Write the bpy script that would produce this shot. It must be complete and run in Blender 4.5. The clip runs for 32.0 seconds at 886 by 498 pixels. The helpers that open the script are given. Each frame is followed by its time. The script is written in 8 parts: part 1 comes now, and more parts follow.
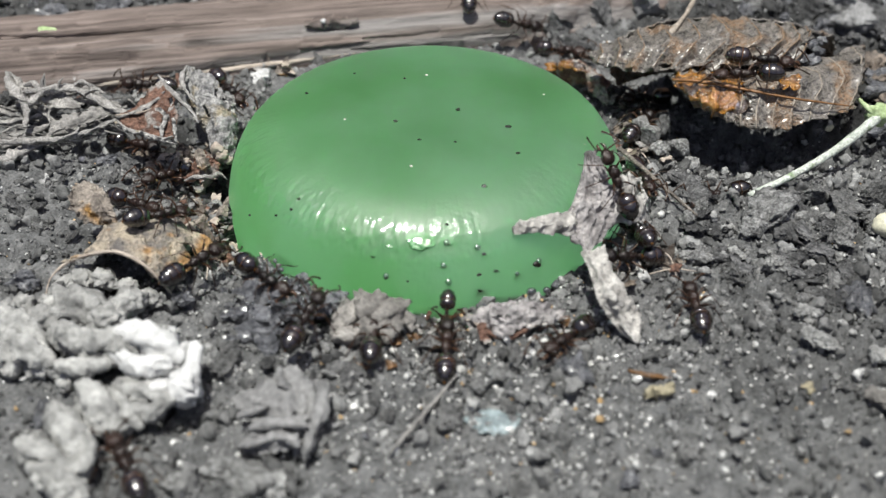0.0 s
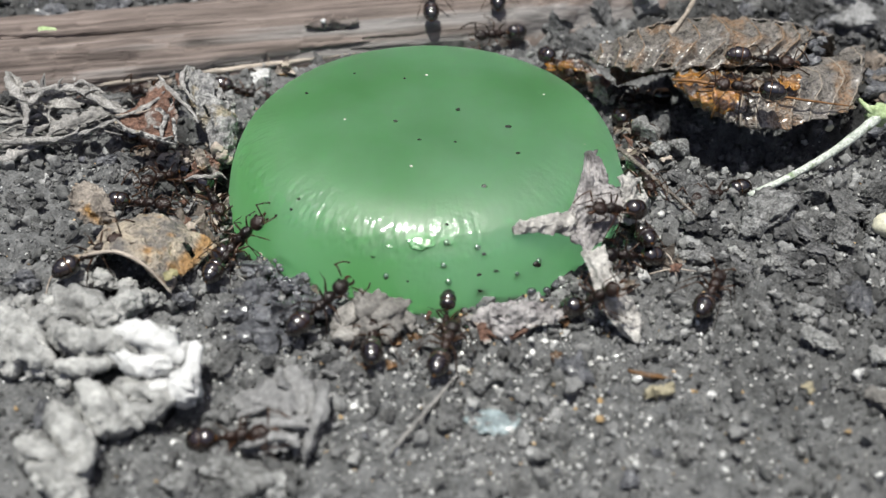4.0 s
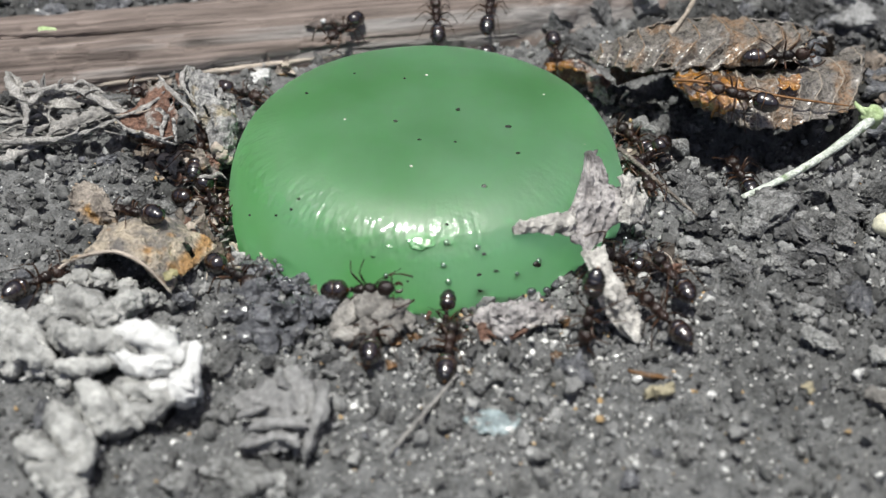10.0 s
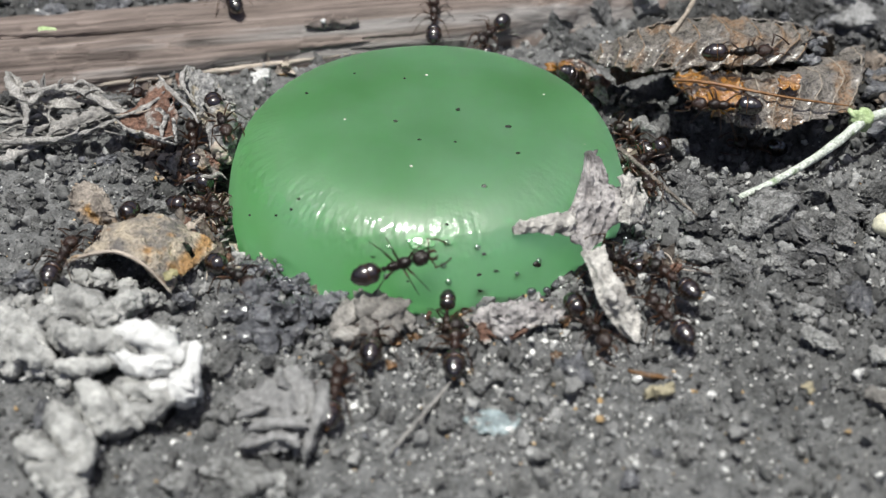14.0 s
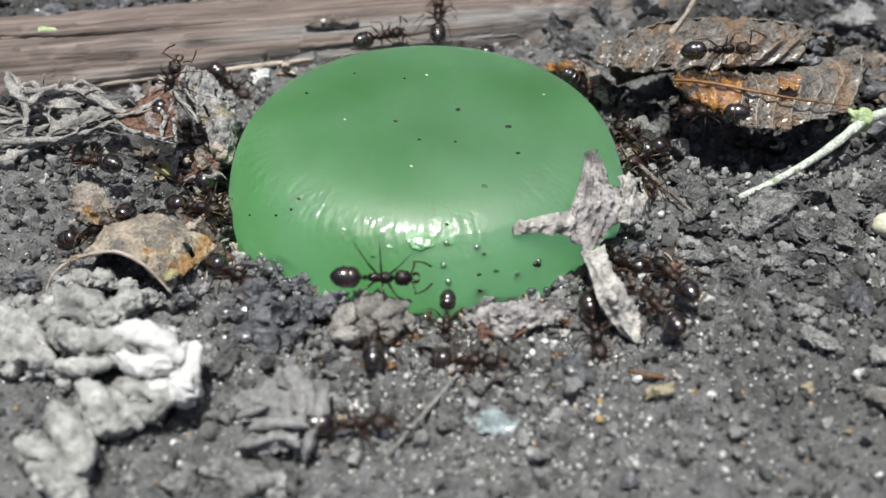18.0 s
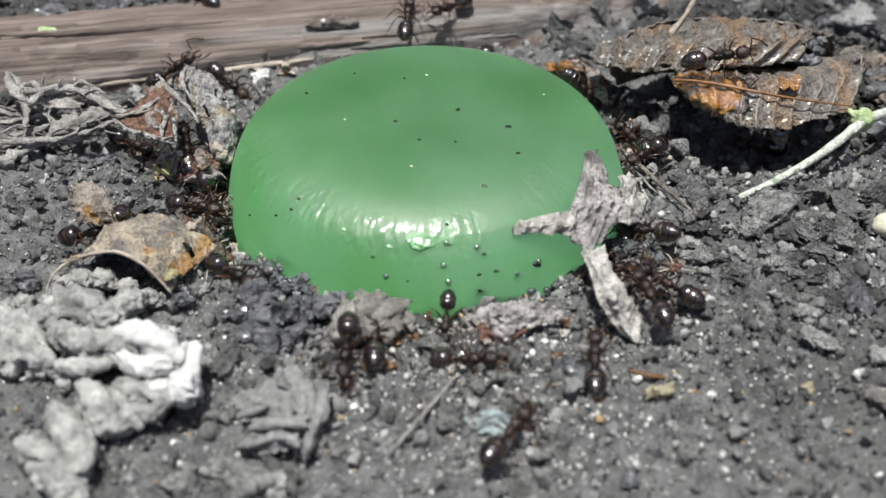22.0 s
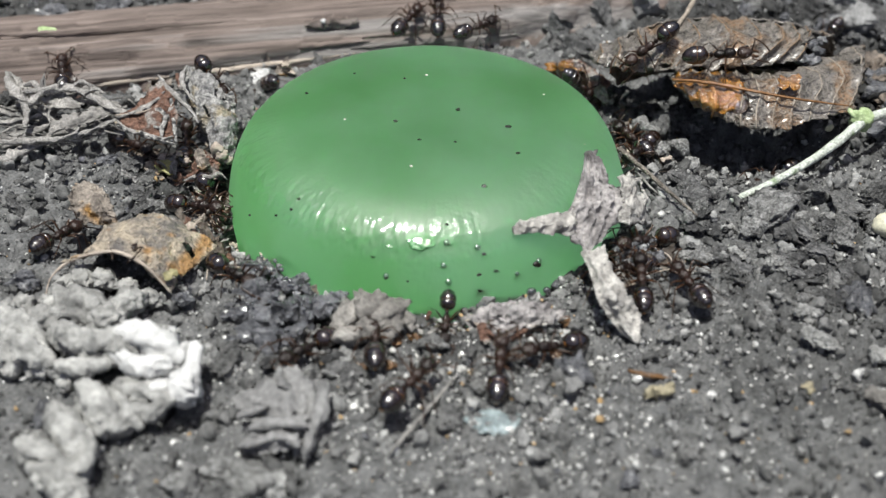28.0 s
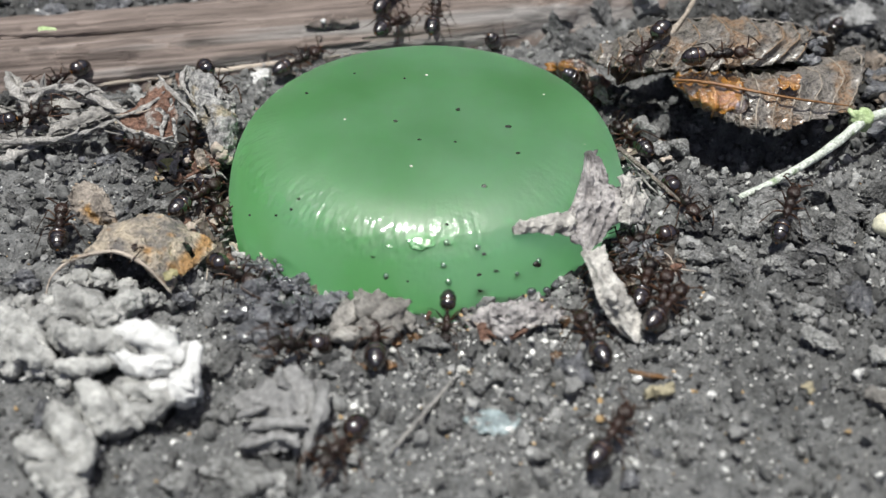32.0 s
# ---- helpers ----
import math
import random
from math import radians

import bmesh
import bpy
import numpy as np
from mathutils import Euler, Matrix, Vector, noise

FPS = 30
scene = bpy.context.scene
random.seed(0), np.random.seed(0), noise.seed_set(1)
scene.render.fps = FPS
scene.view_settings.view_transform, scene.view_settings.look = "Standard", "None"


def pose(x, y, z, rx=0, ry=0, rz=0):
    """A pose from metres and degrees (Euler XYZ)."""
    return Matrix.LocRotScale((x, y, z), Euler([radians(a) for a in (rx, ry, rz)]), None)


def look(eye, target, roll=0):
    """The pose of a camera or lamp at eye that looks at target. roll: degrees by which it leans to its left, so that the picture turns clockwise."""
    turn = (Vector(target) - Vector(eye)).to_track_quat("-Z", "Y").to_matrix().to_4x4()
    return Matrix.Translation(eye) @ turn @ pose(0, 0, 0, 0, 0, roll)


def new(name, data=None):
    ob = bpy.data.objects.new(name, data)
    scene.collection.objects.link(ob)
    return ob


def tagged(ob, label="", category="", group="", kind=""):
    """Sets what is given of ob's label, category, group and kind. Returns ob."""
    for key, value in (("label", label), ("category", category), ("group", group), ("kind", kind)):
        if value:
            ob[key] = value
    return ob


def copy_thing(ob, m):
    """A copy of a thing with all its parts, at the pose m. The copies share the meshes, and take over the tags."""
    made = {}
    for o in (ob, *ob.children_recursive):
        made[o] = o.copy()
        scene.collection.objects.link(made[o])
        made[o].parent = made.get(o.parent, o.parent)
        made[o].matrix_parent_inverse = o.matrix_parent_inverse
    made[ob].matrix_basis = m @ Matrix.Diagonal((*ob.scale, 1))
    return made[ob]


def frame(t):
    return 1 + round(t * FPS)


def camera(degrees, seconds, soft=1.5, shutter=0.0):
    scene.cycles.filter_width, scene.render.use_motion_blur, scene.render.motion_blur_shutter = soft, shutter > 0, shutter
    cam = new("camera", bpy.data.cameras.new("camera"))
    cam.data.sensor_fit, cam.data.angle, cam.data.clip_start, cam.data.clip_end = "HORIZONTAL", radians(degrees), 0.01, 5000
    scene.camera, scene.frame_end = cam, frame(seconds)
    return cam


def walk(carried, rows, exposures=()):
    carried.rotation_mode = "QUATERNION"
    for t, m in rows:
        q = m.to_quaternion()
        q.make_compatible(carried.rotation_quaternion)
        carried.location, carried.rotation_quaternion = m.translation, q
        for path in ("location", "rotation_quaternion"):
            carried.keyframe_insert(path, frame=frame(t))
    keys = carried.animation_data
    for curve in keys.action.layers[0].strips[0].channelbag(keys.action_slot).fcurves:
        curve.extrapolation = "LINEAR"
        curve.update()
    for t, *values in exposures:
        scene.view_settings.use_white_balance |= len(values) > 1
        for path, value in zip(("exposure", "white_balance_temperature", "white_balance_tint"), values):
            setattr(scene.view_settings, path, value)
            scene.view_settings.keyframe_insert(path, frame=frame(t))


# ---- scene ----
MM = 0.001                      # everything below is written in millimetres
cam = camera(42.0, 32.0, soft=1.38)
cam.data.dof.use_dof, cam.data.dof.focus_distance, cam.data.dof.aperture_fstop = True, 0.076, 47
STAND = look((0.00000, -0.05674, 0.04433), (0, 0, 0))
walk(cam, [(0, STAND), (32, STAND)], exposures=[(0, 0.18), (32, 0.18)])

# ---- sky and sun ----
world = bpy.data.worlds.new("sky")
scene.world = world
world.use_nodes = True
wn = world.node_tree
sky = wn.nodes.new("ShaderNodeTexSky")
sky.sky_type, sky.sun_disc, sky.dust_density = "NISHITA", False, 3.0
sky.air_density = 0.5
sky.sun_elevation, sky.sun_rotation = radians(82), radians(150)
wn.links.new(sky.outputs[0], wn.nodes["Background"].inputs[0])
wn.nodes["Background"].inputs[1].default_value = 0.115
sun = new("sun", bpy.data.lights.new("sun", "SUN"))
sun.data.energy, sun.data.angle, sun.data.color = 4.75, radians(0.55), (0.985, 0.99, 0.925)
sun.matrix_world = look((-0.09, -0.13, 0.9), (0, 0, 0))


# ---- materials ----
def mat(name, dark, light, scale=1.0, rough=0.8, bump=0.3, fine=6.0, stretch=(1, 1, 1), spec=0.4, coat=0.0, sss=0.0,
        third=None, third_scale=0.35, third_at=0.55, vary=0.0, trans=0.0, rough_var=0.12, bump_mm=0.05, speckle=0.27, hard=0.2, net=0.0, net_col=(0.4, 0.34, 0.27)):
    """Two-tone grain at the scale (per mm), finer relief on it, and a third stain colour at its own scale."""
    m = bpy.data.materials.new(name)
    m.use_nodes = True
    nt = m.node_tree
    N, L = nt.nodes, nt.links
    b = N["Principled BSDF"]
    tc, mp = N.new("ShaderNodeTexCoord"), N.new("ShaderNodeMapping")
    L.new(tc.outputs["Object"], mp.inputs[0])
    mp.inputs["Scale"].default_value = [1000 * s for s in stretch]
    coarse, grain = N.new("ShaderNodeTexNoise"), N.new("ShaderNodeTexNoise")
    for n, s, d in ((coarse, scale, 5), (grain, fine, 4)):
        L.new(mp.outputs[0], n.inputs["Vector"])
        n.inputs["Scale"].default_value, n.inputs["Detail"].default_value, n.inputs["Roughness"].default_value = s, d, 0.6
    ramp = N.new("ShaderNodeValToRGB")
    ramp.color_ramp.elements[0].position, ramp.color_ramp.elements[1].position = 0.5 - hard, 0.5 + hard
    ramp.color_ramp.elements[0].color, ramp.color_ramp.elements[1].color = (*dark, 1), (*light, 1)
    L.new(coarse.outputs[0], ramp.inputs[0])
    col = ramp.outputs[0]
    if third:
        stain, cut, mix = N.new("ShaderNodeTexNoise"), N.new("ShaderNodeMapRange"), N.new("ShaderNodeMix")
        L.new(mp.outputs[0], stain.inputs["Vector"])
        stain.inputs["Scale"].default_value, stain.inputs["Detail"].default_value = third_scale, 3
        cut.inputs["From Min"].default_value, cut.inputs["From Max"].default_value = third_at - 0.04, third_at + 0.06
        L.new(stain.outputs[0], cut.inputs[0])
        mix.data_type = "RGBA"
        L.new(cut.outputs[0], mix.inputs[0])
        L.new(col, mix.inputs[6])
        mix.inputs[7].default_value = (*third, 1)
        col = mix.outputs[2]
    if speckle:
        speck, mul = N.new("ShaderNodeMapRange"), N.new("ShaderNodeMix")
        speck.inputs["From Min"].default_value, speck.inputs["From Max"].default_value = 0.3, 0.7
        speck.inputs["To Min"].default_value, speck.inputs["To Max"].default_value = 1 - speckle, 1 + speckle
        L.new(grain.outputs[0], speck.inputs[0])
        mul.data_type, mul.blend_type = "RGBA", "MULTIPLY"
        mul.inputs[0].default_value = 1.0
        L.new(col, mul.inputs[6])
        L.new(speck.outputs[0], mul.inputs[7])
        col = mul.outputs[2]
    lines = None
    if net:
        web, thin, lay = N.new("ShaderNodeTexVoronoi"), N.new("ShaderNodeMapRange"), N.new("ShaderNodeMix")
        web.feature = "DISTANCE_TO_EDGE"
        warp = N.new("ShaderNodeMix")
        warp.data_type, warp.blend_type = "RGBA", "LINEAR_LIGHT"
        warp.inputs[0].default_value = 0.35
        L.new(mp.outputs[0], warp.inputs[6])
        L.new(coarse.outputs["Color"], warp.inputs[7])
        L.new(warp.outputs[2], web.inputs["Vector"])
        web.inputs["Scale"].default_value = net
        thin.inputs["From Min"].default_value, thin.inputs["From Max"].default_value = 0.02, 0.13
        thin.inputs["To Min"].default_value, thin.inputs["To Max"].default_value = 1.0, 0.0
        L.new(web.outputs["Distance"], thin.inputs[0])
        lines = thin.outputs[0]
        half = N.new("ShaderNodeMath")
        half.operation = "MULTIPLY"
        half.inputs[1].default_value = 0.55
        L.new(lines, half.inputs[0])
        lay.data_type = "RGBA"
        L.new(half.outputs[0], lay.inputs[0])
        L.new(col, lay.inputs[6])
        lay.inputs[7].default_value = (*net_col, 1)
        col = lay.outputs[2]
    if vary:
        info, span, mul2 = N.new("ShaderNodeObjectInfo" if vary < 1 else "ShaderNodeNewGeometry"), N.new("ShaderNodeMapRange"), N.new("ShaderNodeMix")
        k = vary % 1
        span.inputs["To Min"].default_value, span.inputs["To Max"].default_value = 1 - k, 1 + k
        L.new(info.outputs["Random" if vary < 1 else "Random Per Island"], span.inputs[0])
        mul2.data_type, mul2.blend_type = "RGBA", "MULTIPLY"
        mul2.inputs[0].default_value = 1.0
        L.new(col, mul2.inputs[6])
        L.new(span.outputs[0], mul2.inputs[7])
        col = mul2.outputs[2]
    L.new(col, b.inputs["Base Color"])
    rr = N.new("ShaderNodeMapRange")
    rr.inputs["To Min"].default_value, rr.inputs["To Max"].default_value = max(0.03, rough - rough_var), min(1, rough + rough_var)
    L.new(grain.outputs[0], rr.inputs[0])
    L.new(rr.outputs[0], b.inputs["Roughness"])
    b.inputs["Specular IOR Level"].default_value = spec
    b.inputs["Coat Weight"].default_value, b.inputs["Coat Roughness"].default_value = coat, 0.08
    if sss:
        b.inputs["Subsurface Weight"].default_value, b.inputs["Subsurface Scale"].default_value = sss, 0.0015
        b.inputs["Subsurface Radius"].default_value = (0.6, 1.0, 0.5)
    b.inputs["Transmission Weight"].default_value = trans
    if bump:
        add, bp = N.new("ShaderNodeMath"), N.new("ShaderNodeBump")
        L.new(coarse.outputs[0], add.inputs[0])
        L.new(grain.outputs[0], add.inputs[1])
        high = add.outputs[0]
        if lines:
            both = N.new("ShaderNodeMath")
            both.operation = "MULTIPLY_ADD"
            both.inputs[1].default_value = 0.35
            L.new(lines, both.inputs[0])
            L.new(high, both.inputs[2])
            high = both.outputs[0]
        L.new(high, bp.inputs["Height"])
        bp.inputs["Strength"].default_value, bp.inputs["Distance"].default_value = bump, bump_mm * MM
        L.new(bp.outputs[0], b.inputs["Normal"])
        if coat:
            L.new(bp.outputs[0], b.inputs["Coat Normal"])
    return m


SOIL = mat("dry_soil", (0.055, 0.056, 0.057), (0.2, 0.202, 0.203), 0.9, 0.9, 1.0, 6.0, third=(0.15, 0.151, 0.152), third_scale=0.12, third_at=0.55, spec=0.25, bump_mm=0.2, speckle=0.4)


def damp_dark(m, at, radius, depth):
    """Darker soil inside an uneven outline round a place: moisture, and painted shade too."""
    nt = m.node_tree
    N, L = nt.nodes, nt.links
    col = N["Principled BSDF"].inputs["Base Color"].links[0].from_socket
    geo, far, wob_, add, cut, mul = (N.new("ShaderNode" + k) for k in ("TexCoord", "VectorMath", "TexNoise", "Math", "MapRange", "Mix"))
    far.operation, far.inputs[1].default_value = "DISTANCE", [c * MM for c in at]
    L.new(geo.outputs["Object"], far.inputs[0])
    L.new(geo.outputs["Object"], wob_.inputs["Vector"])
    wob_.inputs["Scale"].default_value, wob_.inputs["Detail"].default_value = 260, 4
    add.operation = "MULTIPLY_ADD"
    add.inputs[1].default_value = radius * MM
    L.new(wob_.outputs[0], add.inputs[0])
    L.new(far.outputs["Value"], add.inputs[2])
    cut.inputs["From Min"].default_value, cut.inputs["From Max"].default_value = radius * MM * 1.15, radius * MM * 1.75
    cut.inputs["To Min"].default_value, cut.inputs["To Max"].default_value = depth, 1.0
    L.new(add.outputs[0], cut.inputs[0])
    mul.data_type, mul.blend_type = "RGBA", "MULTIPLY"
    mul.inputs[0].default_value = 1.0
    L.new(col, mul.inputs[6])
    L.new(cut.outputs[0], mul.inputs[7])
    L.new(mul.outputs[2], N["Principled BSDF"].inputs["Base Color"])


CLOD = mat("soil_clod", (0.065, 0.065, 0.065), (0.27, 0.27, 0.266), 1.5, 0.85, 1.0, 6.0, vary=0.4, spec=0.3, bump_mm=0.3, speckle=0.45)
GRAIN = mat("soil_grain", (0.055, 0.056, 0.056), (0.25, 0.25, 0.247), 1.2, 0.8, 0.6, 8.0, vary=1.6, spec=0.35, speckle=0.3)
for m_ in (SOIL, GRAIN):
    # shade beside and under the curled leaf, painted into the soil colour
    damp_dark(m_, (33.58, 25.30, 0.00), 13.0, 0.36)
    # soil toned darker behind the curled leaf
    damp_dark(m_, (20.49, 33.28, 0.00), 9.0, 0.5)
    # more shade painted into the soil at the leaf's right end
    damp_dark(m_, (33.50, 17.50, 0.00), 5.5, 0.35)
    # soil toned darker at the right
    damp_dark(m_, (23.92, -8.28, 0.00), 8.0, 0.72)
    # painted shade of the hollow under the red-brown leaf scrap
    damp_dark(m_, (-20.20, 12.30, 0.00), 3.0, 0.22)
    # soil toned darker behind the stick
    damp_dark(m_, (-33.76, 36.56, 0.00), 12.0, 0.45)
    # moist soil round the gel
    damp_dark(m_, (-16.98, 8.86, 0.00), 4.5, 0.5)
    damp_dark(m_, (14.41, 13.54, 0.00), 4.0, 0.55)
    damp_dark(m_, (11.95, -0.51, 0.00), 3.0, 0.5)
    damp_dark(m_, (0.52, -7.56, 0.00), 2.4, 0.55)
PALE_GRAIN = mat("pale_soil_grain", (0.16, 0.16, 0.157), (0.42, 0.42, 0.41), 1.2, 0.7, 0.8, 8.0, vary=1.4, spec=0.4, speckle=0.35, bump_mm=0.12)
QUARTZ = mat("quartz_grain", (0.3, 0.3, 0.29), (0.7, 0.7, 0.67), 3.0, 0.12, 0.2, 8.0, vary=1.3, spec=0.7)
AMBER_GRAIN = mat("ochre_grain", (0.3, 0.19, 0.08), (0.5, 0.36, 0.2), 3.0, 0.5, 0.3, 8.0, vary=1.3)


def gel_material():
    """Green gel: a dull translucent body under a wet skin, dimpled and faintly creased along its shoulder."""
    m = mat("green_gel", (0.052, 0.22, 0.046), (0.15, 0.375, 0.152), 0.16, 0.14, 0.0, 1.6, spec=0.5, coat=1.0, rough_var=0.06, speckle=0.0)
    nt = m.node_tree
    N, L = nt.nodes, nt.links
    b = N["Principled BSDF"]
    b.inputs["Coat Roughness"].default_value, b.inputs["Coat IOR"].default_value = 0.07, 2.5
    b.inputs["IOR"].default_value = 1.6
    b.inputs["Subsurface Weight"].default_value, b.inputs["Subsurface Scale"].default_value = 1.0, 2.0 * MM
    b.inputs["Subsurface Radius"].default_value = (0.4, 1.0, 0.4)
    tc, flat, unit, rise = N.new("ShaderNodeTexCoord"), N.new("ShaderNodeVectorMath"), N.new("ShaderNodeVectorMath"), N.new("ShaderNodeVectorMath")
    flat.operation, flat.inputs[1].default_value = "MULTIPLY", (1, 1, 0)
    unit.operation = "NORMALIZE"
    L.new(tc.outputs["Object"], flat.inputs[0])
    L.new(flat.outputs[0], unit.inputs[0])
    rise.operation, rise.inputs[1].default_value, rise.inputs[2].default_value = "MULTIPLY_ADD", (90, 90, 90), (0, 0, 0)
    L.new(tc.outputs["Object"], rise.inputs[0])
    high = None
    for wide, amount in ((13, 0.7), (36, 0.35), (110, 0.22)):
        put, n, w = N.new("ShaderNodeVectorMath"), N.new("ShaderNodeTexNoise"), N.new("ShaderNodeMath")
        put.operation, put.inputs[1].default_value = "MULTIPLY_ADD", (wide, wide, wide)
        L.new(unit.outputs[0], put.inputs[0])
        L.new(rise.outputs[0], put.inputs[2])
        L.new(put.outputs[0], n.inputs["Vector"])
        n.inputs["Scale"].default_value, n.inputs["Detail"].default_value = 1.0, 2
        w.operation, w.inputs[1].default_value = "MULTIPLY_ADD", amount
        L.new(n.outputs[0], w.inputs[0])
        if high:
            L.new(high, w.inputs[2])
        else:
            w.inputs[2].default_value = 0.0
        high = w.outputs[0]
    for fine, amount in ((750, 1.5), (1900, 0.9), (4200, 0.5)):
        dimple, more = N.new("ShaderNodeTexNoise"), N.new("ShaderNodeMath")
        L.new(tc.outputs["Object"], dimple.inputs["Vector"])
        dimple.inputs["Scale"].default_value, dimple.inputs["Detail"].default_value = fine, 2
        more.operation, more.inputs[1].default_value = "MULTIPLY_ADD", amount
        L.new(dimple.outputs[0], more.inputs[0])
        L.new(high, more.inputs[2])
        high = more.outputs[0]
    far, ring, out, both, patch, cut, keep = (N.new("ShaderNode" + k) for k in ("VectorMath", "MapRange", "MapRange", "Math", "TexNoise", "MapRange", "Math"))
    far.operation = "LENGTH"
    L.new(flat.outputs[0], far.inputs[0])
    for node, lo, hi in ((ring, 7.5, 10.6), (out, 13.6, 12.6)):
        node.interpolation_type = "SMOOTHSTEP"
        node.inputs["From Min"].default_value, node.inputs["From Max"].default_value = lo * MM, hi * MM
        L.new(far.outputs["Value"], node.inputs[0])
    both.operation = keep.operation = "MULTIPLY"
    L.new(ring.outputs[0], both.inputs[0])
    L.new(out.outputs[0], both.inputs[1])
    L.new(tc.outputs["Object"], patch.inputs["Vector"])
    patch.inputs["Scale"].default_value = 260
    cut.inputs["From Min"].default_value, cut.inputs["From Max"].default_value = 0.4, 0.62
    cut.inputs["To Min"].default_value = 0.08
    L.new(patch.outputs[0], cut.inputs[0])
    L.new(both.outputs[0], keep.inputs[0])
    L.new(cut.outputs[0], keep.inputs[1])
    bp = N.new("ShaderNodeBump")
    bp.inputs["Distance"].default_value = 0.075 * MM
    dull = N.new("ShaderNodeMapRange")
    dull.inputs["To Min"].default_value, dull.inputs["To Max"].default_value = 0.46, 0.56
    L.new(both.outputs[0], dull.inputs[0])
    L.new(dull.outputs[0], b.inputs["Coat Roughness"])
    L.new(high, bp.inputs["Height"])
    L.new(keep.outputs[0], bp.inputs["Strength"])
    L.new(bp.outputs[0], b.inputs["Normal"])
    L.new(bp.outputs[0], b.inputs["Coat Normal"])
    t, mix = N.new("ShaderNodeBsdfTranslucent"), N.new("ShaderNodeMixShader")
    cloud, tone = N.new("ShaderNodeTexNoise"), N.new("ShaderNodeValToRGB")
    L.new(tc.outputs["Object"], cloud.inputs["Vector"])
    cloud.inputs["Scale"].default_value, cloud.inputs["Detail"].default_value = 95, 4
    tone.color_ramp.elements[0].position, tone.color_ramp.elements[1].position = 0.36, 0.64
    tone.color_ramp.elements[0].color, tone.color_ramp.elements[1].color = (0.47, 0.91, 0.46, 1), (0.68, 1.0, 0.8, 1)
    L.new(cloud.outputs[0], tone.inputs[0])
    L.new(tone.outputs[0], t.inputs[0])
    mix.inputs[0].default_value = 0.6
    L.new(b.outputs[0], mix.inputs[1])
    L.new(t.outputs[0], mix.inputs[2])
    L.new(mix.outputs[0], N["Material Output"].inputs[0])
    return m


GEL = gel_material()
WOOD = mat("weathered_wood", (0.1, 0.078, 0.069), (0.24, 0.197, 0.178), 0.8, 0.85, 1.0, 3.4, stretch=(0.05, 1, 1), third=(0.195, 0.182, 0.176), third_scale=0.4, third_at=0.52, bump_mm=0.16, spec=0.25, speckle=0.45, hard=0.2)
along = [n for n in WOOD.node_tree.nodes if n.type == "MAPPING"][0]
along.vector_type, along.inputs["Rotation"].default_value = "TEXTURE", (0, 0, radians(10))
along.inputs["Scale"].default_value = (1 / 22, 1 / 1000, 1 / 1000)
BARK_PALE = mat("pale_bark", (0.28, 0.23, 0.19), (0.5, 0.44, 0.38), 1.0, 0.85, 0.8, 6.0, stretch=(0.2, 1, 1), bump_mm=0.08)
LEAF_BROWN = mat("brown_leaf", (0.024, 0.0215, 0.02), (0.225, 0.203, 0.183), 1.1, 0.3, 1.0, 4.0, third=(0.2, 0.124, 0.07), third_scale=0.34, third_at=0.55, spec=0.5, bump_mm=0.2, speckle=0.6, hard=0.15, net=2.4, net_col=(0.33, 0.3, 0.26))
LEAF_AMBER = mat("wet_amber_leaf", (0.09, 0.034, 0.005), (0.38, 0.165, 0.016), 1.3, 0.1, 1.0, 3.0, third=(0.06, 0.042, 0.03), third_scale=0.7, third_at=0.53, spec=0.8, coat=1.0, bump_mm=0.2)
LEAF_RED = mat("red_brown_leaf", (0.06, 0.03, 0.022), (0.25, 0.14, 0.1), 1.2, 0.5, 1.0, 5.0, third=(0.3, 0.28, 0.26), third_scale=0.7, third_at=0.56, bump_mm=0.25, speckle=0.5)
LEAF_SILVER = mat("silvery_leaf", (0.11, 0.102, 0.103), (0.47, 0.445, 0.44), 0.9, 0.6, 1.0, 3.5, third=(0.56, 0.53, 0.5), third_scale=0.35, third_at=0.6, bump_mm=0.3, speckle=0.3, hard=0.17)
LEAF_WHITE = mat("whitish_leaf", (0.26, 0.247, 0.232), (0.6, 0.58, 0.545), 1.2, 0.6, 1.0, 4.0, third=(0.2, 0.19, 0.18), third_scale=0.6, third_at=0.6, bump_mm=0.25, speckle=0.35)
LEAF_TAN = mat("tan_leaf", (0.15, 0.138, 0.13), (0.44, 0.375, 0.29), 0.75, 0.5, 1.0, 4.0, third=(0.34, 0.2, 0.085), third_scale=0.45, third_at=0.61, bump_mm=0.35, speckle=0.45, hard=0.13)
SPECKLED = mat("speckled_crust", (0.035, 0.035, 0.038), (0.55, 0.54, 0.52), 1.7, 0.6, 1.0, 8.0, third=(0.33, 0.27, 0.18), third_scale=0.7, third_at=0.6, spec=0.5, bump_mm=0.3, speckle=0.5, hard=0.08)
GREY_SPECK = mat("grey_speckled_leaf", (0.07, 0.07, 0.075), (0.44, 0.432, 0.42), 1.3, 0.5, 1.0, 6.0, third=(0.36, 0.31, 0.22), third_scale=0.5, third_at=0.6, spec=0.5, bump_mm=0.25, speckle=0.5, hard=0.14)
ASH = mat("ash_grey_leaf", (0.135, 0.134, 0.134), (0.27, 0.268, 0.267), 0.7, 0.7, 0.6, 3.0, bump_mm=0.12)
SPIKE = mat("crusted_leaf_tip", (0.1, 0.085, 0.075), (0.48, 0.42, 0.36), 1.0, 0.55, 1.0, 5.0, third=(0.34, 0.19, 0.06), third_scale=0.5, third_at=0.58, bump_mm=0.35, speckle=0.45)
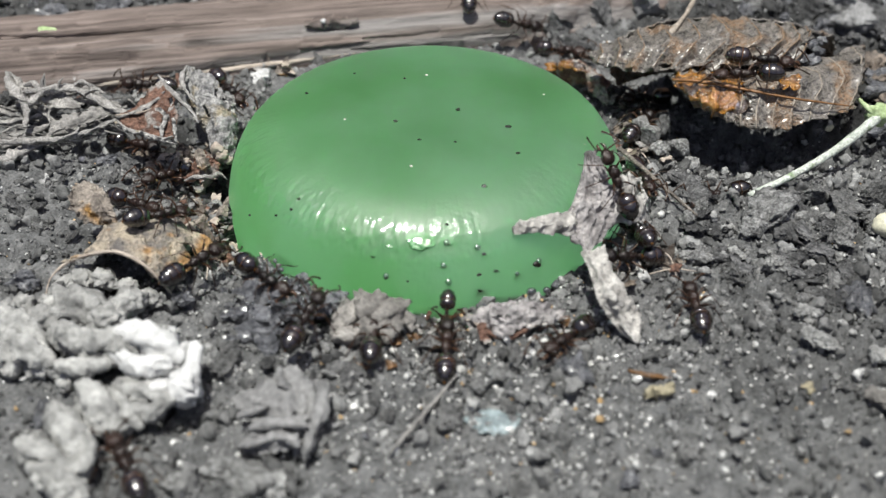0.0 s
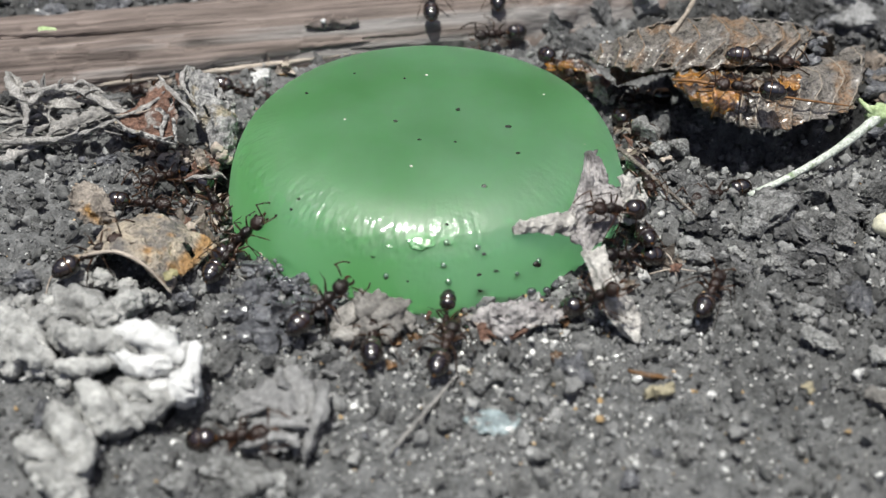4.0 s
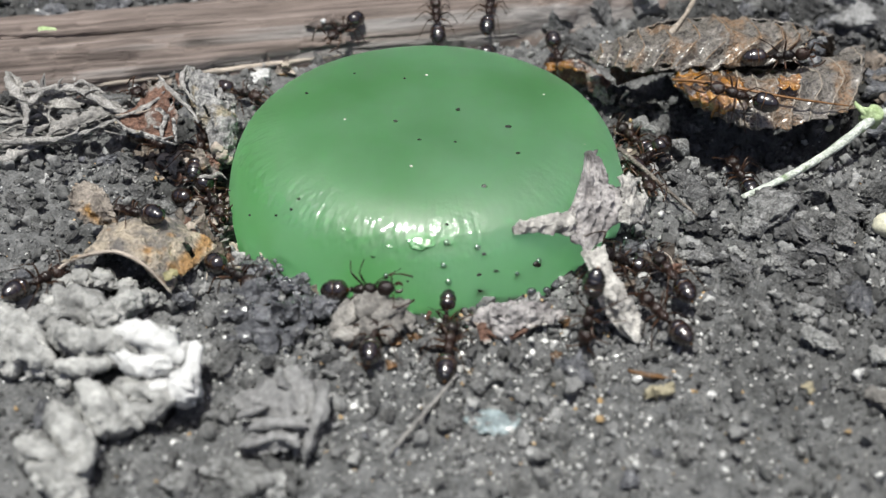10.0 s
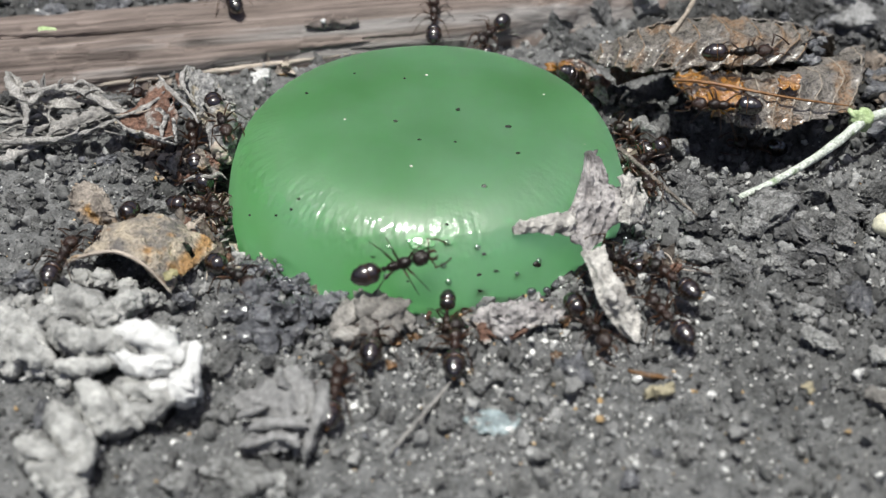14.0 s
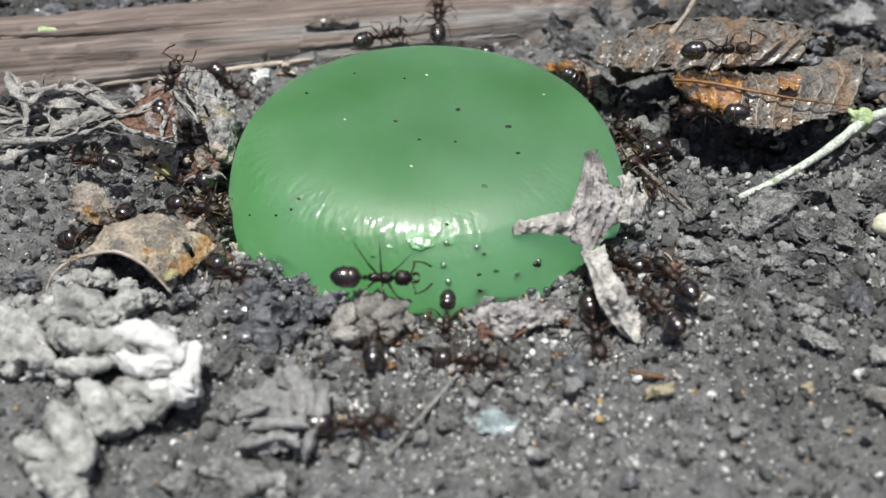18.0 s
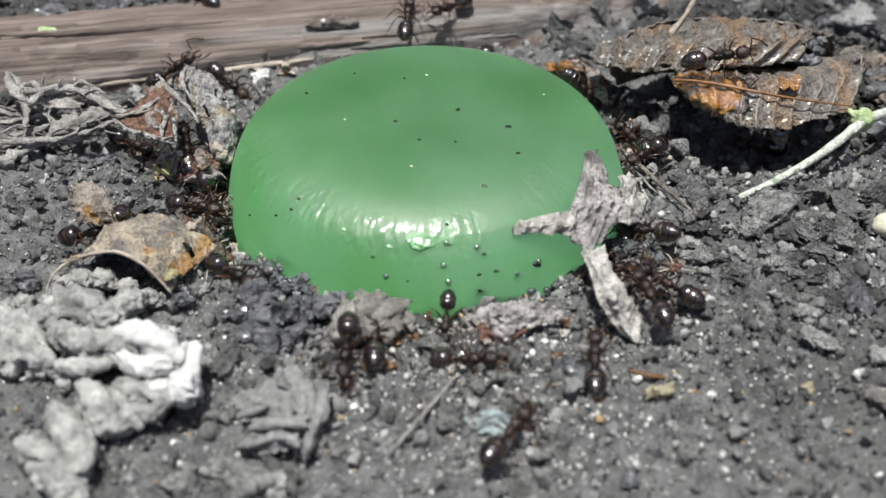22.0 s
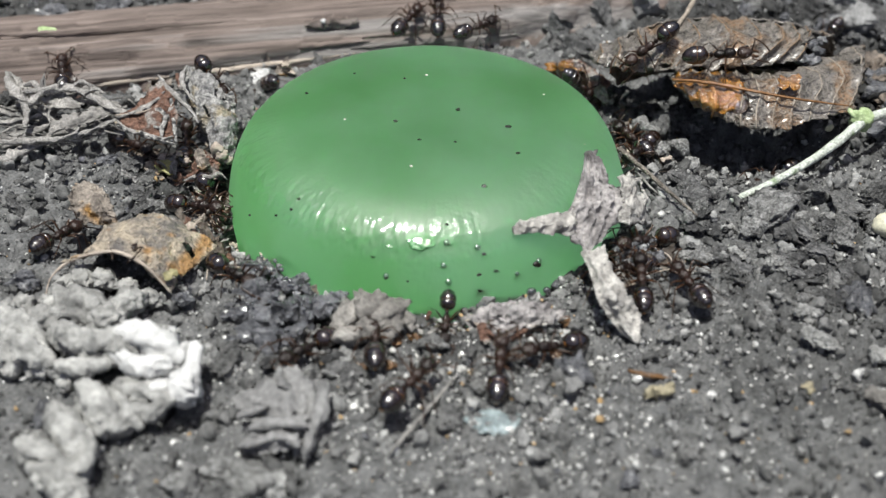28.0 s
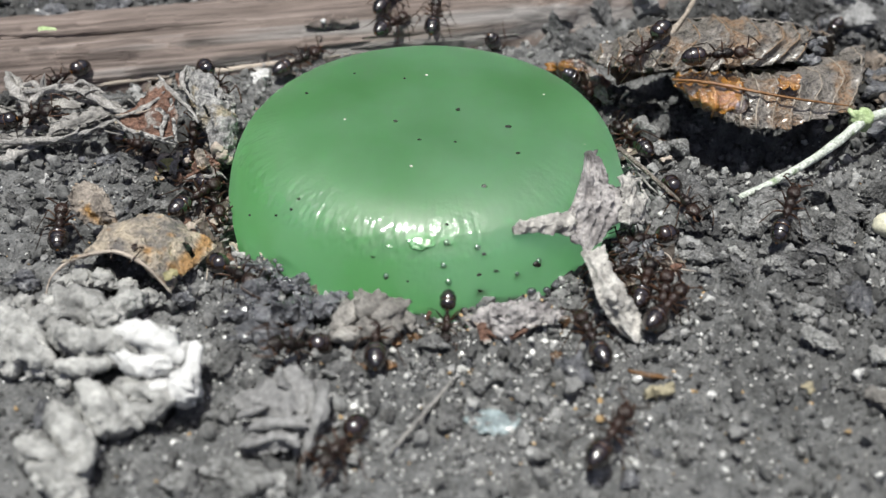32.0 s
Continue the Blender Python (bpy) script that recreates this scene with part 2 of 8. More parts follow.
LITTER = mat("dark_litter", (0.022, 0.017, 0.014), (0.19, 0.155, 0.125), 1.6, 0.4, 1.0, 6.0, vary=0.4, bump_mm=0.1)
VEIN = mat("leaf_vein", (0.13, 0.085, 0.05), (0.3, 0.2, 0.12), 1.5, 0.5, 0.5, 6.0, bump_mm=0.1)
VEIN_ORANGE = mat("orange_vein", (0.12, 0.055, 0.02), (0.28, 0.14, 0.055), 1.2, 0.4, 0.5, 6.0, bump_mm=0.1)
VEIN_GREY = mat("grey_vein", (0.19, 0.16, 0.13), (0.38, 0.33, 0.275), 1.5, 0.6, 0.3, 6.0)
FIBRE = mat("dead_fibre", (0.1, 0.096, 0.092), (0.4, 0.385, 0.365), 1.0, 0.8, 1.0, 6.0, vary=0.35, bump_mm=0.15, speckle=0.35)
FIBRE_PALE = mat("pale_fibre", (0.13, 0.125, 0.12), (0.48, 0.46, 0.44), 1.2, 0.7, 1.0, 6.0, bump_mm=0.2, speckle=0.4)
TWIG = mat("dry_twig", (0.07, 0.058, 0.048), (0.27, 0.24, 0.21), 1.5, 0.75, 1.0, 6.0, bump_mm=0.2, speckle=0.45)
LICHEN = mat("pale_crust", (0.15, 0.15, 0.146), (0.43, 0.428, 0.413), 0.8, 0.85, 0.8, 3.0, vary=0.22, bump_mm=0.2, speckle=0.25)
CHALK = mat("white_crust", (0.42, 0.42, 0.415), (0.66, 0.66, 0.655), 0.6, 0.7, 0.5, 3.0, bump_mm=0.12, speckle=0.12)
CHAR = mat("dark_crumb", (0.03, 0.031, 0.035), (0.175, 0.179, 0.194), 1.4, 0.3, 1.0, 6.0, vary=0.35, spec=0.6, bump_mm=0.2)
HUSK = mat("grey_husk", (0.12, 0.112, 0.104), (0.31, 0.295, 0.275), 0.9, 0.8, 1.0, 5.0, vary=0.25, bump_mm=0.2, speckle=0.35)
FLAKE = mat("crust_flake", (0.04, 0.04, 0.042), (0.18, 0.18, 0.18), 1.5, 0.8, 1.0, 6.0, vary=0.45, spec=0.35, bump_mm=0.3, speckle=0.45)
PALE_CLOD = mat("pale_clod", (0.16, 0.16, 0.157), (0.46, 0.46, 0.45), 1.4, 0.85, 1.0, 6.0, vary=0.2, bump_mm=0.35, speckle=0.45)
OCHRE = mat("ochre_stone", (0.2, 0.175, 0.115), (0.4, 0.36, 0.25), 1.2, 0.7, 0.6, 5.0)
STONE = mat("grey_stone", (0.16, 0.16, 0.16), (0.3, 0.3, 0.3), 0.6, 0.8, 0.6, 5.0, vary=0.25)
CREAM = mat("cream_stone", (0.52, 0.5, 0.38), (0.72, 0.7, 0.56), 0.8, 0.55, 0.3, 5.0)
STEM = mat("pale_stem", (0.36, 0.4, 0.34), (0.68, 0.72, 0.66), 1.8, 0.6, 1.0, 6.0, third=(0.24, 0.31, 0.19), third_scale=0.8, third_at=0.62, bump_mm=0.15, speckle=0.35)
PALE_NODE = mat("pale_green_node", (0.26, 0.36, 0.16), (0.48, 0.57, 0.34), 1.5, 0.5, 0.6, 6.0)
STAIN = mat("yellow_green_stain", (0.14, 0.13, 0.06), (0.3, 0.27, 0.14), 1.5, 0.6, 0.6, 6.0)
YELLOW = mat("yellow_scrap", (0.2, 0.2, 0.07), (0.4, 0.38, 0.17), 1.2, 0.5, 0.4, 6.0)
ANT_DARK = mat("ant_shell_dark", (0.003, 0.0019, 0.0016), (0.018, 0.0076, 0.0042), 1.2, 0.42, 0.05, 9.0, spec=0.12, coat=1.0, rough_var=0.05, bump_mm=0.02, vary=0.5)
ANT_BAND = mat("ant_membrane", (0.05, 0.022, 0.007), (0.15, 0.068, 0.02), 2.0, 0.25, 0.1, 9.0, spec=0.5, vary=0.5)
ANT_BROWN = mat("ant_shell_brown", (0.004, 0.0026, 0.0022), (0.021, 0.0095, 0.006), 2.5, 0.3, 0.8, 9.0, spec=0.45, bump_mm=0.07, vary=0.7)
ANT_LEG = mat("ant_leg", (0.01, 0.0055, 0.004), (0.06, 0.028, 0.013), 3.0, 0.3, 0.2, 9.0, spec=0.4, vary=0.6)
SPECK_DARK = mat("dark_speck", (0.004, 0.003, 0.0025), (0.016, 0.012, 0.009), 4.0, 0.4, 0.3, 9.0)
SPECK_PALE = mat("pale_speck", (0.5, 0.48, 0.42), (0.7, 0.68, 0.6), 4.0, 0.4, 0.3, 9.0)
WET = mat("wet_bead", (0.02, 0.022, 0.025), (0.06, 0.065, 0.072), 2.0, 0.2, 0.0, 8.0, spec=1.0, rough_var=0.02)
DROP = mat("clear_drop", (0.25, 0.4, 0.28), (0.35, 0.5, 0.38), 2.0, 0.06, 0.0, 8.0, spec=0.6, rough_var=0.01, trans=0.85, speckle=0.0)
DARK_RING = mat("dark_ring", (0.008, 0.012, 0.006), (0.03, 0.04, 0.018), 0.03, 0.8, 0.0, 0.2)
RUST = mat("rusty_crumb", (0.06, 0.032, 0.016), (0.17, 0.09, 0.035), 1.5, 0.35, 0.8, 6.0, vary=0.3, spec=0.6)
GEL_WET = mat("wet_gel", (0.09, 0.28, 0.09), (0.13, 0.36, 0.13), 0.5, 0.12, 0.0, 4.0, spec=0.6, coat=1.0, rough_var=0.02, speckle=0.0)
FILM = mat("dried_slime", (0.1, 0.125, 0.13), (0.3, 0.36, 0.37), 1.2, 0.25, 0.7, 4.0, spec=0.8, coat=0.3, bump_mm=0.06)


for m_, film_rough, film_ior in ((ANT_DARK, 0.2, 1.95), (WET, 0.22, 1.9), (QUARTZ, 0.3, 2.0), (LEAF_AMBER, 0.15, 1.6), (CHAR, 0.24, 1.6), (LEAF_BROWN, 0.22, 1.6), (GEL_WET, 0.2, 2.4), (DROP, 0.2, 2.4)):
    # a wet or polished film over the body colour
    skin_ = m_.node_tree.nodes["Principled BSDF"].inputs
    skin_["Coat Weight"].default_value, skin_["Coat Roughness"].default_value, skin_["Coat IOR"].default_value = (0.4 if m_ in (CHAR, LEAF_BROWN) else 1.0), film_rough, film_ior


# ---- helpers for shapes ----
def P(x, y, z=0.0, rx=0, ry=0, rz=0):
    return pose(x * MM, y * MM, z * MM, rx, ry, rz)


def place(name, m, label, category, group="", kind=""):
    ob = new(name)
    ob.empty_display_size = 0.002
    ob.matrix_basis = m
    return tagged(ob, label, category, group, kind)


def finish(name, mesh, material, parent=None, label="", smooth=True, m=None):
    mesh.transform(Matrix.Scale(MM, 4))
    if m is not None and parent is None:
        mesh.transform(m.inverted())
    mesh.materials.append(material)
    mesh.polygons.foreach_set("use_smooth", [smooth] * len(mesh.polygons))
    ob = new(name, mesh)
    if parent is not None:
        # shapes are drawn in the world's millimetres; a part keeps its place under its thing
        mesh.transform(parent.matrix_basis.inverted() if parent.parent is None else (parent.parent.matrix_basis @ parent.matrix_basis).inverted())
        ob.parent = parent
    elif m is not None:
        ob.matrix_basis = m
    if label:
        ob["label"] = label
    return ob


def part(name, bm, material, parent=None, label="", smooth=True, m=None):
    bmesh.ops.recalc_face_normals(bm, faces=bm.faces)
    mesh = bpy.data.meshes.new(name)
    bm.to_mesh(mesh)
    bm.free()
    return finish(name, mesh, material, parent, label, smooth, m)


def wob(p, s, seed=0.0):
    return noise.fractal(Vector((p[0] * s + seed, p[1] * s - seed * 1.7, p[2] * s + seed * 0.6)), 0.9, 2.1, 4)


# hollows in the soil: under the curled leaf, beneath the litter and at the gel's foot
PITS = (((-14.25, 6.83), 1.0, 1.6, 1.8), ((-13.11, 3.02), 0.9, 1.5, 2.0), ((-12.04, 0.98), 1.1, 1.1, 1.9), ((-10.75, -0.29), 1.2, 0.8, 1.3), ((11.22, 1.22), 1.0, 1.0, 1.4), ((5.97, -3.52), 1.4, 0.8, 1.0),
        ((-24.71, 20.21), 2.4, 0.9, 1.6), ((-32.57, 19.11), 2.6, 0.9, 1.6), ((-28.77, 19.28), 1.6, 0.9, 1.6), ((-22.00, 1.30), 2.0, 1.3, 2.6), ((20.63, 12.28), 4.2, 3.0, 2.2), ((25.56, 12.79), 4.0, 2.6, 1.6), ((15.91, 18.28), 2.6, 2.2, 1.2), ((-20.75, 12.28), 3.2, 2.0, 1.5), ((-15.80, 7.60), 1.5, 1.5, 1.6), ((-13.90, 0.60), 0.9, 1.6, 1.6), ((-27.28, 13.54), 4.5, 1.6, 1.0), ((-16.69, 7.16), 2.6, 2.2, 1.0), ((-12.99, 2.41), 1.6, 2.2, 1.1),
        ((-13.51, -14.22), 1.6, 1.2, 0.9), ((-19.48, -2.61), 2.0, 0.9, 0.5), ((11.50, 0.06), 2.0, 1.3, 0.8), ((-7.62, -3.26), 2.0, 1.2, 0.7), ((0.13, -6.34), 1.3, 1.0, 0.8), ((17.50, 20.38), 3.0, 1.8, 1.2))


def ground(x, y):
    """Height of the soil in mm."""
    h = 0.55 * noise.noise(Vector((x * 0.11, y * 0.11, 3.1))) + 0.32 * noise.noise(Vector((x * 0.33, y * 0.33, 7.7)))
    for (px, py), rx, ry, deep in PITS:
        d = ((x - px) / rx) ** 2 + ((y - py) / ry) ** 2
        if d < 9:
            h -= deep * math.exp(-d)
    return h


def crumb(x, y):
    """Crumbs and cracks on top of the soil's form."""
    w = 0.6 * noise.noise(Vector((x * 0.9, y * 0.9, 0))) + 0.25 * noise.noise(Vector((x * 2.4, y * 2.4, 9)))
    d = noise.voronoi(Vector((x * 0.6 + w, y * 0.6 - w, 1.3)))[0]
    d2 = noise.voronoi(Vector((x * 1.5 + w, y * 1.5 + w, 5.3)))[0]
    rough = min(1.0, max(0.2, noise.noise(Vector((x * 0.13, y * 0.13, 21.0))) * 1.3 + 0.55 + 0.024 * x - 0.5 * math.exp(-((x + 24.5) / 4.5) ** 2 - ((y - 4.5) / 4.0) ** 2)))
    cell = noise.noise(Vector((x * 0.9, y * 0.9, 31.0)))
    return (rough * (0.5 * min(1.0, (d[1] - d[0]) / 0.3) + 0.35 * cell - 0.4) + (0.14 + 0.34 * rough) * (min(1.0, (d2[1] - d2[0]) / 0.35) - 0.6)
            + 0.12 * noise.noise(Vector((x * 2.6, y * 2.6, 2.2))) + 0.07 * noise.noise(Vector((x * 6, y * 6, 4.2))))


def lump(bm, c, r, seed=0.0, rough=0.25, sub=2, freq=0.9, turn=None):
    """A knobbly stone-like body with radii r at c."""
    made = bmesh.ops.create_icosphere(bm, subdivisions=sub, radius=1.0)["verts"]
    rot = Euler(turn).to_matrix() if turn else Matrix.Identity(3)
    k = freq / max(r)
    for v in made:
        d = v.co.normalized()
        f = 1 + rough * wob(d, freq * 1.3, seed) + rough * 0.4 * wob(d, freq * 4, seed + 9)
        v.co = Vector(c) + rot @ Vector((d.x * r[0] * f, d.y * r[1] * f, d.z * r[2] * f))
    return made


def chunk(bm, c, r, rng, sub=2, cuts=9, grit=0.03):
    """A broken, faceted crumb: a ball cut by planes."""
    made = bmesh.ops.create_icosphere(bm, subdivisions=sub, radius=1.0)["verts"]
    planes = []
    for _ in range(cuts):
        d = Vector((rng.gauss(0, 1), rng.gauss(0, 1), rng.gauss(0, 1))).normalized()
        planes.append((d, rng.uniform(0.38, 0.85)))
    seed = rng.random() * 80
    for v in made:
        q = v.co.copy()
        for d, h in planes:
            e = q.dot(d) - h
            if e > 0:
                q -= d * e
        q *= 1 + grit * 4 * wob(q, 1.2, seed) + grit * 2.2 * wob(q, 4.0, seed) + grit * 0.9 * wob(q, 9.0, seed)
        v.co = Vector((c[0] + q.x * r[0], c[1] + q.y * r[1], c[2] + q.z * r[2]))
    return made


def spline(pts, n):
    """n + 1 points on a smooth curve through pts."""
    pts = [Vector(p) for p in pts]
    ext = [pts[0] * 2 - pts[1]] + pts + [pts[-1] * 2 - pts[-2]]
    out = []
    for i in range(n + 1):
        s = i / n * (len(pts) - 1)
        k = min(int(s), len(pts) - 2)
        u = s - k
        a, b, c, d = ext[k:k + 4]
        out.append(0.5 * ((2 * b) + (c - a) * u + (2 * a - 5 * b + 4 * c - d) * u * u + (3 * b - a - 3 * c + d) * u ** 3))
    return out


def tube(bm, pts, radii, n=24, sides=8, seed=0.0, rough=0.0):
    """A limb along pts, its radius running through radii."""
    line = spline(pts, n)
    rr = [v.x for v in spline([(r, 0, 0) for r in radii], n)] if len(radii) > 1 else [radii[0]] * (n + 1)
    rings, side = [], None
    for i, p in enumerate(line):
        t = (line[min(i + 1, n)] - line[max(i - 1, 0)]).normalized()
        if side is None:
            side = t.cross(Vector((0, 0, 1)) if abs(t.z) < 0.9 else Vector((1, 0, 0))).normalized()
        side = (side - t * side.dot(t)).normalized()
        up = side.cross(t)
        ring = []
        for k in range(sides):
            a = 2 * math.pi * k / sides
            d = side * math.cos(a) + up * math.sin(a)
            ring.append(bm.verts.new(p + d * max(rr[i], 0.01) * (1 + rough * wob(p + d, 1.3, seed))))
        rings.append(ring)
    for a, b in zip(rings, rings[1:]):
        for k in range(sides):
            bm.faces.new((a[k], a[(k + 1) % sides], b[(k + 1) % sides], b[k]))
    bm.faces.new(rings[0][::-1])
    bm.faces.new(rings[-1])


CRESTS = []


def spline_of_rib(mid, k, ribs, nu, nv, thick):
    """Points along the crest of one rib of a sheet."""
    pts = []
    for j in range(2, nv - 1):
        under = mid[nv // 2][nu // 2][1].z < 0
        i = nu * (k + (0 if under else 0.5) - 1.2 * abs(j / nv - 0.5)) / ribs
        if 2 < i < nu - 2:
            q, n = mid[j][int(i)]
            n = -n if under else n
            r = mid[j][int(i) + 1][0]
            pts.append(q.lerp(r, i - int(i)) + n * thick * 0.5)
    return pts


def rib_veins(thing, material, wide):
    for pts in CRESTS:
        if len(pts) > 6:
            bm = bmesh.new()
            tube(bm, pts[::3] + [pts[-1]], (wide, wide, wide * 0.6), len(pts), 5, pts[0].x, 0.5)
            part("vein", bm, material, thing)


def sheet(grid, thick=0.1, crinkle=0.12, ragged=0.25, nu=36, nv=24, seed=0.0, holes=(), ribs=0, rib=0.0):
    """A dry leaf: a smooth surface through a small cage, crinkled, with a torn edge, thickness and holes."""
    bm = bmesh.new()
    rows = [spline(r, nu) for r in grid]
    cols = [spline([r[i] for r in rows], nv) for i in range(nu + 1)]
    pts = [[cols[i][j] for i in range(nu + 1)] for j in range(nv + 1)]
    mid = [[None] * (nu + 1) for _ in range(nv + 1)]
    size = max((pts[0][0] - pts[-1][-1]).length, (pts[0][-1] - pts[-1][0]).length)
    for j in range(nv + 1):
        for i in range(nu + 1):
            p = pts[j][i]
            du = pts[j][min(i + 1, nu)] - pts[j][max(i - 1, 0)]
            dv = pts[min(j + 1, nv)][i] - pts[max(j - 1, 0)][i]
            n = du.cross(dv)
            n = n.normalized() if n.length > 1e-9 else Vector((0, 0, 1))
            q = p + n * (crinkle * wob(p, 0.8, seed) + crinkle * 0.5 * wob(p, 2.6, seed + 4))
            if ribs:
                q += n * rib * abs(math.sin(math.pi * (ribs * i / nu + 1.2 * abs(j / nv - 0.5))))
            edge = min(i, nu - i, j, nv - j)
            if edge <= 2 and ragged:
                c = pts[nv // 2][nu // 2]
                q += (c - p).normalized() * ragged * (1 - edge / 3) * (0.5 + wob(p, 1.6, seed + 2) + 0.6 * wob(p, 4.0, seed + 7))
            mid[j][i] = (q, n)
    CRESTS[:] = [spline_of_rib(mid, k, ribs, nu, nv, thick) for k in range(ribs + 1)] if ribs else []
    top = [[bm.verts.new(q + n * thick / 2) for q, n in r] for r in mid]
    low = [[bm.verts.new(q - n * thick / 2) for q, n in r] for r in mid]

    def solid(j, i):
        if not (0 <= j < nv and 0 <= i < nu):
            return False
        u, v = (i + 0.5) / nu, (j + 0.5) / nv
        return not any((u - a) ** 2 + (v - b) ** 2 < (r * (1 + 0.5 * wob((u * 9, v * 9, 0), 1, seed))) ** 2 for a, b, r in holes)

    for j in range(nv):
        for i in range(nu):
            if not solid(j, i):
                continue
            quad = ((j, i), (j, i + 1), (j + 1, i + 1), (j + 1, i))
            bm.faces.new([top[a][b] for a, b in quad])
            bm.faces.new([low[a][b] for a, b in quad][::-1])
            for (a, b), (c, d), (nj, ni) in (((j, i), (j, i + 1), (j - 1, i)), ((j, i + 1), (j + 1, i + 1), (j, i + 1)),
                                             ((j + 1, i + 1), (j + 1, i), (j + 1, i)), ((j + 1, i), (j, i), (j, i - 1))):
                if not solid(nj, ni):
                    bm.faces.new((top[a][b], low[a][b], low[c][d], top[c][d]))
    return bm


# ---- ground ----
def axis(lo, hi, step):
    a, far = [], step
    v = lo
    while v < hi:
        a.append(v)
        v += step
    s = step
    up, down = [hi], [lo]
    while up[-1] < 4e5:
        s *= 1.6
        up.append(up[-1] + s)
        down.append(down[-1] - s)
    return down[:0:-1] + a + up


def build_ground():
    xs, ys = axis(-44, 46, 0.2), axis(-24, 48, 0.2)
    verts = []
    for y in ys:
        for x in xs:
            inside = abs(x) < 60 and -34 < y < 70
            verts.append((x, y, ground(x, y) + crumb(x, y) if inside else 0.0))
    w = len(xs)
    faces = [(j * w + i, j * w + i + 1, (j + 1) * w + i + 1, (j + 1) * w + i) for j in range(len(ys) - 1) for i in range(w - 1)]
    mesh = bpy.data.meshes.new("ground")
    mesh.from_pydata(verts, [], faces)
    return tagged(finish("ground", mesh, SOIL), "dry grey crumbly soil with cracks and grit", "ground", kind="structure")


build_ground()


# ---- the green gel drop ----
GEL_AT = (-1.05, 7.3)


def gel_top(x, y):
    """Height of the gel over the soil, or nothing beside it."""
    r = math.hypot(x - GEL_AT[0], y - GEL_AT[1])
    if r > 12.8:
        return None
    for (a, za), (b, zb) in zip(GEL_SHAPE[3:], GEL_SHAPE[4:]):
        if b <= r <= a:
            return zb + (za - zb) * (r - b) / (a - b)
    return GEL_SHAPE[-1][1]


GEL_SHAPE = ((12.80, -2.40), (13.00, -0.90), (13.14, 0.00), (13.17, 0.45), (13.07, 1.00), (12.88, 1.65), (12.62, 2.37), (12.32, 3.04), (11.95, 3.60), (11.51, 4.07), (10.93, 4.45), (10.27, 4.76), (9.47, 5.01), (8.53, 5.19), (7.44, 5.33), (6.25, 5.43), (4.86, 5.51), (3.17, 5.55), (0.00, 5.56))


def build_gel():
    gel = place("gel_drop", P(*GEL_AT, 0), "glossy translucent green gel drop lying flat on the soil", "gel drop")
    bm = bmesh.new()
    line = spline([(r, 0, z) for r, z in GEL_SHAPE], 120)
    n = 840
    rings = []
    for p in line[:-1]:
        ring = []
        for k in range(n):
            a = 2 * math.pi * k / n
            c, s = math.cos(a), math.sin(a)
            shoulder = math.exp(-((p.z - 3.9) / 0.9) ** 2) if p.x > 9 else 0.0
            foot = max(0.0, 1 - p.z / 2.0)
            r = p.x * (1 + 0.008 * noise.noise(Vector((c * 1.5, s * 1.5, 0.3))) + foot * 0.03 * noise.noise(Vector((c * 7, s * 7, 2))))
            r += shoulder * max(0.16, 0.42 + 0.5 * noise.noise(Vector((c * 3, s * 3, 4))) - 0.75 * c) * (0.09 * noise.noise(Vector((c * 24, s * 24, p.z * 1.7))) + 0.085 * noise.noise(Vector((c * 52, s * 52, p.z * 3.2))))
            ring.append(bm.verts.new((GEL_AT[0] + r * c, GEL_AT[1] + r * s, p.z)))
        rings.append(ring)
    for a, b in zip(rings, rings[1:]):
        for k in range(n):
            bm.faces.new((a[k], a[(k + 1) % n], b[(k + 1) % n], b[k]))
    bm.faces.new(rings[-1])
    bm.faces.new(rings[0][::-1])
    part("gel_body", bm, GEL, gel)
    return gel


GEL_DROP = build_gel()


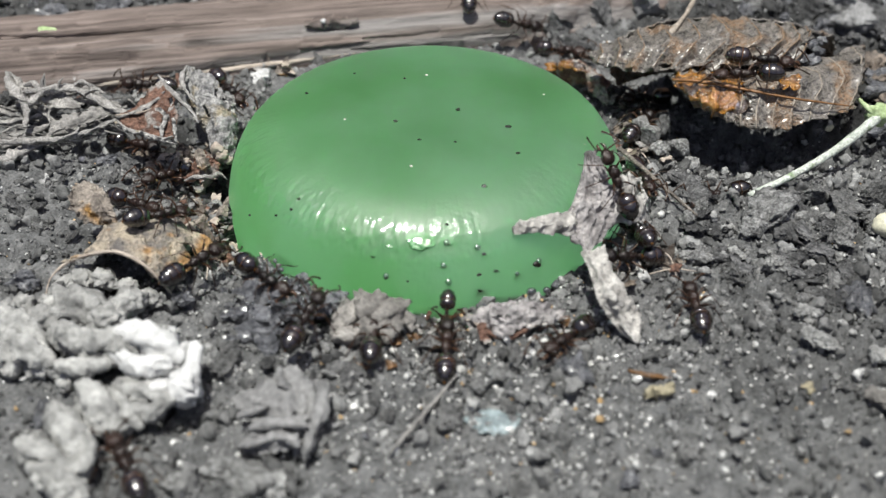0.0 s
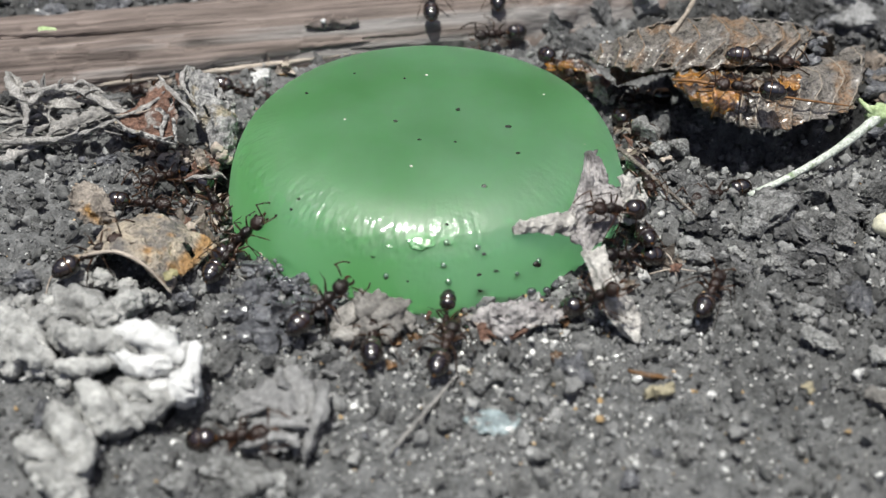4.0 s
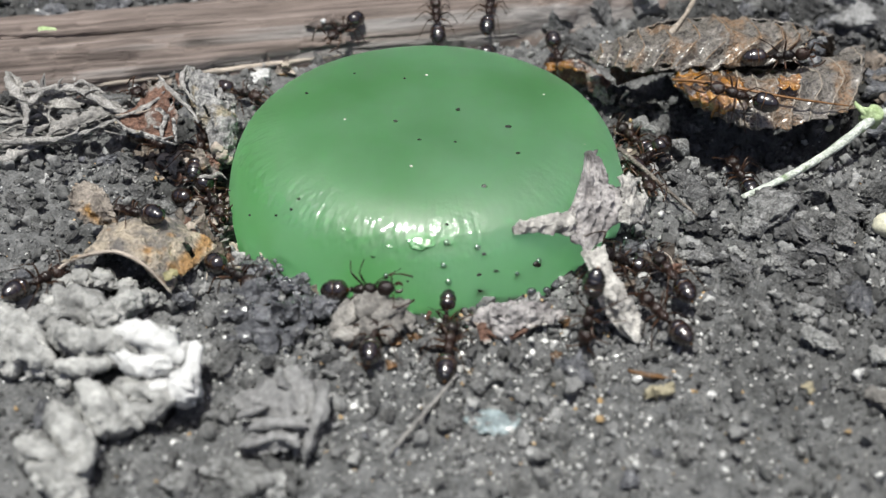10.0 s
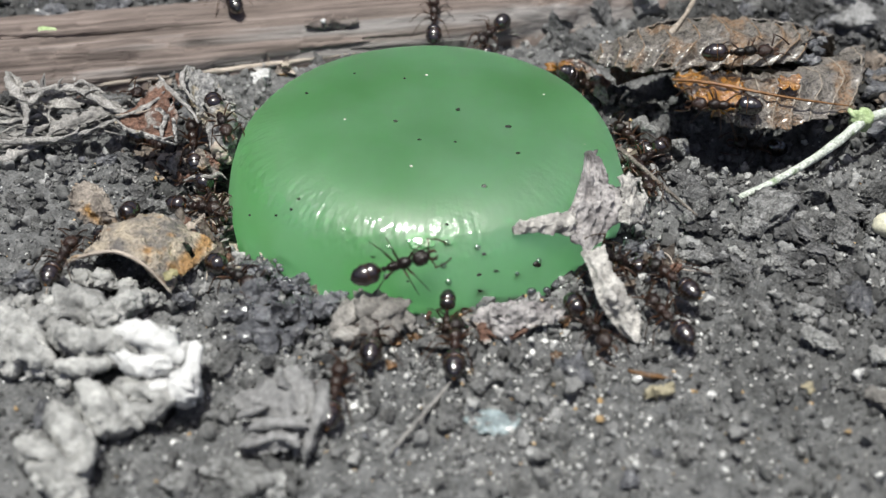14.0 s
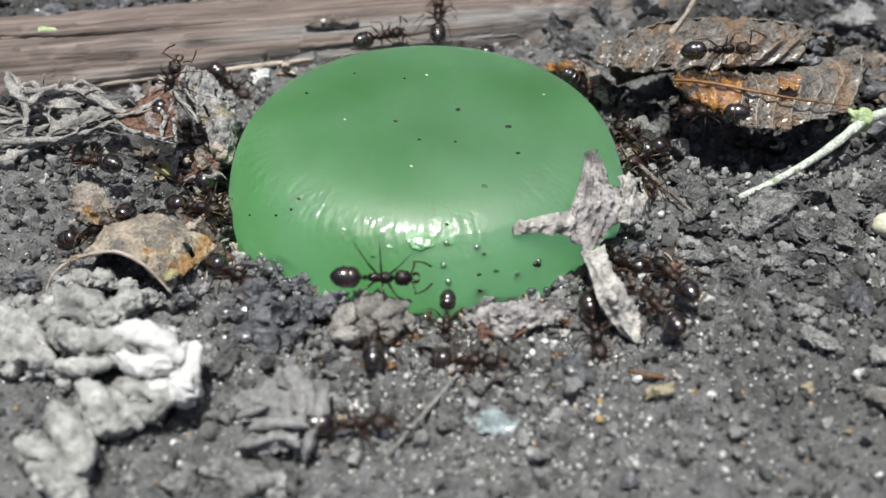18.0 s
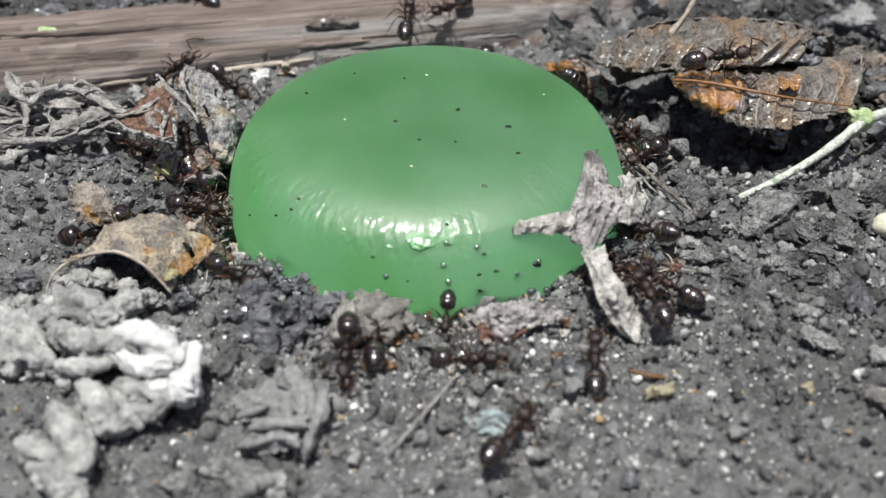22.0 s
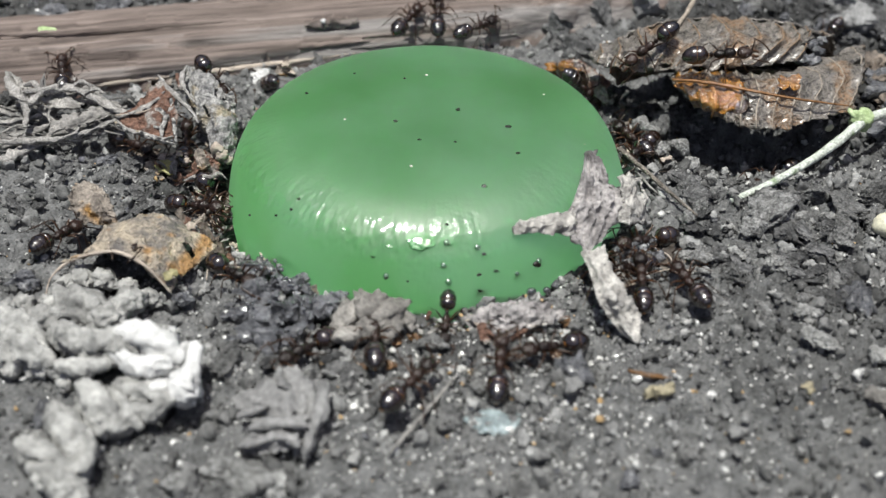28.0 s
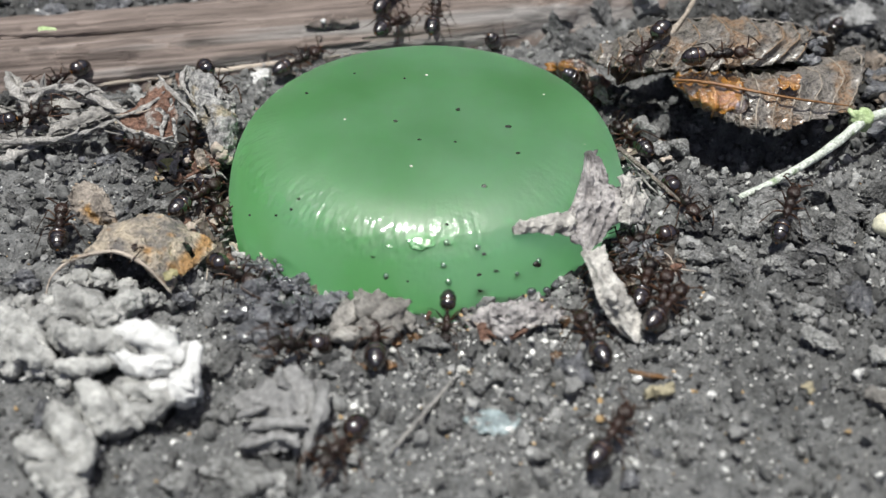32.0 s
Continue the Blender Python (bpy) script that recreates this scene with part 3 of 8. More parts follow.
# ---- the stick behind ----
def build_stick():
    stick = place("stick", P(*(-13.04, 27.68), 0), "weathered brown wooden stick with split bark", "stick")
    bm = bmesh.new()
    line = spline([(-48.42, 21.75, 0.60), (-34.73, 23.91, 0.60), (-21.75, 25.59, 0.60), (-8.48, 28.49, 0.60), (5.47, 31.22, 0.60), (19.89, 39.29, 0.60)], 220)
    rings = []
    for i, p in enumerate(line):
        t = (line[min(i + 1, 220)] - line[max(i - 1, 0)]).normalized()
        side = t.cross(Vector((0, 0, 1))).normalized()
        up = side.cross(t)
        ring = []
        for k in range(72):
            a = 2 * math.pi * k / 72
            g = noise.fractal(Vector((i * 0.035, math.cos(a) * 4.5, math.sin(a) * 4.5)), 0.8, 2.2, 5)
            ridge = noise.noise(Vector((i * 0.018 + 5, a * 2.2, 1.0)))
            split = noise.noise(Vector((i * 0.011, a * 5.5 + i * 0.004, 8.0)))
            g -= 1.5 * max(0.0, 1 - abs(split) / 0.06) * max(0.0, noise.noise(Vector((i * 0.05, a * 1.5, 3.0))) + 0.25)
            r = 3.3 * (1 + 0.06 * g + 0.09 * (1 if ridge > 0.12 else -0.4 if ridge > -0.15 else 0.25) * min(1, abs(ridge) * 6))
            ring.append(bm.verts.new(p + (side * 1.35 * math.cos(a) + up * 1.39 * math.sin(a)) * r - Vector((0, 0, 2.1))))
        rings.append(ring)
    for a, b in zip(rings, rings[1:]):
        for k in range(72):
            bm.faces.new((a[k], a[(k + 1) % 72], b[(k + 1) % 72], b[k]))
    bm.faces.new(rings[0][::-1])
    bm.faces.new(rings[-1])
    part("wood", bm, WOOD, stick)
    # long slivers of bark that lift from the wood
    for a, b, c, w, h, m in (((-24.07, 20.95, 0.16), (-16.81, 22.28, 0.21), (-6.95, 24.50, 0.43), 0.2, 0.1, BARK_PALE), ((-28.62, 20.26, -0.13), (-24.84, 20.78, -0.03), (-19.77, 21.63, 0.17), 0.18, 0.1, BARK_PALE),
                             ((-19.71, 22.27, 1.39), (-11.65, 23.96, 1.27), (-5.53, 25.19, 1.21), 0.26, 0.16, WOOD),
                             ((-35.42, 22.43, 3.05), (-26.22, 23.43, 2.95), (-16.05, 25.22, 2.96), 0.3, 0.14, WOOD), ((-6.41, 25.22, 1.49), (-0.18, 26.50, 1.52), (6.65, 28.08, 1.72), 0.3, 0.18, WOOD), ((-7.30, 24.62, 0.82), (-0.18, 26.00, 0.78), (6.19, 27.22, 0.75), 0.26, 0.16, WOOD)):
        bm = bmesh.new()
        tube(bm, [a, b, c], (0.06, w, w, 0.05), 40, 8, w * 30, 0.5)
        part("bark_sliver", bm, m, stick)
    bm = bmesh.new()
    tube(bm, [(-10.81, 25.39, 2.48), (-8.85, 25.83, 2.45), (-6.69, 26.16, 2.38)], (0.2, 0.42, 0.26), 30, 14, 4.0, 1.0)
    part("broken_knot", bm, WOOD, stick)
    bm = bmesh.new()
    lump(bm, Vector((-9.36, 25.49, 2.33)) + Vector((0, -0.2, 0.5)), (0.22, 0.2, 0.2), 2, 0.3)
    part("white_fleck", bm, CHALK, stick, "tiny white fleck")
    bm = sheet([[(-31.01, 23.35, 3.14), (-30.40, 23.66, 3.17), (-29.66, 23.43, 3.10)], [(-31.00, 22.87, 3.00), (-30.26, 23.04, 3.01), (-29.47, 22.95, 2.96)]], 0.3, 0.1, 0.08, 14, 8, 3.0)
    part("green_fleck", bm, PALE_NODE, stick, "fresh green leaf fleck")
    return stick


build_stick()


# ---- unseen dark ring added round the place ----
def build_backdrop():
    """An added, unseen dark ring; its ragged top hides low sky and darkens reflections."""
    bm = bmesh.new()
    n, rings = 900, []
    rng = random.Random(2)
    for k in range(n):
        a = 2 * math.pi * k / n
        c, s = math.cos(a), math.sin(a)
        top = 450 * (0.27 + 0.28 * max(0.0, s) + 0.07 * noise.noise(Vector((c * 5, s * 5, 1))) + 0.04 * rng.uniform(-1, 1))
        rings.append([bm.verts.new((450 * c, 450 * s, z)) for z in (-2, top * 0.5, top)])
    for k in range(n):
        a, b = rings[k], rings[(k + 1) % n]
        for j in range(2):
            bm.faces.new((a[j], b[j], b[j + 1], a[j + 1]))
    ob = part("backdrop", bm, DARK_RING)
    return tagged(ob, "unseen dark green ring, added to darken reflections and low sky", "backdrop", kind="structure")


build_backdrop()


# ---- curled brown leaf ----
def build_curled_leaf():
    leaf = place("curled_leaf", P(*(22.26, 16.25), 0), "curled dead brown leaf with a wet amber patch", "dead leaf")
    up = sheet([[(10.84, 17.82, 4.50), (14.15, 18.94, 5.50), (18.75, 19.91, 6.00), (23.94, 19.19, 6.00), (26.62, 18.35, 5.80)],
                [(10.18, 17.15, 4.40), (13.32, 15.76, 5.60), (17.95, 15.72, 6.50), (23.04, 15.63, 6.50), (26.05, 16.25, 6.00)],
                [(10.53, 16.11, 4.20), (13.23, 14.25, 4.60), (16.87, 13.88, 4.90), (21.32, 13.84, 5.10), (25.50, 15.14, 5.00)]], 0.14, 0.2, 0.4, 96, 44, 3.0, ribs=10, rib=0.4, holes=((1.0, 0.62, 0.05), (0.4, 0.9, 0.03)))
    upper = part("upper_lobe", up, LEAF_BROWN, leaf)
    rib_veins(upper, VEIN, 0.045)
    low = sheet([[(16.56, 16.11, 4.20), (19.17, 15.93, 4.30), (21.60, 14.61, 4.40), (24.76, 14.74, 4.60), (30.66, 18.75, 4.60)],
                 [(15.81, 13.50, 4.40), (17.98, 12.47, 4.90), (20.89, 11.68, 5.00), (24.88, 12.43, 5.10), (29.76, 15.16, 4.90)],
                 [(16.30, 12.17, 4.10), (18.12, 10.32, 4.40), (20.60, 9.75, 4.30), (24.19, 10.50, 4.20), (29.04, 13.07, 4.20)],
                 [(17.11, 11.68, 3.50), (18.55, 9.78, 3.40), (20.90, 8.54, 3.20), (24.28, 9.46, 3.20), (28.38, 11.41, 3.30)]], 0.14, 0.18, 0.35, 110, 56, 8.0, ribs=11, rib=0.2, holes=((0.97, 0.3, 0.03), (0.55, 1.0, 0.035)))
    lower = part("lower_lobe", low, LEAF_BROWN, leaf)
    rib_veins(lower, VEIN_GREY, 0.05)
    wet = sheet([[(16.43, 15.85, 4.30), (18.26, 15.87, 4.42), (20.40, 14.66, 4.55)],
                 [(15.67, 13.24, 4.55), (17.74, 12.12, 5.10), (20.59, 11.33, 5.20)],
                 [(16.19, 11.84, 4.25), (17.88, 9.98, 4.60), (20.71, 9.56, 4.50)],
                 [(17.15, 11.58, 3.65), (18.14, 9.87, 3.70), (19.66, 9.30, 3.70)]], 0.1, 0.16, 0.7, 44, 40, 12.0, ribs=5, rib=0.24)
    part("wet_patch", wet, LEAF_AMBER, leaf, "wet glossy amber patch")
    spot = sheet([[(22.45, 11.75, 5.62), (23.40, 11.85, 5.72), (24.40, 12.00, 5.66)], [(22.20, 10.50, 5.38), (23.00, 10.45, 5.35), (23.86, 10.65, 5.12)]], 0.06, 0.1, 0.3, 20, 14, 6.0)
    part("wet_patch", spot, LEAF_AMBER, leaf, "small wet amber patch")
    # the inner fold takes the dark litter colour to paint shade between the lobes
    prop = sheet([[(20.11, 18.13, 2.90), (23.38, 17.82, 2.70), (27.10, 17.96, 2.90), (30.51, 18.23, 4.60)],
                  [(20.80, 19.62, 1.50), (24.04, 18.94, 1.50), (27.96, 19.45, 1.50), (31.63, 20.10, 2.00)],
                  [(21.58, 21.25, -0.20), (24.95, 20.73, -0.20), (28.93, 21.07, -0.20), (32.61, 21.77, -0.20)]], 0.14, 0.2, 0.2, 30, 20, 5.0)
    part("folded_back", prop, LITTER, leaf, "inner fold coloured dark for its shade")
    bm = bmesh.new()
    tube(bm, [(15.70, 12.63, 4.85), (17.92, 11.39, 5.30), (20.98, 10.45, 5.15), (23.99, 10.09, 4.75), (27.62, 10.88, 3.80)], (0.1, 0.11, 0.1, 0.08, 0.04), 40, 8, 1.0, 0.3)
    part("midrib", bm, VEIN_ORANGE, lower, "orange-brown midrib")
    bm = bmesh.new()
    tube(bm, [(16.07, 17.12, 5.90), (17.46, 19.31, 6.30), (18.71, 22.00, 6.60), (19.26, 23.48, 6.90)], (0.24, 0.17, 0.18, 0.2), 24, 8, 2.0, 0.4)
    part("leaf_stalk", bm, VEIN_GREY, leaf, "thin brown leaf stalk")
    # sheet added behind the lobes to keep lit ground out of the gap
    back = sheet([[(11.25, 17.75, 4.40), (14.16, 18.95, 5.40), (18.77, 19.93, 5.90), (23.96, 19.21, 5.90), (26.65, 18.37, 5.70), (28.47, 18.85, 5.00)],
                  [(12.22, 19.37, 2.40), (15.07, 20.71, 3.00), (19.74, 21.97, 3.00), (25.06, 21.42, 3.00), (27.85, 20.36, 3.00), (29.42, 20.38, 2.80)],
                  [(13.22, 20.55, -0.10), (16.01, 21.94, -0.10), (20.39, 23.19, -0.10), (26.02, 22.65, -0.10), (29.09, 21.77, -0.10), (30.53, 21.59, -0.10)]], 0.14, 0.25, 0.25, 60, 24, 6.0)
    part("back_fold", back, LEAF_BROWN, leaf)
    # black lumps put in to darken the gap between the two lobes
    for k, (c, r) in enumerate((((26.26, 17.49, 4.90), 0.55), ((26.61, 16.48, 4.90), 0.5), ((25.53, 15.69, 4.70), 0.6), ((27.32, 18.37, 4.80), 0.45), ((26.09, 15.36, 4.70), 0.5))):
        bm = bmesh.new()
        lump(bm, c, (r, r * 0.8, r * 0.7), 31.0 + k * 4.1, 0.7, 3, 1.4)
        part("crust", bm, CHAR, leaf, "black wet lump in the gap between the lobes")
    return leaf


def build_leaf_stones():
    # the dark stone stands in for a dark spot right of the leaf
    for c, r, material, label in (((32.39, 18.49, 0.70), (1.5, 1.2, 1.0), CHAR, "dark bluish stone beside the curled leaf"), ((16.55, 10.76, 0.60), (0.9, 0.8, 0.8), PALE_CLOD, "broken clod coloured pale as if sunlit, at the leaf's shadow"),
                                  # these clods take the pale colour to look sunlit beside the shadow
                                  ((16.93, 9.09, 0.40), (0.7, 0.6, 0.5), PALE_CLOD, "broken clod coloured pale as if sunlit, at the leaf's shadow"),
                                  ((14.45, 11.74, 1.00), (1.1, 0.9, 0.9), PALE_CLOD, "broken clod coloured pale as if sunlit, at the leaf's shadow"),
                                  ((15.13, 10.31, 0.80), (0.9, 0.7, 0.8), PALE_CLOD, "broken clod coloured pale as if sunlit, at the leaf's shadow"),
                                  ((13.91, 12.61, 1.20), (0.8, 0.7, 0.8), PALE_CLOD, "broken clod coloured pale as if sunlit, at the leaf's shadow"), ((26.86, 11.67, 1.60), (0.4, 0.3, 0.4), CREAM, "small pale stone chip under the curled leaf")):
        stone = place("stone", P(*c), label, "stone")
        bm = bmesh.new()
        chunk(bm, c, r, random.Random(int(c[0] * 10)), 3, 14)
        part("stone_body", bm, material, stone)


build_curled_leaf()
build_leaf_stones()


# ---- pale stem, nudged along by the ants ----
def build_stem():
    stem = place("plant_stem", P(*(20.28, 5.78), 0), "pale green-white plant stem lying on the soil", "plant stem")
    bm = bmesh.new()
    tube(bm, [(20.03, 5.01, 0.55), (23.04, 6.43, 1.10), (26.46, 8.56, 1.80), (29.80, 11.23, 2.60)], (0.2, 0.25, 0.28, 0.36), 50, 12, 2.0, 0.14)
    part("stalk", bm, STEM, stem)
    bm = bmesh.new()
    lump(bm, (29.92, 11.59, 2.70), (0.8, 0.6, 0.8), 2.0, 0.4, 3)
    node = part("node", bm, PALE_NODE, stem, "pale green swollen node")
    bm = bmesh.new()
    tube(bm, [(29.81, 11.27, 2.80), (29.08, 11.88, 3.20), (28.66, 12.75, 3.40)], (0.3, 0.2, 0.1), 16, 8, 1.0, 0.1)
    part("bud", bm, PALE_NODE, stem)
    bm = bmesh.new()
    tube(bm, [(29.88, 11.44, 2.70), (32.29, 13.06, 2.40), (37.71, 18.01, 0.40)], (0.38, 0.34, 0.3), 20, 10, 1.0, 0.1)
    part("stalk", bm, STEM, stem)
    return stem


PLANT_STEM = build_stem()


# ---- silvery torn leaf on the gel ----
def build_star_leaf():
    leaf = place("torn_leaf", P(*(9.74, 0.06), 0), "crumpled silvery grey dead leaf stuck to the gel", "dead leaf")
    tooth = sheet([[(8.88, 3.53, 5.00), (9.12, 3.81, 4.98), (9.35, 3.47, 4.83)],
                   [(8.43, 1.48, 4.65), (9.37, 1.57, 4.68), (10.58, 2.34, 3.73)],
                   [(7.83, -0.53, 4.31), (9.28, -0.39, 4.13), (11.14, 1.33, 3.20)],
                   [(7.18, -2.21, 3.79), (8.75, -1.86, 3.36), (10.50, -0.78, 2.90)],
                   [(7.41, -2.82, 2.67), (8.43, -4.15, 3.20), (9.57, -2.53, 2.70)]], 0.14, 0.4, 0.02, 60, 76, 2.0, ribs=5, rib=0.26)
    part("leaf_tooth", tooth, LEAF_SILVER, leaf)
    finger = sheet([[(4.13, -3.10, 4.37), (5.63, -2.53, 4.45), (7.97, -1.40, 4.02)], [(3.95, -3.51, 4.28), (5.76, -3.23, 4.31), (7.92, -2.25, 3.74)], [(4.17, -3.75, 3.97), (5.95, -3.33, 3.68), (7.75, -2.52, 2.94)]], 0.18, 0.3, 0.12, 50, 28, 7.0, ribs=4, rib=0.2)
    part("leaf_finger", finger, LEAF_WHITE, leaf)
    strip = sheet([[(7.89, -4.28, 3.30), (8.60, -4.30, 3.40), (9.38, -3.46, 3.00)], [(8.29, -5.85, 2.90), (8.95, -6.02, 3.20), (9.77, -5.40, 2.70)],
                   [(8.67, -7.52, 2.30), (9.40, -7.58, 2.60), (10.39, -6.68, 2.00)], [(9.59, -8.09, 0.90), (10.37, -8.03, 1.15), (11.39, -7.02, 0.60)], [(10.74, -8.95, 0.10), (11.03, -8.98, 0.30), (11.36, -8.39, 0.10)]], 0.2, 0.3, 0.06, 30, 70, 4.0, ribs=2, rib=0.2)
    part("leaf_strip", strip, LEAF_WHITE, leaf)
    flap = sheet([[(10.64, 1.61, 4.40), (11.50, 2.62, 4.00), (12.44, 3.23, 3.20)], [(10.84, 0.75, 3.40), (11.76, 1.33, 3.20), (12.87, 2.15, 2.40)], [(10.35, -0.53, 2.20), (11.36, -0.13, 1.90), (12.70, 1.37, 1.00)]], 0.14, 0.26, 0.25, 24, 24, 9.0, holes=((0.75, 0.35, 0.14),))
    part("leaf_flap", flap, LEAF_WHITE, leaf, "whitish torn flap")
    return leaf


build_star_leaf()


def build_twig():
    twig = place("twig", P(*(14.67, 7.16), 0), "thin dry grey twig lying on the soil", "twig")
    bm = bmesh.new()
    tube(bm, [(11.77, 8.16, 2.20), (12.94, 6.87, 1.70), (14.57, 4.87, 1.10), (16.29, 2.83, 0.50)], (0.15, 0.17, 0.14, 0.07), 30, 7, 3.0, 0.35)
    part("twig_wood", bm, TWIG, twig)
    bm = bmesh.new()
    tube(bm, [(12.20, 8.33, 1.50), (13.62, 5.68, 0.80), (14.61, 4.98, 0.30)], (0.1, 0.08, 0.05), 20, 6, 5.0, 0.25)
    part("side_shoot", bm, FIBRE, twig)


build_twig()


def build_stalk():
    stalk = place("twig", P(-0.6, -15.0, 0), "thin grey dry stalk lying on bare soil", "twig")
    bm = bmesh.new()
    tube(bm, [(-2.73, -17.29, 0.40), (-1.62, -15.71, 0.60), (-0.36, -13.69, 0.60), (0.74, -11.61, 0.40)], (0.07, 0.13, 0.12, 0.05), 30, 7, 6.0, 0.4)
    part("twig_wood", bm, FIBRE, stalk)
    bm = bmesh.new()
    tube(bm, [(-1.17, -15.38, 0.50), (-0.94, -14.36, 0.70), (-1.08, -13.42, 0.50)], (0.06, 0.08, 0.03), 20, 6, 2.0, 0.4)
    part("side_shoot", bm, FIBRE, stalk)


build_stalk()


# ---- dead plant litter beside the gel ----
def build_fibres():
    """The matted dead plant: a main root and its hairs."""
    mat_ = place("dead_plant", P(*(-26.45, 15.08), 0), "matted grey fibres of a dead plant on the soil", "dead plant")
    lines = ((((-31.96, 10.77, 0.50), (-28.77, 12.34, 0.90), (-25.58, 14.06, 1.10), (-22.75, 15.06, 1.20)), (0.34, 0.36, 0.3, 0.16)),
             (((-33.14, 13.41, 0.70), (-29.44, 13.51, 1.20), (-26.22, 15.34, 1.50), (-22.99, 14.28, 1.20)), (0.28, 0.26, 0.22, 0.12)),
             (((-31.09, 9.10, 0.30), (-29.14, 10.62, 0.60), (-26.79, 12.28, 0.80), (-23.50, 13.62, 0.90)), (0.3, 0.3, 0.24, 0.12)),
             (((-31.48, 16.95, 3.00), (-30.43, 15.40, 2.40), (-28.68, 14.00, 1.60), (-26.02, 12.22, 0.60)), (0.14, 0.26, 0.22, 0.12)),
             (((-30.43, 15.40, 2.40), (-28.44, 14.83, 1.90), (-26.46, 16.44, 1.70), (-24.59, 15.52, 1.30)), (0.2, 0.18, 0.16, 0.1)),
             (((-28.97, 17.00, 2.60), (-28.68, 16.09, 2.00), (-28.33, 15.16, 1.70)), (0.08, 0.12, 0.12)),
             (((-26.58, 16.26, 1.90), (-25.69, 16.90, 2.00), (-24.72, 16.15, 1.40), (-23.52, 14.75, 1.10)), (0.1, 0.14, 0.14, 0.1)),
             (((-27.65, 12.77, 1.10), (-28.00, 13.78, 1.50), (-27.60, 14.54, 1.70)), (0.1, 0.12, 0.08)),
             (((-26.53, 13.13, 1.20), (-24.87, 12.64, 0.90), (-22.88, 13.41, 0.70)), (0.12, 0.12, 0.06)),
             (((-28.51, 11.38, 0.90), (-25.84, 11.49, 0.60), (-23.77, 12.82, 0.60)), (0.14, 0.12, 0.05)),
             (((-32.72, 15.06, 1.20), (-30.42, 14.06, 1.10), (-28.60, 13.29, 1.10)), (0.3, 0.24, 0.1)))
    for k, (pts, rr) in enumerate(((((-31.41, 16.59, 3.20), (-30.75, 15.00, 3.00), (-29.79, 13.77, 2.80), (-28.88, 13.49, 2.60), (-28.50, 14.56, 2.80), (-29.23, 15.32, 3.00), (-29.71, 14.83, 3.10)), (0.12, 0.3, 0.34, 0.3, 0.24, 0.2, 0.1)),
             (((-29.64, 14.15, 2.90), (-27.94, 14.87, 2.80), (-26.32, 15.04, 2.70), (-24.47, 14.14, 2.40), (-22.88, 12.94, 2.20), (-21.51, 12.66, 2.00)), (0.2, 0.3, 0.26, 0.28, 0.22, 0.12)),
             (((-28.43, 14.87, 2.80), (-28.42, 14.96, 3.30), (-28.13, 15.10, 3.90)), (0.16, 0.12, 0.05)),
             (((-27.32, 14.95, 2.80), (-27.25, 14.97, 3.20), (-26.87, 15.07, 3.60)), (0.14, 0.1, 0.04)),
             (((-26.42, 15.12, 2.70), (-25.84, 15.13, 3.20), (-25.12, 14.81, 3.20), (-24.74, 14.43, 2.60)), (0.12, 0.14, 0.12, 0.08)),
             (((-25.36, 14.41, 2.70), (-24.53, 14.53, 3.00), (-23.86, 14.24, 2.80)), (0.12, 0.1, 0.04)),
             (((-30.22, 9.79, 1.60), (-28.08, 9.77, 1.70), (-25.97, 9.90, 1.80), (-24.17, 10.59, 2.00), (-22.70, 11.90, 2.10)), (0.16, 0.2, 0.2, 0.18, 0.1)),
             (((-30.05, 8.50, 0.70), (-29.13, 9.45, 0.90), (-28.01, 10.12, 1.20), (-26.47, 10.08, 1.50)), (0.4, 0.36, 0.28, 0.12)),
             (((-26.05, 9.90, 1.80), (-25.07, 9.99, 2.20), (-24.82, 10.39, 2.40)), (0.12, 0.1, 0.05)),
             (((-29.71, 13.77, 2.80), (-29.05, 12.63, 2.20), (-29.06, 11.67, 1.60)), (0.26, 0.2, 0.12)))):
        bm = bmesh.new()
        tube(bm, pts, rr, 40, 9, 40 + k * 2.7, 0.9)
        part("fibre", bm, FIBRE_PALE, mat_, "pale grey hooked strand")
    for k, (pts, rr) in enumerate(lines):
        bm = bmesh.new()
        tube(bm, pts, [0.62 * r for r in rr], 50, 9, k * 3.1, 1.1)
        part("root" if k < 4 else "fibre", bm, FIBRE, mat_)
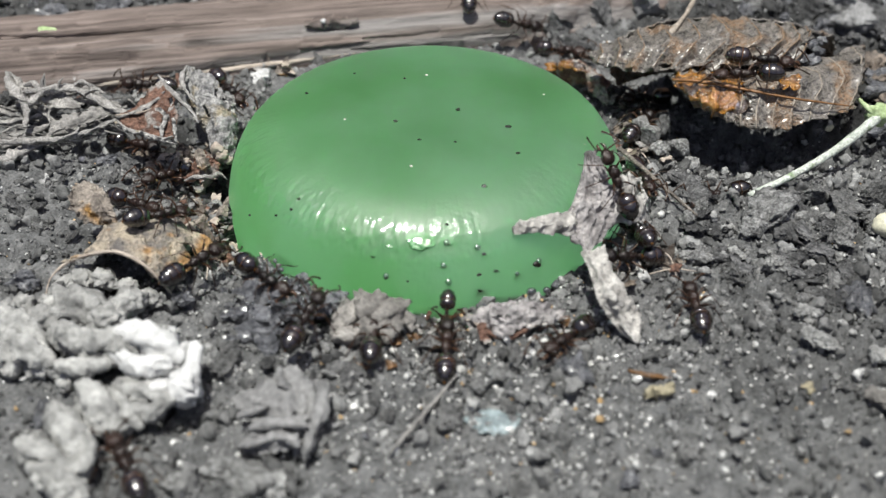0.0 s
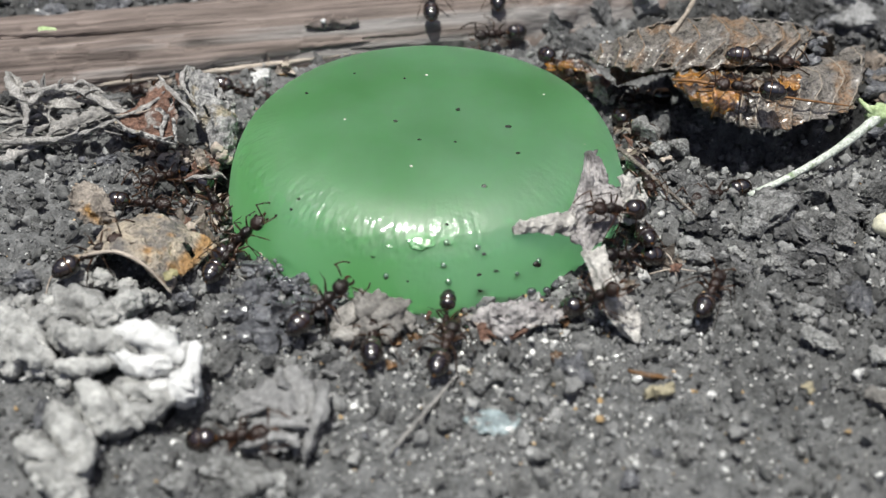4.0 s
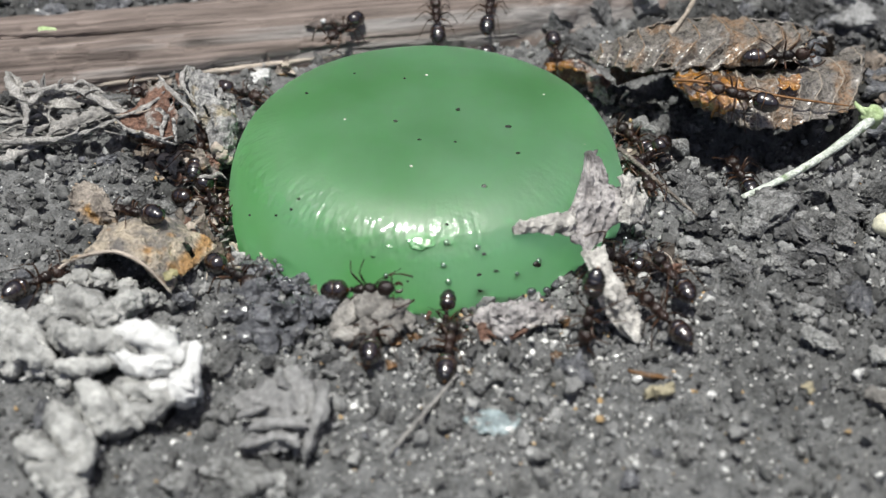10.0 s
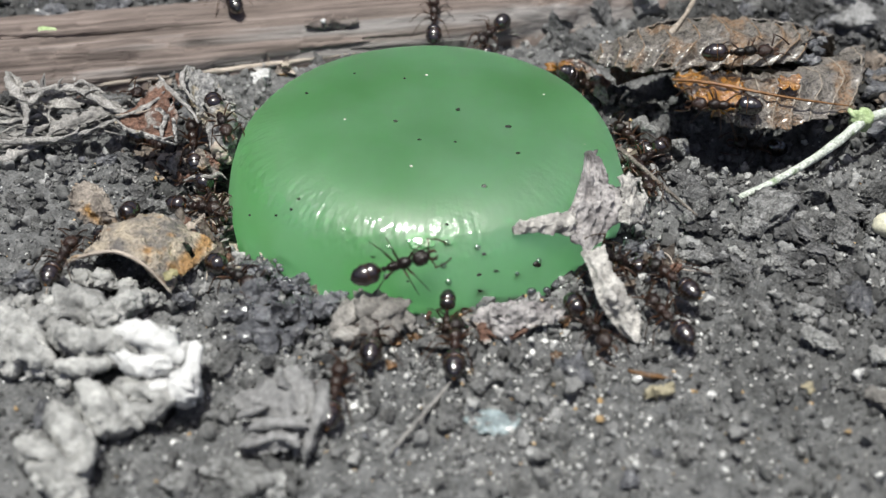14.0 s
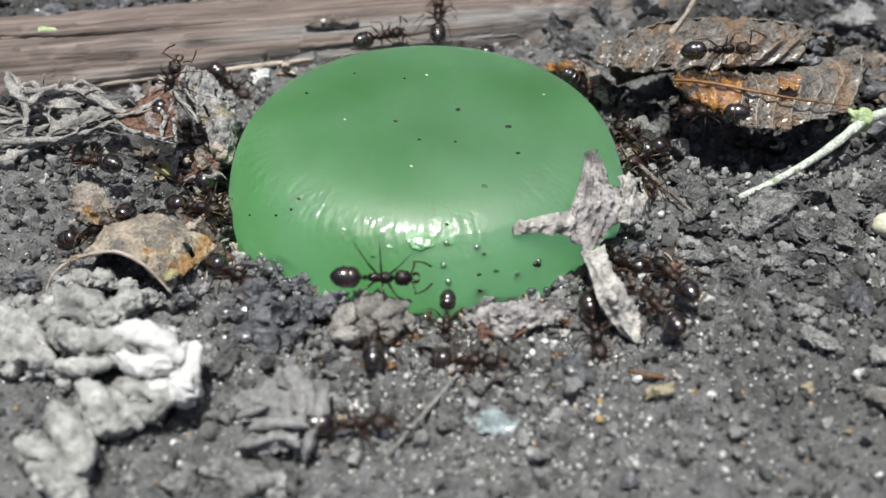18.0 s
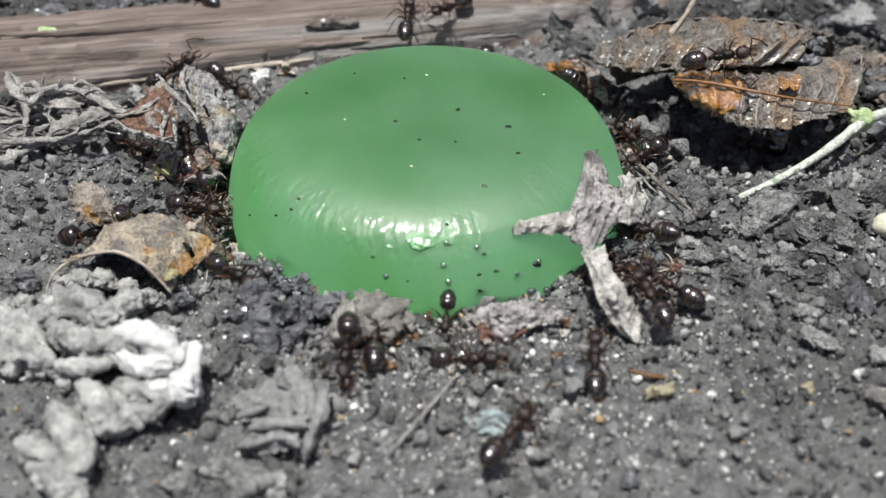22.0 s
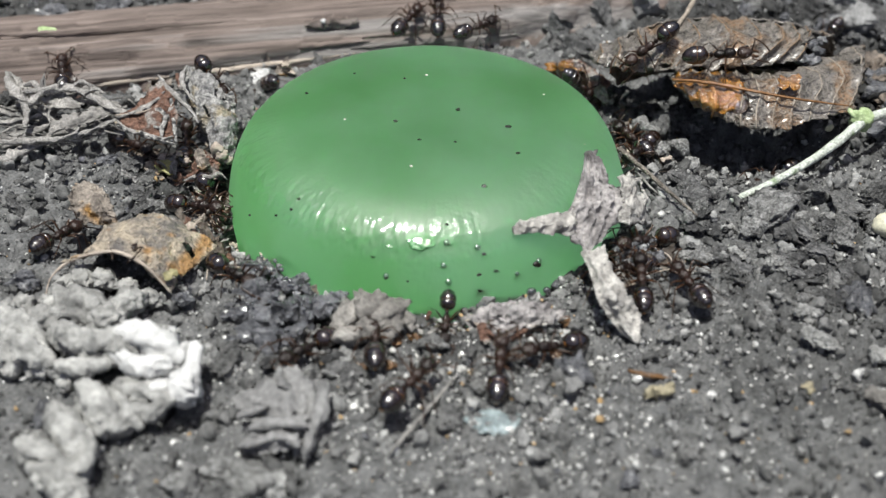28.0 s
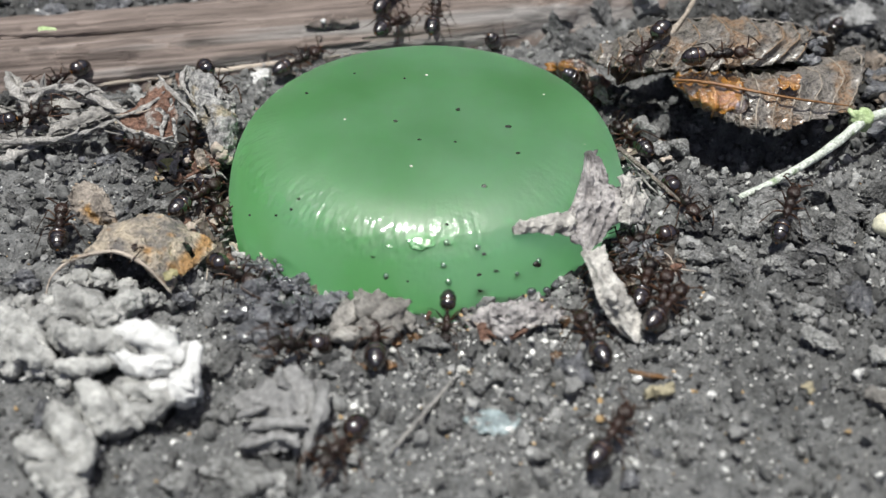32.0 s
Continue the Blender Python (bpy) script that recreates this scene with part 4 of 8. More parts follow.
    for k, (cage, holes) in enumerate((([[(-31.53, 17.11, 3.00), (-29.46, 15.89, 2.30), (-27.39, 15.92, 2.10)], [(-30.85, 15.86, 2.60), (-28.72, 14.80, 2.10), (-26.46, 14.98, 1.90)], [(-30.10, 14.50, 2.00), (-28.04, 13.76, 1.70), (-25.16, 14.39, 1.60)]], ((0.25, 0.4, 0.1), (0.5, 0.3, 0.12), (0.5, 0.72, 0.11), (0.78, 0.5, 0.12), (0.28, 0.78, 0.08))),
                                      ([[(-27.38, 11.48, 1.90), (-25.63, 12.65, 2.10), (-23.53, 14.20, 1.90)], [(-27.40, 10.91, 1.80), (-25.41, 11.75, 2.10), (-23.23, 13.58, 1.90)], [(-27.24, 10.37, 1.50), (-25.27, 11.36, 1.70), (-23.09, 13.15, 1.70)]], ((0.2, 0.9, 0.12), (0.62, 0.95, 0.1))),
                                      ([[(-31.79, 11.88, 1.00), (-29.20, 11.28, 1.20), (-26.81, 11.01, 1.00)], [(-31.56, 10.77, 0.50), (-29.09, 10.60, 0.80), (-26.59, 10.60, 0.80)]], ()),
                                      ([[(-27.98, 15.74, 2.20), (-26.29, 16.22, 2.30), (-24.77, 15.77, 2.00)], [(-27.80, 15.46, 1.90), (-26.19, 15.61, 2.00), (-24.40, 15.01, 1.70)]], ((0.45, 0.6, 0.15),)))):
        part("dead_blade", sheet(cage, 0.16, 0.34, 0.4, 44, 24, 4.0 + k, holes=holes), FIBRE, mat_)
    rng = random.Random(4)
    for k in range(46):
        x, y = rng.uniform(-10, 215), rng.uniform(150, 262)
        p = Vector((-31.08, 14.77, 0.90)).lerp(Vector((-23.06, 14.38, 0.90)), rng.random()) + Vector((rng.uniform(-2, 1), rng.uniform(-2.6, 2.2), 0))
        a, ln = rng.uniform(-0.7, 0.9), rng.uniform(1.2, 4.2)
        d = Vector((math.cos(a), math.sin(a) * 0.8, 0))
        g = [p - d * ln / 2, p + Vector((0, 0, rng.uniform(0.1, 0.7))) + Vector((rng.uniform(-0.4, 0.4), rng.uniform(-0.4, 0.4), 0)), p + d * ln / 2]
        g = [Vector((q.x, q.y, max(ground(q.x, q.y) + 0.1, q.z - 0.6 + 0.5 * rng.random()))) for q in g]
        bm = bmesh.new()
        tube(bm, g, (0.03, rng.uniform(0.04, 0.11), 0.03), 16, 5, k, 0.9)
        part("fibre", bm, FIBRE, mat_)


build_fibres()


def build_scraps():
    red = place("leaf_scrap", P(*(-20.40, 13.54), 0), "ragged red-brown leaf scrap with holes and grey rim", "leaf scrap", "litter scraps")
    bm = sheet([[(-22.28, 10.87, 3.00), (-20.99, 10.88, 3.80), (-20.00, 11.59, 4.70), (-19.20, 12.12, 5.10)],
                [(-22.24, 10.60, 2.90), (-20.56, 10.06, 3.50), (-18.97, 10.34, 4.30), (-18.12, 10.87, 4.60)],
                [(-21.82, 10.03, 2.80), (-20.11, 9.11, 3.20), (-18.58, 9.01, 3.70), (-17.72, 9.40, 3.90)],
                [(-21.29, 9.62, 2.70), (-19.95, 8.75, 2.80), (-18.55, 7.88, 3.00), (-17.69, 7.84, 3.20)]], 0.1, 0.24, 0.25, 50, 40, 5.0, holes=((0.72, 0.62, 0.085), (0.88, 0.4, 0.06), (0.5, 1.0, 0.06), (0.97, 0.85, 0.08)))
    part("blade", bm, LEAF_RED, red)
    bm = bmesh.new()
    tube(bm, [(-22.19, 10.53, 3.30), (-20.46, 10.00, 3.80), (-19.33, 10.23, 4.10), (-18.43, 10.76, 4.40)], (0.05, 0.07, 0.07, 0.04), 24, 6, 2.0, 0.3)
    part("rim", bm, BARK_PALE, red)
    for pts in (((-22.30, 10.29, 3.00), (-21.65, 9.60, 2.80), (-19.83, 8.42, 3.10), (-18.60, 7.57, 3.20), (-17.54, 7.02, 3.20)), ((-18.73, 11.39, 4.20), (-18.38, 10.23, 4.10), (-17.83, 8.59, 3.70), (-17.42, 6.86, 3.30)), ((-19.50, 9.56, 3.80), (-19.18, 10.03, 4.05), (-18.53, 9.38, 4.00), (-18.55, 8.39, 3.65), (-19.22, 8.68, 3.55))):
        bm = bmesh.new()
        tube(bm, pts, (0.07, 0.12, 0.13, 0.07), 40, 9, pts[0][0], 0.9)
        part("rim", bm, SPECKLED, red)
    for k, pts in enumerate((((-19.42, 12.56, 5.20), (-18.68, 11.57, 4.80), (-17.75, 10.76, 4.40), (-16.90, 9.96, 4.00), (-16.27, 9.03, 3.60)),
             ((-18.01, 15.06, 4.60), (-18.04, 13.21, 4.30), (-16.85, 10.99, 4.00)),
             ((-22.18, 10.43, 3.00), (-21.29, 9.44, 2.90), (-20.04, 8.58, 3.00), (-18.63, 7.71, 3.20), (-17.78, 7.67, 3.40)),
             ((-18.65, 11.42, 4.80), (-19.60, 10.36, 4.20), (-21.03, 10.18, 3.60), (-22.14, 10.40, 3.20)),
             ((-18.63, 7.71, 3.20), (-18.53, 8.73, 3.70), (-18.22, 9.79, 4.10), (-18.03, 11.06, 4.40)))):
        bm = bmesh.new()
        tube(bm, pts, (0.06, 0.14, 0.16, 0.12, 0.05), 40, 8, 5 + k * 3.3, 1.3)
        part("rim", bm, FIBRE_PALE, red, "pale lacy rim")
    grey = place("leaf_scrap", P(*(-16.74, 14.69), 0), "standing grey leaf scrap with pale speckled crust", "leaf scrap", "litter scraps")
    bm = sheet([[(-18.73, 16.53, 3.60), (-18.24, 16.67, 3.80), (-17.70, 16.20, 3.60), (-17.04, 15.77, 3.20)], [(-18.31, 14.54, 2.90), (-17.20, 13.99, 3.40), (-15.83, 13.71, 3.20), (-14.60, 13.49, 2.60)],
                [(-17.46, 12.58, 2.00), (-16.26, 11.59, 2.70), (-14.98, 10.91, 2.80), (-13.94, 10.71, 2.20)], [(-16.29, 10.55, 1.20), (-15.35, 9.60, 1.90), (-14.59, 8.85, 2.20), (-13.99, 8.62, 1.90)], [(-15.48, 9.11, 0.20), (-15.08, 8.68, 0.40), (-14.73, 8.52, 0.60), (-14.36, 8.77, 0.80)]], 0.16, 0.5, 0.6, 40, 50, 2.5, holes=((0.3, 0.3, 0.06), (0.62, 0.7, 0.05)))
    blade = part("blade", bm, SPECKLED, grey)
    rng = random.Random(8)
    for c, r in (((-15.97, 11.77, 3.40), 0.42), ((-15.31, 12.47, 3.30), 0.36), ((-14.87, 11.45, 3.10), 0.4), ((-16.45, 10.91, 2.80), 0.34), ((-15.43, 9.87, 2.90), 0.46), ((-14.63, 9.98, 2.70), 0.36), ((-14.88, 8.84, 2.30), 0.42), ((-14.68, 8.51, 1.70), 0.46), ((-17.39, 14.12, 3.60), 0.3), ((-14.62, 12.70, 2.80), 0.3)):
        bm = bmesh.new()
        lump(bm, c, (r * 0.8, r * 0.5, r * 0.6), rng.random() * 50, 0.8, 3, 1.6)
        part("crust", bm, SPECKLED, blade)
    bm = sheet([[(-17.75, 14.90, 4.60), (-16.97, 14.22, 4.80), (-16.19, 14.10, 4.60)],
                [(-17.41, 13.07, 4.20), (-16.12, 12.09, 4.50), (-15.11, 12.19, 4.00)],
                [(-16.84, 11.06, 3.60), (-15.33, 10.10, 4.00), (-14.23, 10.38, 3.30)],
                [(-16.22, 9.59, 2.90), (-14.82, 8.66, 3.30), (-13.93, 9.07, 2.60)],
                [(-15.58, 8.62, 1.90), (-14.55, 7.59, 2.30), (-14.09, 8.10, 1.70)],
                [(-15.38, 8.91, 0.80), (-14.87, 8.26, 1.00), (-14.58, 8.70, 0.80)]], 0.14, 0.4, 0.5, 36, 60, 7.7, holes=((0.3, 0.42, 0.05), (0.75, 0.2, 0.05)))
    part("blade", bm, GREY_SPECK, grey)
    brown = place("leaf_scrap", P(*(-16.26, 8.51), 0), "small brown torn leaf scrap against the gel", "leaf scrap", "litter scraps")
    bm = sheet([[(-16.81, 8.97, 1.40), (-15.92, 9.08, 1.60), (-15.16, 8.54, 1.50)], [(-16.88, 7.51, 1.00), (-15.91, 7.34, 1.30), (-14.90, 7.08, 1.20)], [(-17.63, 6.93, 0.30), (-16.25, 6.51, 0.50), (-15.04, 6.61, 0.70)]], 0.12, 0.5, 0.5, 30, 28, 6.5)
    part("blade", bm, LEAF_RED, brown)
    bm = sheet([[(-16.50, 7.52, 1.90), (-16.00, 7.62, 2.10), (-15.39, 7.38, 1.90)], [(-16.45, 6.87, 1.70), (-15.84, 6.56, 2.00), (-15.25, 6.81, 1.70)], [(-16.56, 6.68, 1.20), (-15.91, 6.52, 1.40), (-15.33, 6.95, 1.20)]], 0.14, 0.4, 0.45, 24, 22, 3.3)
    part("flap", bm, SPIKE, brown, "pale tan crumpled flap")
    bm = bmesh.new()
    tube(bm, [(-17.16, 6.34, 0.80), (-16.37, 6.22, 1.20), (-15.36, 5.86, 1.40), (-14.78, 6.40, 1.30), (-14.30, 6.32, 0.90)], (0.05, 0.13, 0.16, 0.12, 0.04), 36, 8, 4.0, 1.0)
    part("rim", bm, FIBRE_PALE, brown, "pale torn rim")
    for k, (x, y, z, r) in enumerate(((-14.93, 7.71, 2.40, 0.5), (-14.68, 7.50, 2.00, 0.42), (-14.28, 7.56, 1.60, 0.3), (-17.17, 7.73, 1.40, 0.26), (-17.75, 8.54, 1.50, 0.22))):
        chip = place("buff_crumb", P(x, y, z), "cream-buff crumb of dry bark beside the gel", "crumb", "buff crumbs")
        bm = bmesh.new()
        lump(bm, (x, y, z), (r, r * 0.7, r * 0.9), 11.0 + k * 3.7, 0.5, 3, 1.3)
        part("crumb", bm, BARK_PALE, chip)
    tan = place("leaf_scrap", P(*(-18.37, -0.51), 0), "arched tan dead leaf scrap with rusty stains", "leaf scrap", "litter scraps")
    bm = sheet([[(-22.53, -3.37, 1.40), (-21.10, -3.41, 2.20), (-19.13, -3.70, 2.60), (-17.43, -4.35, 2.10), (-16.01, -4.90, 0.50)],
                [(-21.43, -2.45, 1.70), (-20.33, -2.34, 2.30), (-18.81, -2.53, 2.70), (-16.92, -2.98, 2.20), (-15.53, -3.68, 0.70)],
                [(-20.90, -0.42, 1.60), (-20.10, -0.51, 2.10), (-18.73, -0.31, 2.30), (-16.46, -0.81, 1.90), (-14.62, -1.94, 0.60)],
                [(-19.71, 0.96, 1.00), (-19.19, 1.13, 1.40), (-18.26, 1.53, 1.50), (-16.18, 0.93, 1.20), (-14.01, -0.33, 0.30)]], 0.14, 0.3, 0.06, 60, 40, 3.5, holes=((0.9, 0.62, 0.05), (1.0, 0.3, 0.06), (0.3, 1.0, 0.05)))
    blade = part("blade", bm, LEAF_TAN, tan)
    bm = bmesh.new()
    tube(bm, [(-23.43, -4.91, 0.25), (-23.23, -3.92, 0.90), (-22.33, -3.28, 1.50), (-20.74, -3.43, 2.30), (-18.91, -3.84, 2.75), (-17.29, -4.47, 2.20), (-15.90, -5.02, 0.60)], (0.03, 0.05, 0.1, 0.12, 0.12, 0.1, 0.06), 50, 7, 1.0, 0.3)
    part("rim", bm, BARK_PALE, tan, "pale curled rim")
    bm = sheet([[(-16.37, -4.44, 1.75), (-16.02, -4.14, 1.85), (-15.57, -4.17, 1.70)], [(-16.28, -4.89, 1.35), (-15.84, -4.65, 1.50), (-15.44, -4.43, 1.40)]], 0.05, 0.08, 0.2, 14, 10, 4.0)
    part("stain", bm, STAIN, blade, "yellow-green stain")
    spike = place("leaf_scrap", P(*(-21.92, 2.71), 0), "upright tan leaf tip with an orange crust", "leaf scrap", "litter scraps")
    bm = sheet([[(-23.32, 1.19, 3.00), (-22.35, 2.59, 3.30), (-20.48, 1.55, 3.00)], [(-22.67, 0.11, 2.80), (-21.46, 0.56, 3.20), (-19.95, 0.28, 2.80)], [(-22.04, -0.12, 2.20), (-20.91, -0.01, 2.50), (-19.77, -0.06, 2.20)], [(-21.20, -0.20, 2.00), (-20.40, 0.20, 1.60), (-19.60, 0.60, 1.00)]], 0.2, 0.36, 0.45, 40, 40, 7.5)
    part("blade", bm, SPIKE, spike)
    rust = place("leaf_scrap", P(*(10.82, 20.38), 0), "rusty brown leaf scrap behind the gel's edge", "leaf scrap", "litter scraps")
    bm = sheet([[(8.25, 20.28, 1.90), (9.55, 20.07, 2.40), (10.93, 19.03, 2.40), (12.06, 18.43, 1.60)], [(8.58, 20.16, 1.20), (9.81, 18.90, 2.00), (11.12, 17.72, 2.00), (12.39, 17.30, 1.20)], [(9.27, 20.03, 0.20), (10.40, 18.82, 0.80), (11.30, 17.00, 0.90), (12.20, 16.40, 0.30)]], 0.14, 0.3, 0.35, 36, 24, 6.0)
    part("blade", bm, LEAF_RED, rust)
    bm = sheet([[(8.38, 19.92, 2.10), (9.43, 19.71, 2.50), (10.52, 18.84, 2.60)], [(8.74, 19.79, 1.50), (9.62, 18.71, 2.20), (10.60, 17.77, 2.35)]], 0.12, 0.2, 0.25, 20, 12, 2.0)
    part("wet_patch", bm, LEAF_AMBER, rust, "wet amber patch")
    front = place("leaf_scrap", P(*(4.61, -6.59), 0), "curled grey-brown leaf scrap on the soil before the gel", "leaf scrap", "litter scraps")
    bm = sheet([[(2.14, -6.51, 0.80), (3.74, -6.68, 1.50), (5.33, -6.95, 1.60), (7.23, -6.97, 0.90)], [(1.87, -7.27, 0.60), (3.37, -7.93, 1.40), (5.29, -7.74, 1.40), (7.08, -7.35, 0.80)], [(2.51, -7.82, 0.10), (3.63, -8.51, 0.30), (4.64, -8.31, 0.80), (6.47, -7.43, 0.70)]], 0.14, 0.42, 0.4, 60, 34, 1.5, holes=((0.3, 0.5, 0.04), (0.62, 0.35, 0.05)))
    blade = part("blade", bm, LEAF_SILVER, front)
    bm = bmesh.new()
    tube(bm, [(1.90, -7.20, 0.55), (2.55, -7.95, 0.25), (3.60, -8.60, 0.35), (4.70, -8.35, 0.80), (5.80, -7.75, 0.85), (7.20, -7.20, 0.75)], (0.08, 0.15, 0.16, 0.13, 0.1, 0.05), 40, 8, 3.0, 0.9)
    part("rim", bm, LEAF_RED, blade, "red-brown torn rim")
    fingers = (
                 [[(-9.16, -14.78, 1.30), (-10.04, -14.81, 1.20), (-10.65, -14.90, 0.80)], [(-9.07, -15.26, 1.62), (-9.92, -15.48, 1.52), (-10.55, -15.41, 1.12)], [(-9.13, -15.06, 1.25), (-9.95, -15.48, 1.15), (-10.61, -15.26, 0.75)]],
                 [[(-6.79, -15.76, 1.40), (-8.20, -15.54, 1.30), (-9.33, -15.49, 1.00), (-10.27, -15.77, 0.50)], [(-6.69, -16.53, 1.72), (-8.09, -16.28, 1.62), (-9.22, -16.15, 1.32), (-10.18, -16.19, 0.82)], [(-6.71, -16.64, 1.35), (-8.11, -16.36, 1.25), (-9.25, -16.15, 0.95), (-10.25, -15.96, 0.45)]],
                 [[(-7.07, -16.64, 1.10), (-8.19, -16.29, 1.10), (-9.28, -16.52, 0.80), (-10.29, -16.63, 0.30)], [(-6.97, -17.39, 1.42), (-8.08, -17.01, 1.42), (-9.17, -17.12, 1.12), (-10.20, -17.04, 0.62)], [(-6.99, -17.50, 1.05), (-8.11, -17.09, 1.05), (-9.21, -17.08, 0.75), (-10.27, -16.82, 0.25)]],
                 [[(-6.56, -13.39, 1.80), (-6.57, -15.05, 1.70), (-6.81, -16.54, 1.20), (-7.13, -17.71, 0.40)], [(-6.22, -13.72, 2.12), (-6.15, -15.37, 2.02), (-6.45, -16.84, 1.52), (-6.97, -17.99, 0.72)], [(-5.98, -13.34, 1.75), (-5.82, -15.00, 1.65), (-6.19, -16.49, 1.15), (-6.91, -17.66, 0.35)]],
                 [[(-8.72, -14.14, 1.80), (-8.76, -13.22, 1.80), (-8.80, -12.25, 1.60)], [(-8.25, -14.46, 2.12), (-8.43, -13.55, 2.12), (-8.65, -12.58, 1.92)], [(-7.91, -14.09, 1.75), (-8.24, -13.17, 1.75), (-8.63, -12.20, 1.55)]])
    ash = place("dead_leaf", P(*(-8.48, -14.01), 0), "crumpled ash-grey lobed dead leaf on the soil", "dead leaf")
    for k, cage in enumerate(fingers):
        part("finger_lobe", sheet(cage, 0.14, 0.2, 0.3, 26, 14, 40.0 + k), ASH, ash)
    for k, (cage, nu) in enumerate((
            ([[(-11.37, -13.42, 0.50), (-9.58, -13.02, 1.60), (-7.92, -11.81, 1.60)], [(-10.62, -14.49, 0.50), (-8.65, -14.71, 1.80), (-6.89, -13.19, 1.60)], [(-9.36, -14.93, 0.20), (-7.66, -15.74, 1.30), (-6.41, -14.41, 1.00)]], 34),
            ([[(-7.74, -14.25, 1.50), (-7.02, -12.95, 1.70), (-6.17, -12.78, 1.20)], [(-7.63, -15.56, 1.20), (-6.81, -14.74, 1.50), (-6.27, -13.96, 1.00)], [(-7.75, -16.58, 0.20), (-7.00, -16.46, 0.70), (-6.54, -15.19, 0.60)]], 26),
            ([[(-10.70, -16.66, 0.20), (-9.59, -16.26, 0.90), (-7.85, -16.15, 1.20)], [(-10.13, -17.04, 0.20), (-8.90, -17.12, 1.00), (-7.50, -16.83, 1.10)], [(-9.53, -17.33, 0.10), (-8.34, -17.46, 0.50), (-7.41, -16.98, 0.30)]], 26))):
        part("lobe", sheet(cage, 0.14, 0.13, 0.35, nu, 26, 3.0 + k, ribs=3, rib=0.22), ASH, ash)
    film = place("dried_slime", P(*(2.59, -15.02), 0), "shiny pale bluish film of dried slime on soil", "slime")
    c = (2.60, -14.90)
    z = ground(*c) - 0.16
    bm = sheet([[(c[0] - 1.6, c[1] + 0.9, z + 0.12), (c[0], c[1] + 1.0, z + 0.2), (c[0] + 1.5, c[1] + 0.8, z + 0.14)], [(c[0] - 1.4, c[1], z + 0.2), (c[0], c[1], z + 0.34), (c[0] + 1.5, c[1], z + 0.2)],
                [(c[0] - 0.7, c[1] - 1.0, z + 0.1), (c[0], c[1] - 1.1, z + 0.18), (c[0] + 0.7, c[1] - 1.0, z + 0.12)]], 0.05, 0.16, 0.3, 28, 26, 2.0)
    part("film", bm, FILM, film)


build_scraps()


def clump(name, label, category, blobs, material, child, base, special=(), rough=0.3, sub=3, broken=False):
    ob = place(name, P(*base, 0), label, category)
    rng = random.Random(len(blobs))
    for k, (x, y, z, r) in enumerate(blobs):
        bm = bmesh.new()
        if broken:
            chunk(bm, (x, y, z), (r * rng.uniform(0.9, 1.4), r * rng.uniform(0.8, 1.1), r * rng.uniform(0.7, 1.1)), rng, 3, 12, 0.09)
        else:
            lump(bm, (x, y, z), (r * rng.uniform(1.0, 1.6), r * rng.uniform(0.7, 1.0), r * rng.uniform(0.6, 0.95)), rng.random() * 90, rough, sub, 1.5, (rng.uniform(-0.6, 0.6), rng.uniform(-0.6, 0.6), rng.random() * 6))
        part(child, bm, CHALK if k in special else material, ob, smooth=not broken)
    return ob


